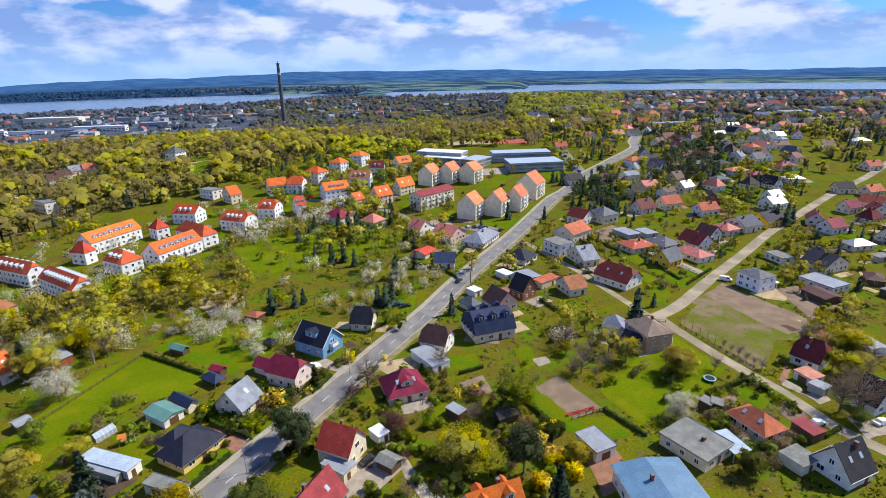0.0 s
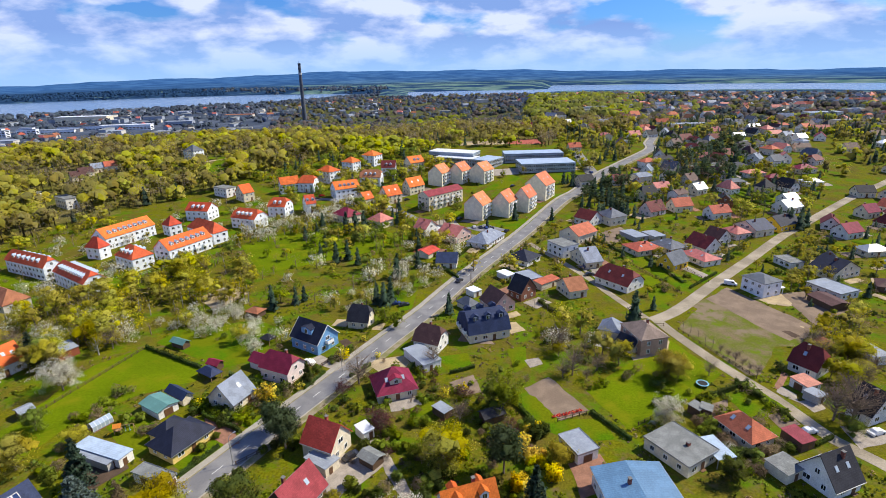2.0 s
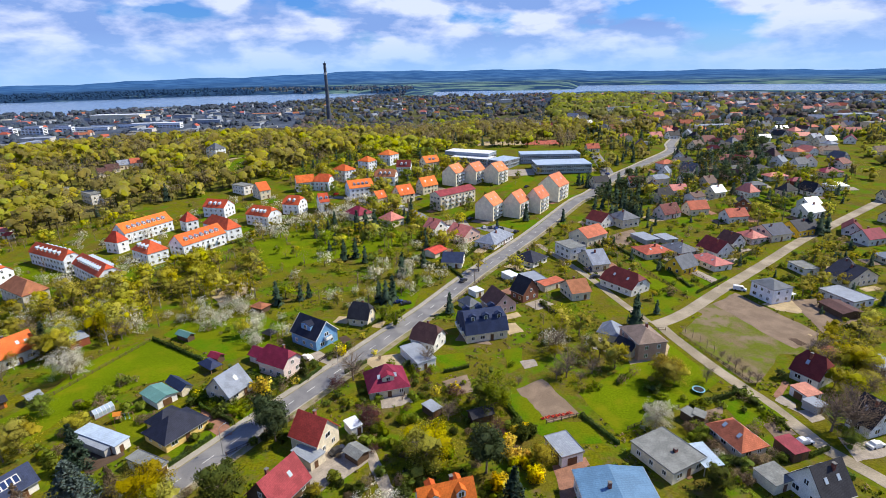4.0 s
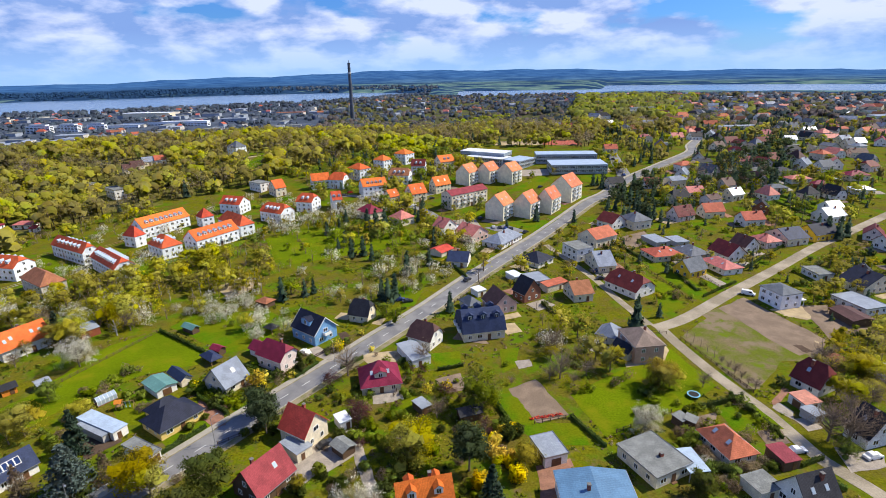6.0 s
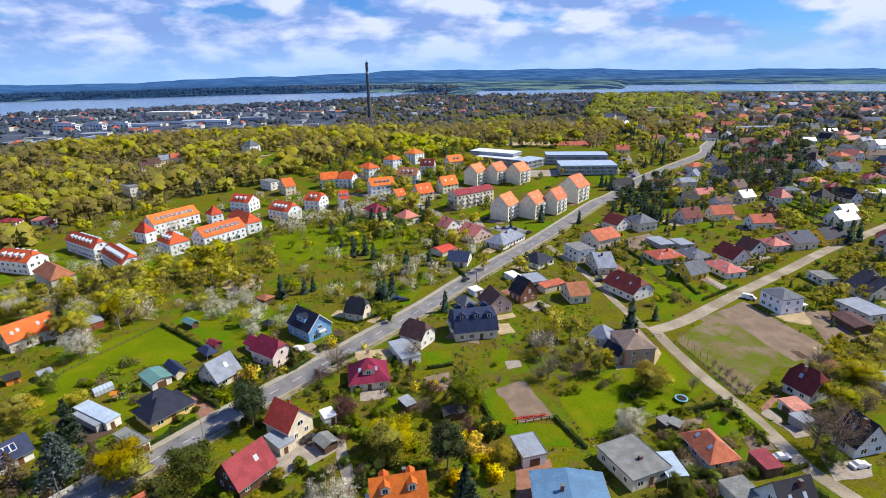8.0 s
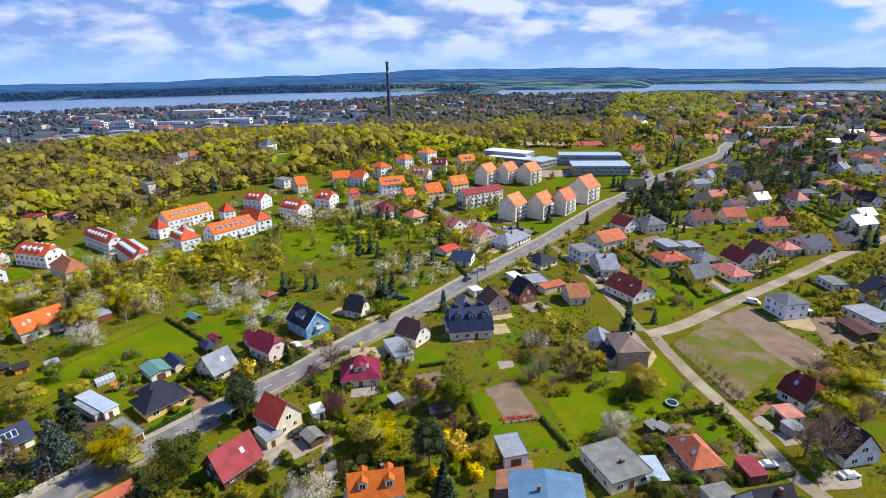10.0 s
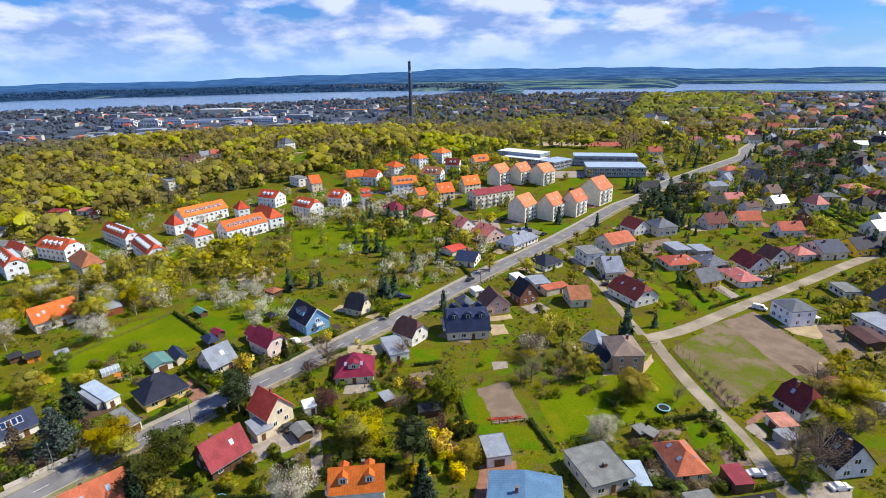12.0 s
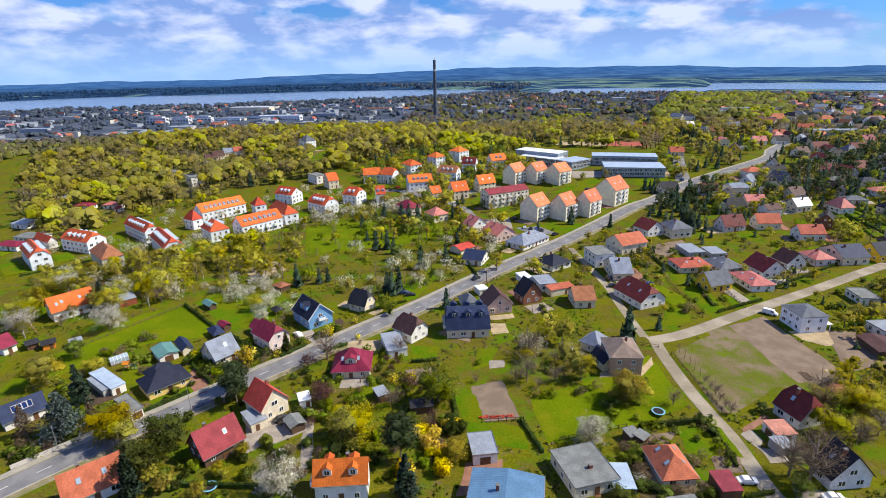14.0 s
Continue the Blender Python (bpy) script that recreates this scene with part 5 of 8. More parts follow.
patch("paving", [(-27, 94), (-21, 100), (-11, 96), (-16, 89), (-22, 89)], "paving", "pale paved yard beside a red-roofed house", 0.05)
patch("path", [(-16, 104), (-14, 105), (-3, 87), (-4, 83)], "paving", "pale garden path", 0.05)
patch("paving", [(-26, 85), (-22, 93), (-18, 89), (-21, 83)], "paving", "paved terrace with garden furniture", 0.05)
patch("paving", [(-14, 121), (-6, 123), (-3, 119), (-12, 116)], "paving", "stone terrace before the house", 0.05)
patch("paving", [(-54, 124), (-50, 128), (-44, 123), (-50, 121)], "sand", "sandy front path", 0.05)
patch("bare_soil", [(3, 130), (10, 134), (12, 125), (7, 123)], "soil", "bare garden bed", 0.05)
patch("paving", [(25, 142), (30, 144), (31, 140), (27, 138)], "paving", "small paved seating square", 0.05)
patch("bare_soil", [(130, 193), (146, 196), (147, 178), (127, 165)], "soil", "churned brown building ground", 0.05)
patch("bare_soil", [(76, 271), (94, 285), (97, 268), (78, 252)], "soil", "bare brown garden plot", 0.13)
patch("paving", [(-23, 292), (-0, 304), (6, 284), (-13, 270)], "paving", "parking place of the apartment blocks", 0.13)
patch("paving", [(7, 285), (19, 292), (32, 281), (20, 276)], "asphalt", "parking strip", 0.13)
patch("paving", [(25, 417), (51, 421), (49, 403), (28, 399)], "paving", "school forecourt", 0.13)
patch("paving", [(103, 504), (111, 504), (109, 400), (99, 400)], "asphalt", "school car park", 0.13)
patch("sand_heap", [(59, 145), (70, 150), (74, 159), (74, 154), (71, 147), (59, 142)], "sand", "heaped yellow sand round a house", 0.05)
patch("bare_soil", [(72, 120), (78, 123), (74, 114), (69, 114)], "soil", "rubble and bare ground in a garden", 0.05)
patch("bare_soil", [(85, 116), (91, 118), (91, 112), (85, 111)], "soil", "stony garden bed", 0.05)
patch("bare_soil", [(66, 119), (71, 119), (70, 104), (67, 102)], "soil_dark", "shrubby garden border", 0.05)
patch("paving", [(95, 129.5), (97.5, 125), (96, 121.5), (93, 126)], "paving", "pale concrete drive", 0.05)
patch("paving", [(93, 128), (95, 130.5), (100, 136.5), (101, 135), (96, 129), (94, 127)], "paving_red", "red paved garden path", 0.05)
patch("paving", [(96, 122), (102, 123), (101, 119), (97, 117)], "paving", "concrete yard", 0.05)
patch("paving", [(96, 239), (102, 237), (112, 211), (108, 207)], "paving", "pale drive between houses", 0.05)
patch("paving", [(58, 225), (67, 228), (70, 209), (64, 205)], "paving", "yard with parked cars", 0.05)
patch("bare_soil", [(17, 152), (5, 154), (7, 165), (11, 168)], "soil", "bare ground beside the house", 0.05)
patch("bare_soil", [(-35, 154), (-33, 156), (-30, 153), (-32, 150)], "soil_dark", "brown flower bed", 0.05)
patch("bare_soil", [(-101, 189), (-94, 203), (-82, 194), (-88, 178)], "sand", "pile of pale rubble and boards", 0.05)
patch("bare_soil", [(-82, 93), (-77, 100), (-70, 94), (-74, 87)], "soil_dark", "bare shaded ground under trees", 0.05)
patch("lawn", [(-72, 288), (-50, 295), (-24, 266), (-40, 245), (-71, 224), (-82, 250)], "meadow", "sunny open meadow behind the houses", 0.13)
patch("lawn", [(-111, 257), (-94, 280), (-74, 282), (-71, 224), (-85, 215)], "meadow", "sunny open meadow behind the houses", 0.13)
patch("lawn", [(-250, 437), (-226, 434), (-221, 474), (-247, 480)], "lawn", "lawn round a white villa", 0.13)
patch("path", [(-222, 452), (-196, 470), (-195, 473), (-223, 456)], "sand", "pale path to the villa", 0.14)
patch("lawn", [(-206, 407), (-218, 474), (-207, 474), (-186, 399)], "lawn", "green slope below a villa", 0.13)
ROADS.append((ribbon("road", [(-102.2, 341.3), (-86.9, 344.9), (-63.6, 333.8), (-33.2, 316.7), (-14.7, 289.3), (3.2, 274.5), (20.5, 266.3), (29.5, 255.9)], 5.0, 0.05, "asphalt", "narrow asphalt street among the apartment blocks"), 2.5))

# ---- buildings ----
house("bungalow", -61.5, 102.5, 64, 11.4, 8.9, 2.9, 6.2, "hip", "yellow", "slate", "pale yellow bungalow with dark slate hipped roof", "door,solar0", "near")
house("house", -56.6, 120.3, 69, 7.9, 8.9, 3.0, 7.5, "gable", "cream", "greyblue", "cream house with pale grey tiled gable roof", "sky", "near")
house("garage", -74.7, 116.0, 151, 8.0, 5.5, 2.6, 3.3, "gable", "white", "teal", "white double garage with green and grey sheet roof", "garage", "near")
house("garage", -71.8, 121.0, 149, 7.9, 3.0, 2.4, 3.6, "gable", "cream", "navy", "small cream garage with dark blue roof", "nowin", "near")
house("gazebo", -68.7, 132.4, 149, 6.4, 3.3, 2.2, 3.3, "hip", "wood", "navy", "small open garden gazebo with dark roof", "open", "near")
house("house", -46.6, 133.0, 157, 10.2, 7.5, 4.5, 8.2, "half", "pinkwhite", "crimson", "white house with crimson half-hipped roof", "chim", "near")
house("house", -42.1, 151.7, 150, 11.9, 9.3, 4.4, 9.0, "gable", "blue", "slate", "bright blue wooden house with white trim and balconies", "cross,balcony,trim,sky1", "near")
house("house", -29.5, 166.3, 169, 7.4, 6.6, 3.4, 8.0, "half", "cream", "charcoal", "old cream house with dark half-hipped roof", "chim", "near")
house("house", -12.7, 126.1, 21, 10.9, 10.4, 3.0, 7.6, "hip", "cream", "crimson", "cream house with crimson hipped roof and wide dormer", "dormR,sky", "near")
house("house", -3.6, 151.0, 156, 8.6, 7.9, 3.8, 8.0, "half", "white", "brown", "white house with brown half-hipped roof", "chim", "near")
house("annex", -5.8, 141.4, 36, 6.1, 12.1, 2.8, 2.8, "flat", "white", "greymetal", "low annex with pale grey sheet roof", "nowin", "near")
house("house", 13.7, 160.3, 20, 14.2, 11.6, 3.6, 9.0, "mansard", "cream", "navy", "large house with dark blue mansard roof and white dormers", "dorms,balcony", "near")
house("house", -25.2, 100.9, 157, 8.2, 7.7, 4.4, 8.8, "gable", "cream", "brick", "cream gabled house with red tiled roof", "chim", "near")
house("annex", -25.0, 95.3, 58, 4.2, 6.7, 2.7, 2.7, "flat", "cream", "greymetal", "low porch annex with grey flat roof", "nowin", "near")
house("house", -27.7, 84.4, 67, 9.7, 8.3, 3.0, 7.8, "gable", "darkwood", "rose", "dark-walled house with large rose-red roof", "sky1,chim", "near")
house("house", 8.1, 81.4, 21, 10.8, 6.1, 5.2, 8.8, "gable", "white", "amber", "white house with orange tiled roof and two dormers", "dorm2,chim,balcony", "near")
house("garage", 33.9, 101.4, 25, 5.6, 7.4, 3.0, 3.0, "flat", "white", "greymetal", "white garage with pale grey flat roof", "garage", "near")
house("house", 42.7, 85.3, 97, 13.5, 14.3, 4.5, 5.4, "gable", "white", "paleblue", "white house with pale blue metal roof", "chim", "near")
house("bungalow", 57.0, 100.9, 33, 10.2, 11.6, 3.2, 3.2, "flat", "cream", "felt", "cream flat-roofed bungalow with grey felt roof", "chim", "near")
house("carport", 64.7, 100.4, 15, 4.4, 7.4, 2.6, 2.6, "flat", "post", "glassroof", "open carport with striped translucent roof", "open", "near")
house("bungalow", 74.9, 107.9, 112, 10.2, 7.3, 2.9, 5.8, "hip", "cream", "terracotta", "cream bungalow with terracotta hipped roof", "sky", "near")
house("shed", 85.8, 105.1, 21, 4.2, 5.4, 2.6, 2.9, "flat", "darkwood", "rose", "dark shed with red flat roof", "nowin", "near")
house("garage", 77.4, 95.3, 25, 5.8, 5.3, 2.7, 2.7, "flat", "cream", "felt", "low garage with grey-green felt roof", "nowin", "near")
house("garage", 101.1, 128.0, 21, 5.0, 5.1, 2.6, 2.8, "flat", "white", "pinkroof", "garage with pink felt roof", "garage", "near")
house("shed", 100.4, 122.6, 30, 3.6, 3.9, 2.5, 2.5, "flat", "post", "greymetal", "grey garden shed with metal roof", "nowin", "near")
house("hall", 129.1, 143.7, 8, 7.2, 7.1, 3.0, 3.0, "flat", "white", "greymetal", "low pale grey hall", "nowin", "mid")
house("house", 123.6, 194.7, 112, 10.0, 9.1, 6.0, 7.6, "hip", "whitenew", "greyhip", "newly built white two-storey house with grey hipped roof", "porch", "near")
house("house", 70.9, 202.5, 129, 15.3, 11.3, 3.4, 8.0, "half", "white", "oxblood", "house with dark red half-hipped roof", "chim,sky", "near")
house("house", 62.8, 228.1, 17, 7.9, 15.1, 3.6, 8.0, "gable", "cream", "greyblue", "house with pale grey metal roof", "", "mid")
house("bungalow", 93.0, 244.0, 21, 13.9, 12.0, 3.0, 5.2, "hip", "cream", "terracotta", "cream bungalow with orange hipped roof", "sky", "mid")
house("bungalow", 106.9, 246.7, 115, 13.1, 10.7, 3.0, 5.6, "hip", "cream", "greyhip", "bungalow with grey hipped roof", "sky", "mid")
house("house", 99.8, 222.8, 35, 10.6, 8.3, 3.6, 7.6, "gable", "vivid", "greyhip", "vivid yellow house with grey gable roof", "", "mid")
house("bungalow", 114.9, 230.4, 113, 14.9, 9.5, 3.0, 5.0, "hip", "white", "rosepink", "white bungalow with pink-red hipped roof", "sky", "mid")
house("house", 122.7, 245.7, 116, 11.8, 10.7, 3.5, 8.0, "gable", "white", "oxblood", "white house with maroon gable roof", "", "mid")
house("house", 134.9, 258.2, 119, 8.7, 9.6, 3.5, 7.6, "gable", "white", "brown", "white house with dark brown roof", "", "mid")
house("house", 148.0, 266.8, 112, 10.6, 9.1, 3.5, 6.0, "hip", "pinkwhite", "rosepink", "house with faded pink roof", "", "mid")
house("house", 160.4, 273.2, 22, 12.5, 14.3, 4.0, 7.6, "gable", "cream", "navy", "cream house with blue solar roof", "", "mid")
house("house", 178.3, 280.4, 27, 16.3, 10.7, 4.0, 8.0, "gable", "vivid", "slate", "yellow house with solar panels on dark roof", "", "mid")
house("house", 198.0, 309.8, 29, 13.6, 10.3, 4.0, 8.0, "gable", "white", "whitemetal", "white house with shiny white metal roof", "", "mid")
house("house", 163.4, 213.1, 113, 10.8, 15.7, 3.6, 7.8, "gable", "cream", "slate", "cream house with dark roof and solar panels", "chim", "mid")
house("hall", 150.0, 193.5, 22, 10.1, 13.5, 3.0, 3.0, "flat", "white", "greymetal", "long low white building with grey roof", "", "mid")
house("shed", 141.6, 182.3, 103, 10.3, 7.8, 2.6, 3.4, "gable", "darkwood", "brown", "brown wooden shed among gardens", "nowin", "mid")
house("shed", 151.0, 224.2, 12, 6.6, 9.8, 3.0, 3.0, "flat", "white", "felt", "small white flat-roofed outbuilding", "", "mid")
house("house", 77.7, 292.4, 130, 10.9, 10.7, 4.0, 8.0, "gable", "white", "oxblood", "white house with maroon barrel roof", "", "mid")
house("house", 91.0, 293.8, 118, 12.4, 11.6, 5.0, 8.5, "hip", "cream", "greyhip", "grey-roofed two-storey house among gardens", "", "mid")
house("house", 66.2, 263.7, 40, 14.7, 12.4, 5.0, 8.6, "gable", "cream", "terracotta", "cream house with orange-brown roof", "", "mid")
house("house", 54.3, 241.1, 30, 9.0, 11.8, 6.0, 6.0, "flat", "white", "felt", "white flat-roofed cube house", "", "mid")
house("shed", 95.6, 265.9, 23, 7.9, 12.9, 2.6, 2.6, "flat", "post", "greymetal", "long grey metal shed", "nowin", "mid")
house("shed", 105.8, 265.4, 20, 7.1, 10.0, 2.6, 2.6, "flat", "post", "greymetal", "grey metal shed among gardens", "nowin", "mid")
house("bungalow", 34.7, 231.2, 51, 11.2, 11.0, 3.0, 6.0, "hip", "white", "slate", "white bungalow with dark blue hipped roof", "chim", "mid")
house("bungalow", 34.1, 205.9, 28, 7.2, 9.7, 3.2, 3.2, "flat", "white", "greymetal", "white flat-roofed bungalow among gardens", "", "mid")
house("shed", 24.9, 210.2, 37, 4.3, 7.0, 2.6, 2.6, "flat", "white", "whitemetal", "white flat shed among gardens", "nowin", "mid")
house("house", 29.9, 190.8, 131, 6.8, 8.3, 4.0, 9.0, "gable", "brownbrick", "charcoal", "brown brick house with steep dark gable roof", "", "near")
house("annex", 41.0, 201.3, 39, 10.8, 4.6, 2.8, 3.2, "flat", "cream", "terracotta", "long low annex with orange tiled roof", "nowin", "mid")
house("house", 49.8, 194.0, 20, 7.7, 10.3, 3.6, 7.0, "gable", "cream", "rust", "cream house with rusty orange tiled roof", "", "mid")
house("house", 19.6, 180.0, 120, 9.0, 9.7, 3.6, 8.0, "gable", "pinkwall", "brown", "pale pink gabled house with brown roof", "", "near")
house("garage", 8.5, 180.6, 130, 7.0, 4.9, 2.6, 4.6, "hip", "cream", "greyhip", "small garage with grey hipped roof", "garage", "near")
house("shed", 10.8, 192.5, 40, 4.0, 5.0, 2.6, 2.6, "flat", "white", "whitemetal", "white flat shed among gardens", "nowin", "mid")
house("bungalow", 18.1, 260.4, 62, 21.3, 11.4, 3.0, 6.6, "hip", "white", "greyblue", "white bungalow with large blue-grey hipped roof", "sky", "mid")
house("house", 1.5, 266.6, 141, 12.7, 12.6, 4.0, 8.0, "gable", "pinkwall", "rosepink", "pink house with pale pink gable roof", "", "mid")
house("house", -0.8, 227.9, 356, 9.1, 11.3, 3.0, 6.0, "gable", "white", "navy", "white house with dark blue roof", "", "mid")
house("shed", -11.3, 240.7, 59, 9.2, 8.2, 2.5, 4.0, "gable", "cream", "brick", "garden shed with red roof", "nowin", "mid")
house("house", -14.5, 277.9, 144, 8.1, 10.1, 4.0, 8.0, "gable", "white", "rosepink", "white gabled house with pink-red roof", "", "mid")
house("house", -63.4, 299.9, 141, 13.8, 10.3, 5.0, 8.6, "hip", "cream", "crimson", "cream house with crimson pyramid roof", "", "mid")
house("house", -41.8, 290.8, 142, 10.6, 10.1, 4.5, 8.0, "hip", "cream", "rosepink", "cream house with pink pyramid roof", "", "mid")
house("apartment_building", -179.0, 266.4, 69, 29.2, 11.0, 6.5, 11.0, "gable", "whiteblk", "orange", "long white apartment house with orange roof and dormers", "dorms3", "blk")
house("apartment_building", -134.6, 245.0, 66, 25.1, 11.0, 6.5, 11.0, "gable", "whiteblk", "orange", "long white apartment house with orange roof and dormers", "dorms3,balc", "blk")
house("apartment_building", -176.2, 240.2, 164, 8.8, 6.2, 6.5, 11.0, "hip", "whiteblk", "orangered", "white corner block with orange hipped roof", "", "blk")
house("apartment_building", -149.1, 226.8, 151, 14.6, 10.1, 6.5, 11.0, "hip", "whiteblk", "orangered", "white corner block with red-orange roof", "dorms2", "blk")
house("apartment_building", -159.1, 278.9, 146, 7.6, 7.2, 6.5, 11.0, "hip", "whiteblk", "orangered", "white corner block with orange hipped roof", "", "blk")
house("apartment_building", -134.2, 269.4, 147, 25.2, 8.5, 6.5, 11.0, "hip", "whiteblk", "orangered", "white corner block with orange hipped roof", "", "blk")
house("apartment_building", -191.9, 218.0, 157, 30.2, 7.5, 6.5, 10.5, "half", "whiteblk", "orangered", "white house block with red-orange roof", "dormL", "blk")
house("apartment_building", -157.4, 201.1, 148, 28.8, 8.8, 6.5, 10.5, "half", "whiteblk", "orangered", "white house block with red-orange roof and dormer row", "dormsL", "blk")
house("apartment_building", -204.3, 192.8, 174, 21.2, 10.1, 6.5, 10.5, "half", "whiteblk", "orangered", "white house block with red-orange roof", "dormL", "blk")
house("apartment_building", -171.7, 178.6, 154, 20.4, 9.3, 6.0, 10.0, "hip", "greywhite", "rust", "old grey house with weathered tiled roof", "", "blk")
house("apartment_building", -155.3, 307.2, 349, 15.4, 10.5, 6.5, 10.5, "gable", "whiteblk", "orangered", "white block with dark red roof", "dorms2", "blk")
house("villa", -238.8, 467.6, 158, 12.5, 11.7, 8.0, 13.0, "hip", "whiteblk", "greyhip", "white villa with steep slate pyramid roof", "", "blk")
house("house", -161.8, 355.6, 61, 8.3, 13.4, 6.0, 6.0, "flat", "white", "felt", "white flat-roofed modern house", "", "blk")
house("house", -262.3, 334.8, 58, 7.4, 17.3, 7.0, 7.0, "flat", "white", "felt", "white flat-roofed house among trees", "", "blk")
house("apartment_building", -119.5, 291.9, 339, 17.5, 11.0, 6.5, 11.0, "half", "whiteblk", "orangered", "white block with red roof and dormer row", "dorms3", "blk")
house("apartment_building", -108.4, 314.5, 350, 11.4, 11.0, 6.5, 11.0, "half", "whiteblk", "orangered", "white block with red roof and dormers", "dorms2", "blk")
house("apartment_building", -91.5, 319.5, 30, 5.9, 11.0, 6.5, 11.0, "gable", "whiteblk", "orangered", "white block with red-orange roof", "dorms2", "blk")
house("apartment_building", -118.2, 362.8, 31, 12.9, 8.0, 6.5, 11.0, "gable", "whiteblk", "orange", "white block with orange roof", "", "blk")
house("apartment_building", -104.8, 365.9, 355, 10.8, 11.0, 6.5, 11.0, "half", "whiteblk", "orangered", "white block with dark red roof and orange hip", "", "blk")
house("apartment_building", -95.7, 388.0, 146, 14.2, 10.7, 8.5, 12.0, "hip", "whiteblk", "orange", "white square block with orange pyramid roof", "", "blk")
house("apartment_building", -83.7, 414.6, 152, 11.1, 10.5, 8.5, 12.0, "hip", "whiteblk", "orange", "white square block with orange pyramid roof", "", "blk")
house("apartment_building", -70.8, 437.3, 153, 12.3, 12.1, 8.5, 12.0, "hip", "whiteblk", "orange", "white square block with orange pyramid roof", "", "blk")
house("apartment_building", -75.5, 352.1, 33, 17.4, 11.0, 6.5, 11.0, "gable", "whiteblk", "orange", "white block with orange roof and dormer row", "dorms3", "blk")
house("apartment_building", -61.7, 379.5, 357, 15.3, 11.0, 6.5, 11.0, "half", "whiteblk", "rust", "white block with brownish red roof", "dorms2", "blk")
house("apartment_building", -52.5, 406.3, 3, 10.8, 11.0, 6.5, 11.0, "gable", "whiteblk", "oxblood", "white block with dark red roof and dormers", "dorms2", "blk")
house("apartment_building", -34.0, 420.5, 39, 13.2, 11.0, 6.5, 11.0, "gable", "cream", "orange", "cream block with orange roof", "dorms2", "blk")
house("house", -42.5, 339.2, 41, 11.3, 11.0, 5.5, 11.0, "gable", "cream", "orange", "cream gabled house with bright orange roof", "sky", "blk")
house("house", -28.9, 359.1, 45, 13.2, 8.4, 5.5, 11.0, "gable", "cream", "orange", "cream gabled house with bright orange roof", "sky", "blk")
house("house", -58.4, 335.6, 47, 7.3, 8.6, 4.0, 8.0, "gable", "cream", "orange", "small house with orange roof and roof windows", "sky", "blk")
house("house", -143.4, 345.1, 51, 7.8, 11.0, 6.0, 11.0, "gable", "cream", "orange", "cream gabled house with orange roof", "", "blk")
house("apartment_building", -8.5, 330.7, 47, 30.6, 10.3, 9.0, 11.5, "gable", "cream", "rose", "cream apartment block with dark balconies and red roof", "balc", "blk")
house("apartment_building", 14.9, 306.0, 64, 13.0, 12.0, 9.2, 15.0, "gable", "aptcream", "salmon", "cream four-storey block with orange gable roof", "balc,attic", "apt")
house("apartment_building", 31.2, 311.0, 63, 13.0, 11.0, 9.2, 15.0, "gable", "aptcream", "salmon", "cream four-storey block with orange gable roof", "balc,attic", "apt")
house("apartment_building", 44.5, 320.3, 62, 13.0, 10.1, 9.2, 15.0, "gable", "aptcream", "salmon", "cream four-storey block with orange gable roof", "balc,attic", "apt")
house("apartment_building", 57.1, 346.3, 58, 15.0, 14.9, 9.8, 16.5, "gable", "aptcream", "salmon", "cream four-storey block with orange gable roof", "balc,attic", "apt")
house("apartment_building", -11.5, 380.2, 62, 13.0, 11.7, 9.2, 14.5, "gable", "aptcream", "salmon", "cream four-storey block with orange gable roof", "balc,attic", "apt")
house("apartment_building", 3.4, 385.3, 60, 13.0, 11.2, 9.2, 14.5, "gable", "aptcream", "salmon", "cream four-storey block with orange gable roof", "balc,attic", "apt")
house("apartment_building", 19.4, 385.6, 56, 13.0, 13.0, 9.2, 14.5, "gable", "aptcream", "salmon", "cream four-storey block with orange gable roof", "balc,attic", "apt")
house("school_building", 63.7, 446.4, 4, 48.9, 16.3, 7.0, 7.3, "flat", "glassy", "bluemetal", "long school wing with pale blue metal roof", "school", "blk")
house("school_building", 70.3, 416.9, 7, 42.2, 22.6, 6.5, 6.8, "flat", "glassy", "bluemetal", "long glazed school wing with pale blue metal roof", "school", "blk")
house("school_building", -2.0, 449.0, 68, 17.1, 40.3, 8.0, 8.3, "flat", "glassy", "whitemetal", "white school wing with stepped white roof", "school", "blk")
house("school_building", 0.6, 437.0, 66, 15.9, 33.4, 6.0, 6.3, "flat", "glassy", "whitemetal", "lower white school wing with white roof", "school", "blk")
house("school_building", 26.1, 430.4, 56, 23.6, 15.8, 6.0, 6.3, "flat", "glassy", "bluemetal", "school hall with angular blue-grey roof", "school", "blk")
house("apartment_building", -207.4, 170.0, 154, 23.6, 8.4, 6.5, 10.5, "half", "whiteblk", "orangered", "white house block with red-orange roof", "dormL", "blk")
house("house", -231.0, 191.7, 166, 16.0, 4.2, 4.0, 6.5, "gable", "white", "orangered", "low white house with red roof", "", "mid")
house("house", -136.0, 132.2, 68, 14.1, 8.8, 4.2, 8.6, "gable", "white", "orange", "white farmhouse with long bright orange roof", "sky,sky2", "mid")
house("shed", -122.7, 144.6, 61, 6.0, 6.2, 2.8, 3.4, "flat", "darkred", "greymetal", "long red-brown shed with grey roof", "nowin", "near")
house("shed", -118.1, 109.8, 56, 3.5, 3.9, 2.2, 2.9, "gable", "orangewood", "charcoal", "small orange wooden garden shed", "nowin", "near")
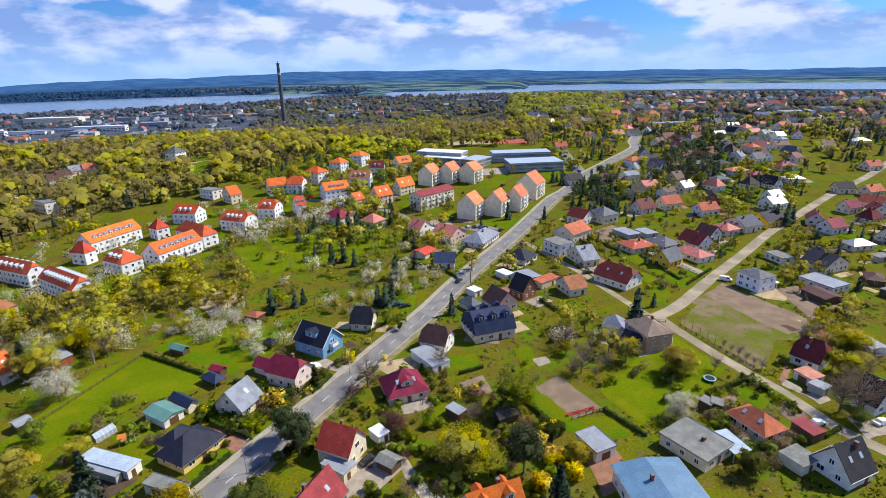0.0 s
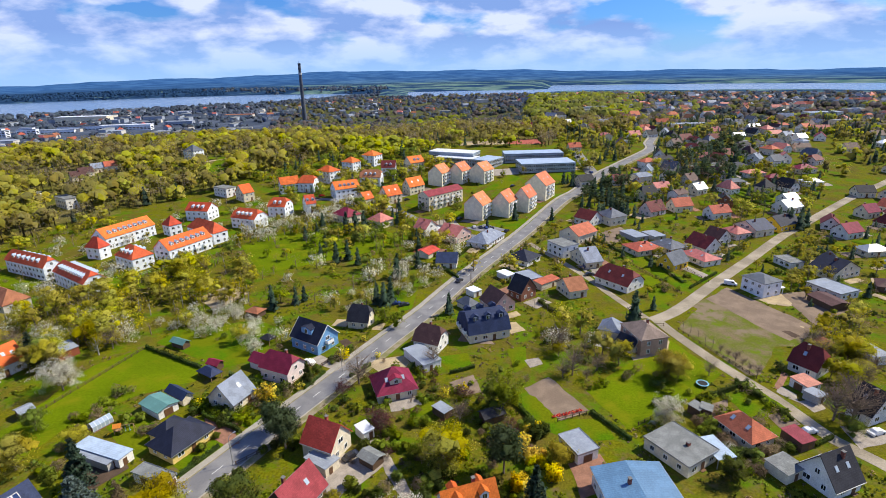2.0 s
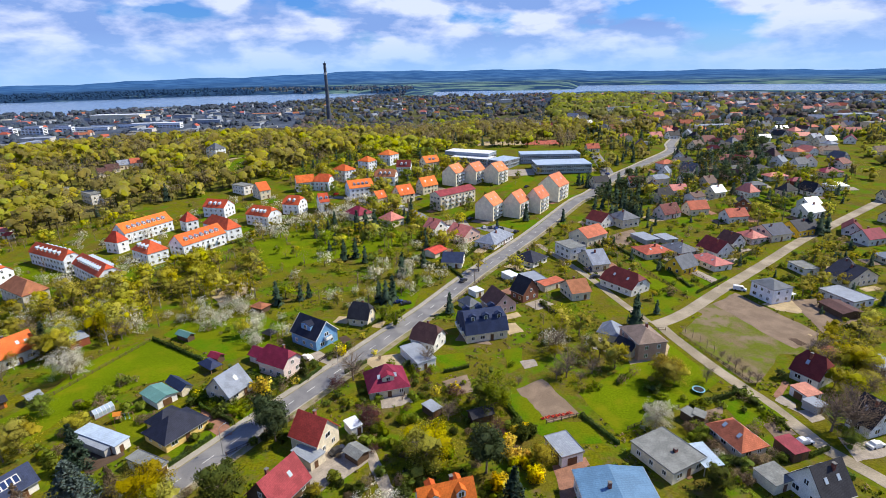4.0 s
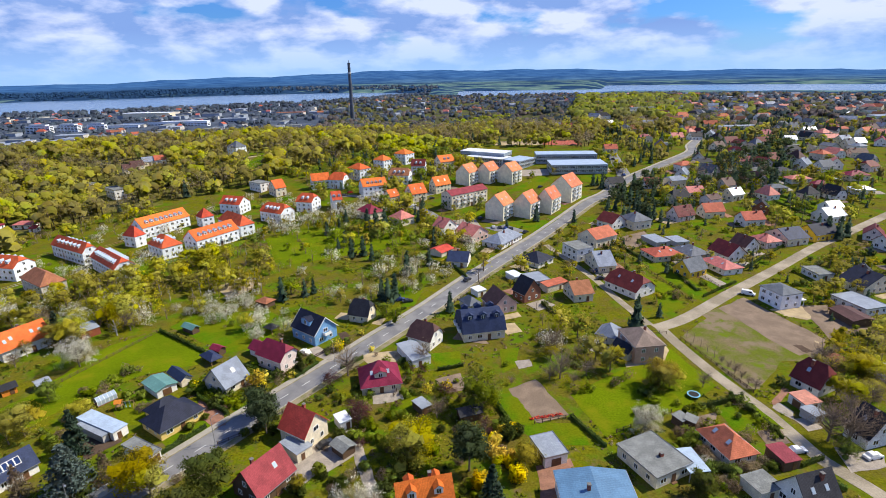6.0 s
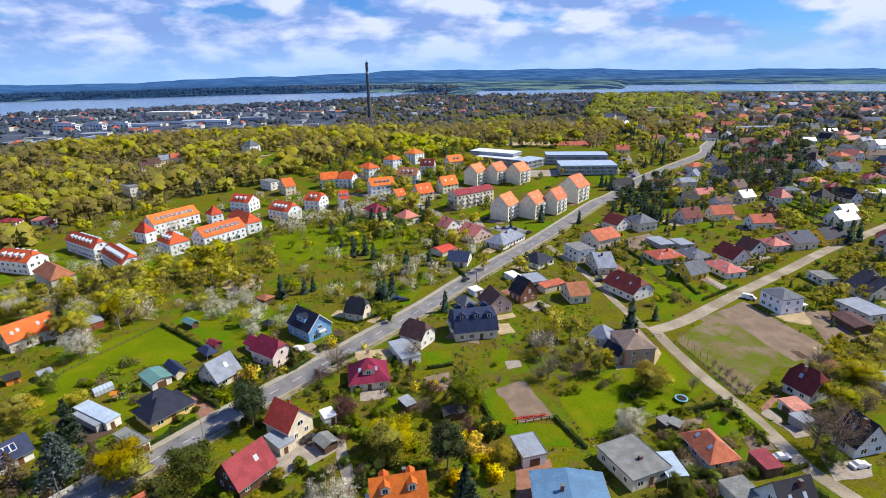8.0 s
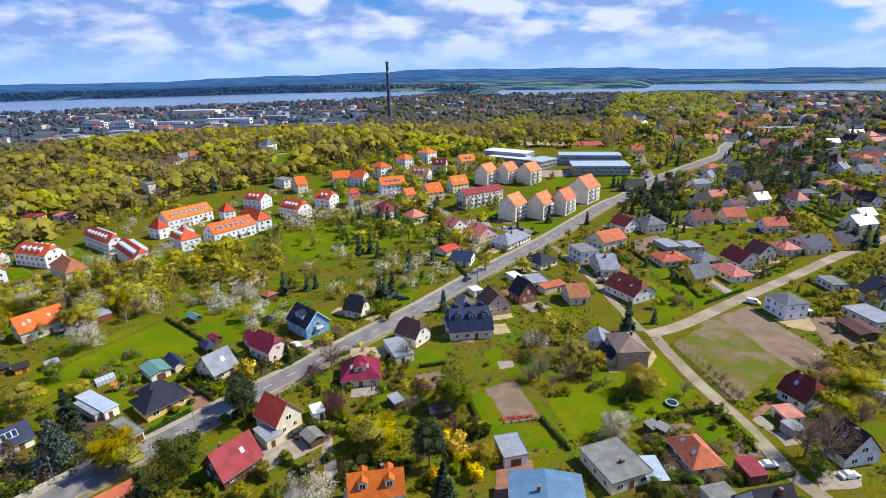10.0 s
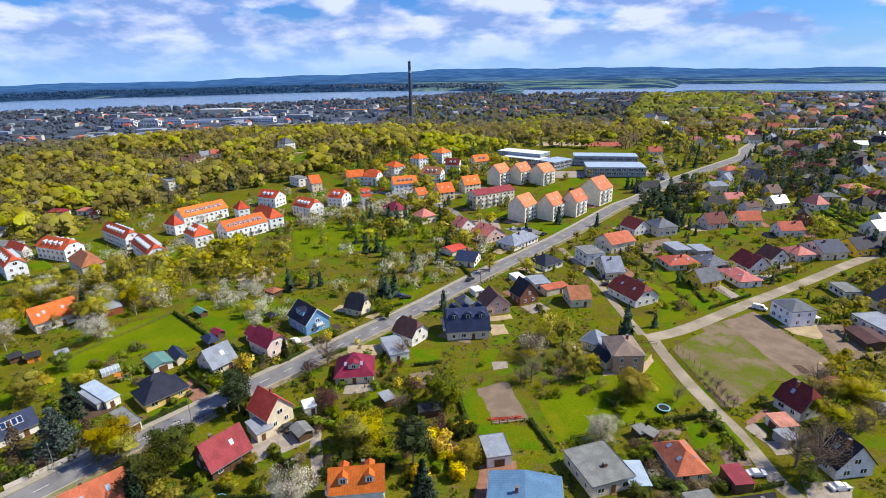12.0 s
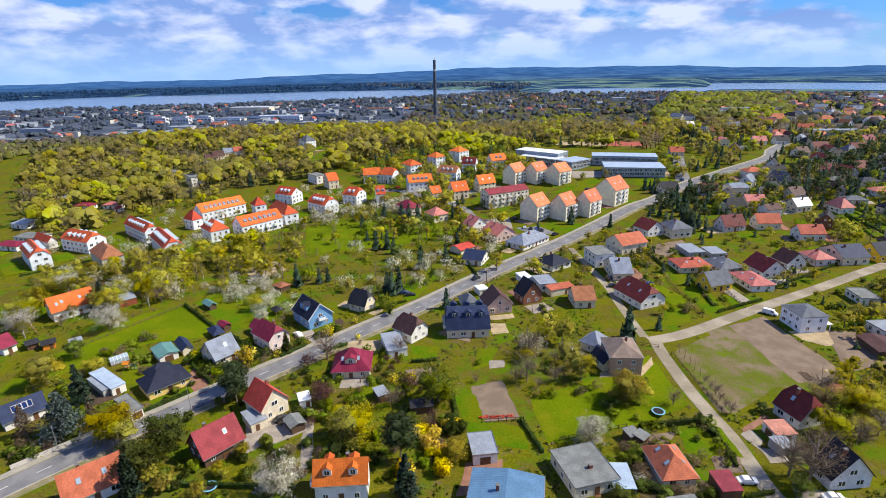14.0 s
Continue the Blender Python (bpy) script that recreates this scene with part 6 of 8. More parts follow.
house("shed", -123.5, 108.0, 63, 3.1, 3.9, 2.2, 2.8, "gable", "darkwood", "charcoal", "small dark garden shed", "nowin", "near")
house("shed", -110.2, 113.2, 61, 3.0, 3.7, 2.2, 2.8, "gable", "darkwood", "greymetal", "old weathered garden shed", "nowin", "near")
house("house", -130.2, 103.5, 84, 3.9, 7.4, 3.0, 6.0, "gable", "white", "crimson", "small white house with red roof", "", "near")
house("house", -85.8, 79.3, 68, 9.2, 5.4, 3.0, 6.2, "gable", "white", "navy", "low house with dark blue roof and solar panels", "solar", "near")
house("shed", -77.9, 97.8, 72, 3.7, 14.4, 2.7, 2.7, "flat", "white", "bluemetal", "long shed with pale blue sheet roof", "nowin", "near")
house("shed", -78.1, 95.8, 71, 3.0, 10.5, 2.4, 2.4, "flat", "post", "greymetal", "grey lean-to shed among gardens", "nowin", "near")
house("garage", -60.9, 89.8, 70, 3.0, 9.6, 2.8, 2.8, "flat", "white", "felt", "low white garage with worn felt roof", "garage", "near")
house("house", -43.5, 65.2, 59, 11.1, 6.2, 3.4, 8.0, "gable", "white", "terracotta", "white house with terracotta tiled roof beside the road", "sky,chim", "near")
house("house", 109.8, 115.8, 113, 5.6, 9.2, 3.5, 8.6, "gable", "white", "charcoal", "white gabled house with dark roof behind bare tree", "chim,sky", "near")
house("house", 107.6, 137.2, 124, 7.4, 8.1, 3.4, 8.4, "half", "white", "oxblood", "white house with oxblood half-hipped roof", "sky,chim", "near")
house("house", 85.0, 92.8, 23, 8.1, 8.3, 3.0, 8.4, "gable", "white", "charcoal", "white house with dark grey gable roof", "chim,sky", "near")
house("shed", 120.8, 150.3, 112, 4.2, 4.0, 2.3, 3.0, "gable", "darkwood", "rust", "small garden shed with rust-red roof", "nowin", "near")
house("shed", 69.4, 116.0, 60, 3.0, 2.6, 2.3, 2.6, "flat", "darkwood", "felt", "small wooden shed with felt roof", "nowin", "near")
house("house", 56.5, 159.8, 64, 7.3, 6.3, 3.2, 6.0, "hip", "cream", "greyblue", "house with pale grey roof", "", "near")
house("house", 64.4, 151.4, 105, 11.9, 9.1, 6.0, 8.6, "hip", "brickrose", "taupe", "two-storey house with brick band and brown hipped roof", "chim", "near")
house("annex", 59.4, 149.3, 128, 6.0, 3.9, 3.2, 5.0, "gable", "cream", "slate", "low extension with dark solar roof", "solar", "near")
house("shed", 67.2, 116.6, 37, 3.0, 3.0, 2.3, 2.5, "flat", "darkwood", "felt", "small garden shed with grey roof", "nowin", "near")
house("shed", -87.2, 150.5, 156, 5.7, 2.6, 2.2, 3.0, "gable", "darkwood", "teal", "small garden hut with green roof", "nowin", "near")
house("shed", -70.8, 174.1, 158, 5.5, 4.3, 2.3, 3.2, "hip", "darkwood", "rust", "garden hut with brown hipped roof", "nowin", "near")
house("gazebo", -58.5, 153.3, 155, 3.8, 3.0, 2.3, 3.2, "hip", "wood", "charcoal", "garden pavilion with dark roof", "open", "near")
house("shed", -69.2, 137.3, 158, 3.9, 2.6, 2.2, 3.0, "gable", "darkwood", "crimson", "tiny hut with red roof", "nowin", "near")
house("shed", -14.0, 96.8, 146, 4.4, 3.5, 2.4, 3.0, "gable", "darkwood", "felt", "dark garage shed with grey roof", "nowin", "near")
house("shed", -17.3, 106.5, 42, 3.0, 4.1, 2.6, 2.6, "flat", "white", "whitemetal", "small white garden shed", "nowin", "near")
house("shed", 1.6, 115.1, 46, 3.0, 4.5, 2.3, 2.3, "flat", "darkwood", "greymetal", "grey garden shed among gardens", "nowin", "near")
house("shed", 14.3, 113.0, 27, 5.5, 3.3, 2.5, 3.4, "gable", "darkwood", "charcoal", "dark garden house in the shade", "nowin", "near")
house("annex", -65.9, 105.5, 67, 7.1, 6.1, 2.9, 5.2, "hip", "yellow", "slate", "rear wing with dark slate hipped roof", "nowin", "near")
house("annex", -54.8, 138.3, 153, 6.0, 4.6, 2.8, 4.6, "gable", "pinkwhite", "crimson", "low annex with crimson roof", "nowin", "near")
house("house", 92.1, 373.0, 20, 11.0, 9.0, 4.0, 7.5, "gable", "cream", "charcoal", "cream house among gardens with dark grey roof", "", "far")
house("house", 116.5, 373.8, 10, 10.0, 8.0, 3.5, 7.0, "gable", "white", "oxblood", "white house among gardens with dark red roof", "", "far")
house("house", 124.2, 358.8, 70, 10.0, 9.0, 4.0, 8.0, "gable", "vivid", "charcoal", "yellow house among gardens with dark grey roof", "", "far")
house("house", 138.5, 353.4, 15, 11.0, 9.0, 4.0, 7.0, "gable", "white", "rosepink", "white house among gardens with pinkish red roof", "", "far")
house("house", 142.7, 394.7, 60, 9.0, 8.0, 4.0, 8.0, "gable", "white", "greyblue", "white house among gardens with blue-grey roof", "", "far")
house("house", 161.3, 348.5, 30, 10.0, 8.0, 4.0, 7.5, "gable", "cream", "whitemetal", "cream house among gardens with shiny white roof", "", "far")
house("house", 137.4, 315.0, 15, 12.0, 9.0, 4.0, 8.0, "gable", "cream", "terracotta", "cream house among gardens with terracotta roof", "", "far")
house("house", 168.0, 324.1, 70, 11.0, 9.0, 3.5, 7.5, "gable", "brownbrick", "charcoal", "brown brick house among gardens with dark grey roof", "", "far")
house("house", 153.7, 301.4, 15, 12.0, 9.0, 4.0, 7.5, "gable", "white", "terracotta", "white house among gardens with terracotta roof", "", "far")
house("house", 152.4, 378.5, 40, 9.0, 8.0, 4.0, 8.0, "gable", "white", "slate", "white house among gardens with dark slate roof", "", "far")
house("house", 105.3, 481.9, 10, 11.0, 8.0, 3.5, 7.0, "gable", "cream", "terracotta", "cream house among gardens with terracotta roof", "", "far")
house("house", 151.1, 497.3, 80, 11.0, 9.0, 4.0, 8.5, "gable", "vivid", "brown", "yellow house among gardens with brown roof", "", "far")
house("house", 181.8, 561.2, 15, 12.0, 9.0, 4.0, 8.0, "gable", "white", "rosepink", "white house among gardens with pinkish red roof", "", "far")
house("house", 212.5, 623.7, 15, 12.0, 9.0, 4.0, 8.0, "gable", "white", "terracotta", "white house among gardens with terracotta roof", "", "far")
house("house", 197.3, 490.3, 30, 10.0, 9.0, 4.0, 8.0, "gable", "cream", "brown", "cream house among gardens with brown roof", "", "far")
house("house", 223.2, 589.0, 60, 10.0, 8.0, 4.0, 8.0, "gable", "white", "greyblue", "white house among gardens with blue-grey roof", "", "far")
house("house", 246.6, 613.4, 50, 10.0, 9.0, 4.0, 8.0, "gable", "white", "terracotta", "white house among gardens with terracotta roof", "", "far")
house("house", 166.5, 439.5, 70, 9.0, 8.0, 4.0, 8.0, "gable", "white", "charcoal", "white house among gardens with dark grey roof", "", "far")
house("house", 197.1, 453.3, 70, 9.0, 8.0, 4.0, 8.0, "gable", "white", "navy", "white house among gardens with dark blue roof", "", "far")
house("house", 199.3, 435.8, 10, 10.0, 8.0, 3.0, 6.0, "gable", "white", "crimson", "white house among gardens with crimson roof", "", "far")
house("house", 274.6, 585.9, 30, 12.0, 9.0, 4.0, 8.0, "gable", "white", "crimson", "white house among gardens with crimson roof", "", "far")
house("house", 277.9, 539.9, 0, 10.0, 8.0, 4.0, 7.0, "gable", "white", "whitemetal", "white house among gardens with shiny white roof", "", "far")
house("house", 323.0, 601.0, 10, 13.0, 9.0, 4.0, 8.0, "gable", "white", "whitemetal", "white house among gardens with shiny white roof", "", "far")
house("house", 321.2, 555.7, 10, 13.0, 9.0, 3.0, 6.0, "gable", "white", "rosepink", "white house among gardens with pinkish red roof", "", "far")
house("house", 321.7, 516.4, 15, 14.0, 9.0, 3.5, 7.0, "gable", "white", "whitemetal", "white house among gardens with shiny white roof", "", "far")
house("house", 213.3, 406.5, 20, 13.0, 9.0, 3.0, 5.0, "hip", "cream", "slate", "cream house among gardens with dark slate roof", "", "far")
house("house", 196.5, 406.4, 0, 9.0, 7.0, 3.0, 5.0, "hip", "white", "felt", "white house among gardens with flat grey roof", "", "far")
house("house", 215.5, 385.8, 10, 14.0, 9.0, 3.0, 5.0, "hip", "white", "rosepink", "white house among gardens with pinkish red roof", "", "far")
house("house", 235.0, 422.6, 45, 10.0, 9.0, 4.0, 8.0, "gable", "white", "greyblue", "white house among gardens with blue-grey roof", "", "far")
house("house", 245.8, 415.1, 20, 10.0, 9.0, 4.0, 8.0, "gable", "white", "greyhip", "white house among gardens with grey roof", "", "far")
house("house", 258.0, 423.7, 70, 10.0, 9.0, 4.0, 8.0, "gable", "white", "rosepink", "white house among gardens with pinkish red roof", "", "far")
house("house", 255.7, 394.0, 10, 14.0, 10.0, 3.5, 6.0, "hip", "cream", "crimson", "cream house among gardens with crimson roof", "", "far")
house("house", 223.7, 373.5, 0, 9.0, 6.0, 3.0, 5.0, "hip", "darkred", "crimson", "dark red house among gardens with crimson roof", "", "far")
house("house", 242.9, 362.6, 0, 12.0, 8.0, 3.0, 5.0, "hip", "white", "whitemetal", "white house among gardens with shiny white roof", "", "far")
house("house", 193.9, 366.7, 10, 12.0, 8.0, 2.8, 4.5, "hip", "cream", "greyhip", "cream house among gardens with grey roof", "", "far")
house("house", 293.5, 463.1, 0, 12.0, 9.0, 4.0, 7.0, "gable", "cream", "brown", "cream house among gardens with brown roof", "", "far")
house("house", 135.5, 691.1, 20, 11.0, 9.0, 4.0, 8.0, "gable", "white", "whitemetal", "white house among gardens with shiny white roof", "", "far")
house("house", 182.8, 693.3, 10, 12.0, 9.0, 4.0, 8.0, "gable", "white", "greyblue", "white house among gardens with blue-grey roof", "", "far")
house("house", 70.7, 696.6, 5, 14.0, 9.0, 3.0, 6.0, "gable", "white", "greyblue", "white house among gardens with blue-grey roof", "", "far")
house("house", 81.4, 652.7, 0, 12.0, 9.0, 4.0, 8.0, "gable", "white", "crimson", "white house among gardens with crimson roof", "", "far")
house("house", 388.8, 1080.8, 20, 14.0, 10.0, 4.0, 8.0, "gable", "white", "terracotta", "white house among gardens with terracotta roof", "", "far")
house("house", 345.6, 1102.3, 0, 12.0, 9.0, 4.0, 8.0, "gable", "white", "rosepink", "white house among gardens with pinkish red roof", "", "far")
house("house", 391.4, 955.0, 0, 12.0, 9.0, 4.0, 8.0, "gable", "white", "greyblue", "white house among gardens with blue-grey roof", "", "far")
house("house", 483.3, 945.4, 0, 12.0, 9.0, 4.0, 8.0, "gable", "white", "crimson", "white house among gardens with crimson roof", "", "far")
house("house", 551.6, 930.9, 30, 12.0, 9.0, 4.0, 8.0, "gable", "white", "slate", "white house among gardens with dark slate roof", "", "far")
house("house", 489.7, 842.8, 0, 14.0, 9.0, 3.0, 5.0, "hip", "white", "whitemetal", "white house among gardens with shiny white roof", "", "far")
house("house", 638.6, 1162.1, 40, 14.0, 9.0, 4.0, 8.0, "gable", "white", "terracotta", "white house among gardens with terracotta roof", "", "far")
house("house", 542.8, 1171.0, 40, 14.0, 9.0, 4.0, 8.0, "gable", "white", "rust", "white house among gardens with rust-red roof", "", "far")
house("house", 388.9, 613.3, 40, 14.0, 9.0, 4.0, 8.0, "gable", "white", "brown", "white house among gardens with brown roof", "", "far")
house("house", -304.6, 414.8, 50, 10.0, 8.0, 4.0, 7.5, "gable", "cream", "brown", "cream house among gardens with brown roof", "", "far")
house("house", -303.1, 428.2, 50, 10.0, 8.0, 4.0, 7.5, "gable", "cream", "greyblue", "cream house among gardens with blue-grey roof", "", "far")
house("house", -295.8, 434.2, 40, 9.0, 8.0, 4.0, 7.5, "gable", "white", "terracotta", "white house among gardens with terracotta roof", "", "far")
house("house", -303.6, 403.8, 50, 10.0, 8.0, 4.0, 7.5, "gable", "cream", "brown", "cream house among gardens with brown roof", "", "far")
house("shed", -305.5, 358.8, 0, 8.0, 6.0, 3.0, 4.0, "flat", "cream", "felt", "small cream shed with flat grey roof", "", "far")
house("house", -269.0, 266.7, 10, 12.0, 7.0, 3.0, 4.5, "hip", "white", "rosepink", "white house among gardens with pinkish red roof", "", "far")
house("house", -287.2, 260.2, 10, 12.0, 7.0, 3.0, 4.5, "hip", "white", "crimson", "white house among gardens with crimson roof", "", "far")
house("shed", -256.4, 259.3, 10, 4.0, 4.0, 2.5, 3.5, "flat", "white", "brick", "small white shed with brick-red roof", "", "far")
house("house", 202.4, 571.2, 20, 12.0, 9.0, 4.0, 8.0, "gable", "white", "charcoal", "white house among gardens with dark grey roof", "", "far")
house("house", -248.8, 197.1, 5, 16.0, 9.0, 3.0, 4.5, "hip", "white", "felt", "white house among gardens with flat grey roof", "", "far")
house("house", -243.9, 183.1, 5, 14.0, 8.0, 3.0, 4.5, "hip", "white", "crimson", "white house among gardens with crimson roof", "", "far")
house("house", -320.9, 277.1, 5, 14.0, 8.0, 3.0, 4.0, "flat", "vivid", "felt", "yellow house among gardens with flat grey roof", "", "far")
house("house", -281.5, 215.2, 0, 12.0, 8.0, 3.0, 4.0, "flat", "white", "greymetal", "white house among gardens with grey metal roof", "", "far")
house("house", 203.5, 265.7, 20, 11.0, 9.0, 3.8, 7.5, "gable", "white", "crimson", "white house among gardens with crimson roof", "", "far")
house("house", 204.6, 280.9, 60, 10.0, 8.0, 3.5, 7.0, "gable", "white", "oxblood", "white house among gardens with dark red roof", "", "far")
house("house", 236.8, 299.6, 20, 10.0, 8.0, 3.8, 7.5, "gable", "cream", "crimson", "cream house among gardens with crimson roof", "", "far")
house("house", 273.7, 331.1, 15, 12.0, 9.0, 3.5, 7.0, "gable", "cream", "terracotta", "cream house among gardens with terracotta roof", "", "far")
house("house", 248.5, 293.3, 70, 11.0, 9.0, 3.5, 7.0, "gable", "white", "oxblood", "white house among gardens with dark red roof", "", "far")
house("house", 260.4, 338.0, 0, 11.0, 8.0, 3.5, 7.0, "gable", "cream", "charcoal", "cream house among gardens with dark grey roof", "", "far")
house("house", 206.4, 324.4, 20, 9.0, 9.0, 4.0, 7.0, "gable", "white", "whitemetal", "white house among gardens with shiny white roof", "", "far")
house("house", 319.0, 391.7, 10, 12.0, 9.0, 3.5, 7.0, "gable", "cream", "terracotta", "cream house among gardens with terracotta roof", "", "far")
house("house", 164.6, 217.0, 70, 11.0, 9.0, 3.8, 7.8, "gable", "white", "charcoal", "white house among gardens with dark grey roof", "", "far")
house("house", 196.6, 238.4, 10, 12.0, 8.0, 3.0, 5.0, "hip", "cream", "greymetal", "cream house among gardens with grey metal roof", "", "far")
house("house", 172.8, 197.0, 60, 9.0, 6.0, 2.6, 4.0, "hip", "darkwood", "brown", "dark wooden house among gardens with brown roof", "", "far")
house("house", 329.4, 457.5, 10, 12.0, 9.0, 4.0, 8.0, "gable", "cream", "brown", "cream house among gardens with brown roof", "", "far")
house("house", 373.8, 478.3, 10, 14.0, 10.0, 3.5, 6.0, "hip", "white", "whitemetal", "white house among gardens with shiny white roof", "", "far")
house("house", 341.3, 515.3, 60, 12.0, 9.0, 4.0, 8.0, "gable", "white", "crimson", "white house among gardens with crimson roof", "", "far")


def suburb(poly, count, seed, turn):
    """More small houses of the same kind between those placed singly, on plots that run with the streets."""
    rnd = random.Random(seed)
    xs, ys = [p[0] for p in poly], [p[1] for p in poly]
    made = tries = 0
    looks = (("charcoal", "dark grey"), ("rosepink", "pinkish red"), ("terracotta", "terracotta"), ("greyblue", "blue-grey"), ("brown", "brown"), ("oxblood", "dark red"), ("greyhip", "grey"), ("charcoal", "dark grey"), ("oxblood", "dark red"))
    while made < count and tries < count * 40:
        tries += 1
        x, y = rnd.uniform(min(xs), max(xs)), rnd.uniform(min(ys), max(ys))
        if not inside(x, y, poly) or not free(x, y, 8.5):
            continue
        made += 1
        roof, word = rnd.choice(looks)
        wall, wword = rnd.choice((("white", "white"), ("cream", "cream"), ("white", "white"), ("greywhite", "grey"), ("pinkwhite", "pale pink")))
        if rnd.random() < 0.3:
            house("shed", x, y, turn + rnd.choice((0, 90)) + rnd.uniform(-6, 6), rnd.uniform(5, 9), rnd.uniform(3.5, 5), 2.6, 2.8, "flat", rnd.choice(("darkwood", "post", "white")), rnd.choice(("felt", "greymetal", "felt")), "low garden shed with flat grey roof", "nowin", "far")
        else:
            house("house", x, y, turn + rnd.choice((0, 90)) + rnd.uniform(-6, 6), rnd.uniform(9, 13), rnd.uniform(8, 10), rnd.choice((3.2, 3.8, 5.2)), rnd.uniform(7.2, 8.6), rnd.choice(("gable", "gable", "hip", "half")), wall, roof, wword + " house among gardens with " + word + " roof", "", "far")


suburb([(130, 422), (210, 511), (330, 509), (260, 381), (217, 306), (188, 344), (147, 316), (110, 303)], 34, 21, 25)
suburb([(106, 504), (232, 693), (468, 755), (352, 509), (205, 511), (134, 431)], 30, 22, 20)
suburb([(153, 218), (200, 256), (298, 349), (259, 272), (168, 166), (155, 186)], 14, 23, 22)
# ---- trees and bushes that stand singly ----
tree("spruce", 1.5, 175.0, 9)
tree("spruce", 66.7, 168.3, 13)
tree("spruce", 76.7, 178.2, 6)
tree("pine", -35.5, 101.3, 10)
tree("bluespruce", -68.7, 77.5, 13.5, 1.15)
tree("spruce", -77.4, 89.0, 13)
tree("brownspruce", -63.3, 81.4, 9)
tree("brownspruce", -77.8, 74.2, 10)
tree("deep", -38.6, 80.2, 10)
tree("spring", -49.8, 77.6, 8)
tree("olive", 2.6, 95.9, 9.0, 1.2)
tree("pine", 16.1, 94.1, 11)
tree("fresh", 17.5, 117.6, 11)
tree("cypress", -38.0, 129.1, 8)
tree("spruce", -53.5, 230.4, 11)
tree("spruce", -48.7, 233.5, 11)
tree("spruce", -42.7, 227.6, 9)
tree("spruce", -22.3, 211.2, 12)
tree("spruce", -23.3, 180.7, 11)
tree("spruce", -21.3, 183.6, 12)
tree("spruce", -26.6, 183.0, 10)
tree("spruce", -65.7, 178.3, 11)
tree("spruce", -58.5, 183.7, 8)
tree("spruce", -56.1, 186.8, 7)
tree("spruce", -59.0, 278.0, 13)
tree("spruce", -53.3, 275.3, 14)
tree("spruce", -49.2, 278.9, 13)
tree("spruce", -31.9, 302.0, 11)
tree("spruce", -18.2, 261.4, 8)
tree("spruce", -14.2, 222.9, 9)
tree("blossom", -108.5, 124.8, 9)
tree("spruce", -128.9, 139.3, 12)
tree("fresh", -127.5, 140.7, 8)
tree("blossom", 57.6, 112.1, 6.5)
tree("blossom", -4.7, 76.5, 8)
tree("bare", 103.3, 112.4, 13)
tree("bare", 99.8, 113.9, 11)
tree("bare", -23.1, 128.9, 10)
tree("bare", -2.2, 138.8, 7)
tree("gold", 22.7, 98.2, 3.6)
tree("gold", 21.3, 103.2, 3.4)
tree("gold", 26.9, 92.5, 3.8)
tree("gold", 19.1, 89.4, 4)
tree("gold", 1.9, 122.6, 3)
tree("gold", 7.2, 124.7, 3)
tree("gold", -65.3, 117.8, 2.2)
tree("gold", -26.4, 154.4, 2)
tree("gold", -20.0, 143.5, 2)
tree("bare", 6.1, 112.1, 6)
tree("olive", 28.6, 97.2, 5)
tree("olive", -67.9, 153.4, 6)
tree("plum", -13.2, 108.5, 5)
tree("plum", -26.5, 123.0, 4.5)
tree("darkbush", 26.9, 107.8, 3)
tree("darkbush", 24.6, 106.4, 3.4)
tree("darkbush", 23.6, 109.9, 3.2)
tree("darkbush", 86.1, 123.8, 2.5)
tree("darkbush", 99.4, 137.1, 3)
tree("darkbush", 88.6, 115.6, 2.4)
tree("fresh", 100.6, 108.3, 5)
tree("olive", 65.7, 132.6, 8)
tree("bare", 38.8, 134.1, 9)
tree("bare", 37.1, 148.0, 9)
tree("spring", 53.7, 139.7, 8)
tree("spring", 50.3, 145.7, 8)
tree("spring", 46.3, 159.6, 9)
tree("olive", 40.9, 162.9, 8)
tree("bush", -13.6, 137.3, 2.5)
tree("fresh", -16.8, 164.3, 6)
tree("fresh", -21.1, 168.4, 6)
tree("olive", 27.4, 220.4, 7)
tree("spring", 11.1, 218.5, 9)
tree("bare", 9.9, 205.0, 8)
tree("spruce", 58.0, 298.5, 8)
tree("spruce", 36.5, 298.8, 11)
tree("spruce", 19.8, 285.1, 6)
tree("spruce", 21.8, 83.8, 12)
tree("deep", -37.2, 71.0, 10)
tree("spruce", -34.8, 66.5, 12)
tree("olive", -54.5, 79.6, 9)
tree("pine", -39.8, 106.8, 9)
tree("spring", -97.4, 89.9, 7)
tree("olive", -95.9, 92.9, 8)
tree("bare", -128.7, 122.2, 6)
tree("fresh", -102.4, 107.1, 6)
tree("olive", -87.0, 101.3, 5)
tree("spruce", 58.0, 100.0, 4)
tree("deep", 64.8, 92.5, 6)
tree("spruce", 183.5, 281.2, 12)
tree("spruce", 186.7, 277.2, 13)
tree("spruce", 193.0, 282.0, 11)
tree("bare", 143.1, 251.9, 7)
tree("bare", 138.0, 251.3, 6)
tree("olive", 149.2, 221.2, 3)
tree("bare", 78.0, 134.2, 5)
tree("olive", 68.8, 133.0, 6)
tree("plum", -13.5, 107.6, 5)
tree("bush", -5.8, 135.0, 2.5)
tree("bare", 82.2, 164.2, 2.9)
tree("bare", 83.3, 160.5, 3.4)
tree("bare", 84.5, 157.4, 3.1)
tree("bare", 85.4, 154.0, 3.4)
tree("bare", 86.5, 151.1, 3.5)
tree("bare", 87.4, 147.9, 2.7)
tree("bare", 88.3, 144.9, 2.6)
tree("bare", 89.3, 142.3, 3.8)
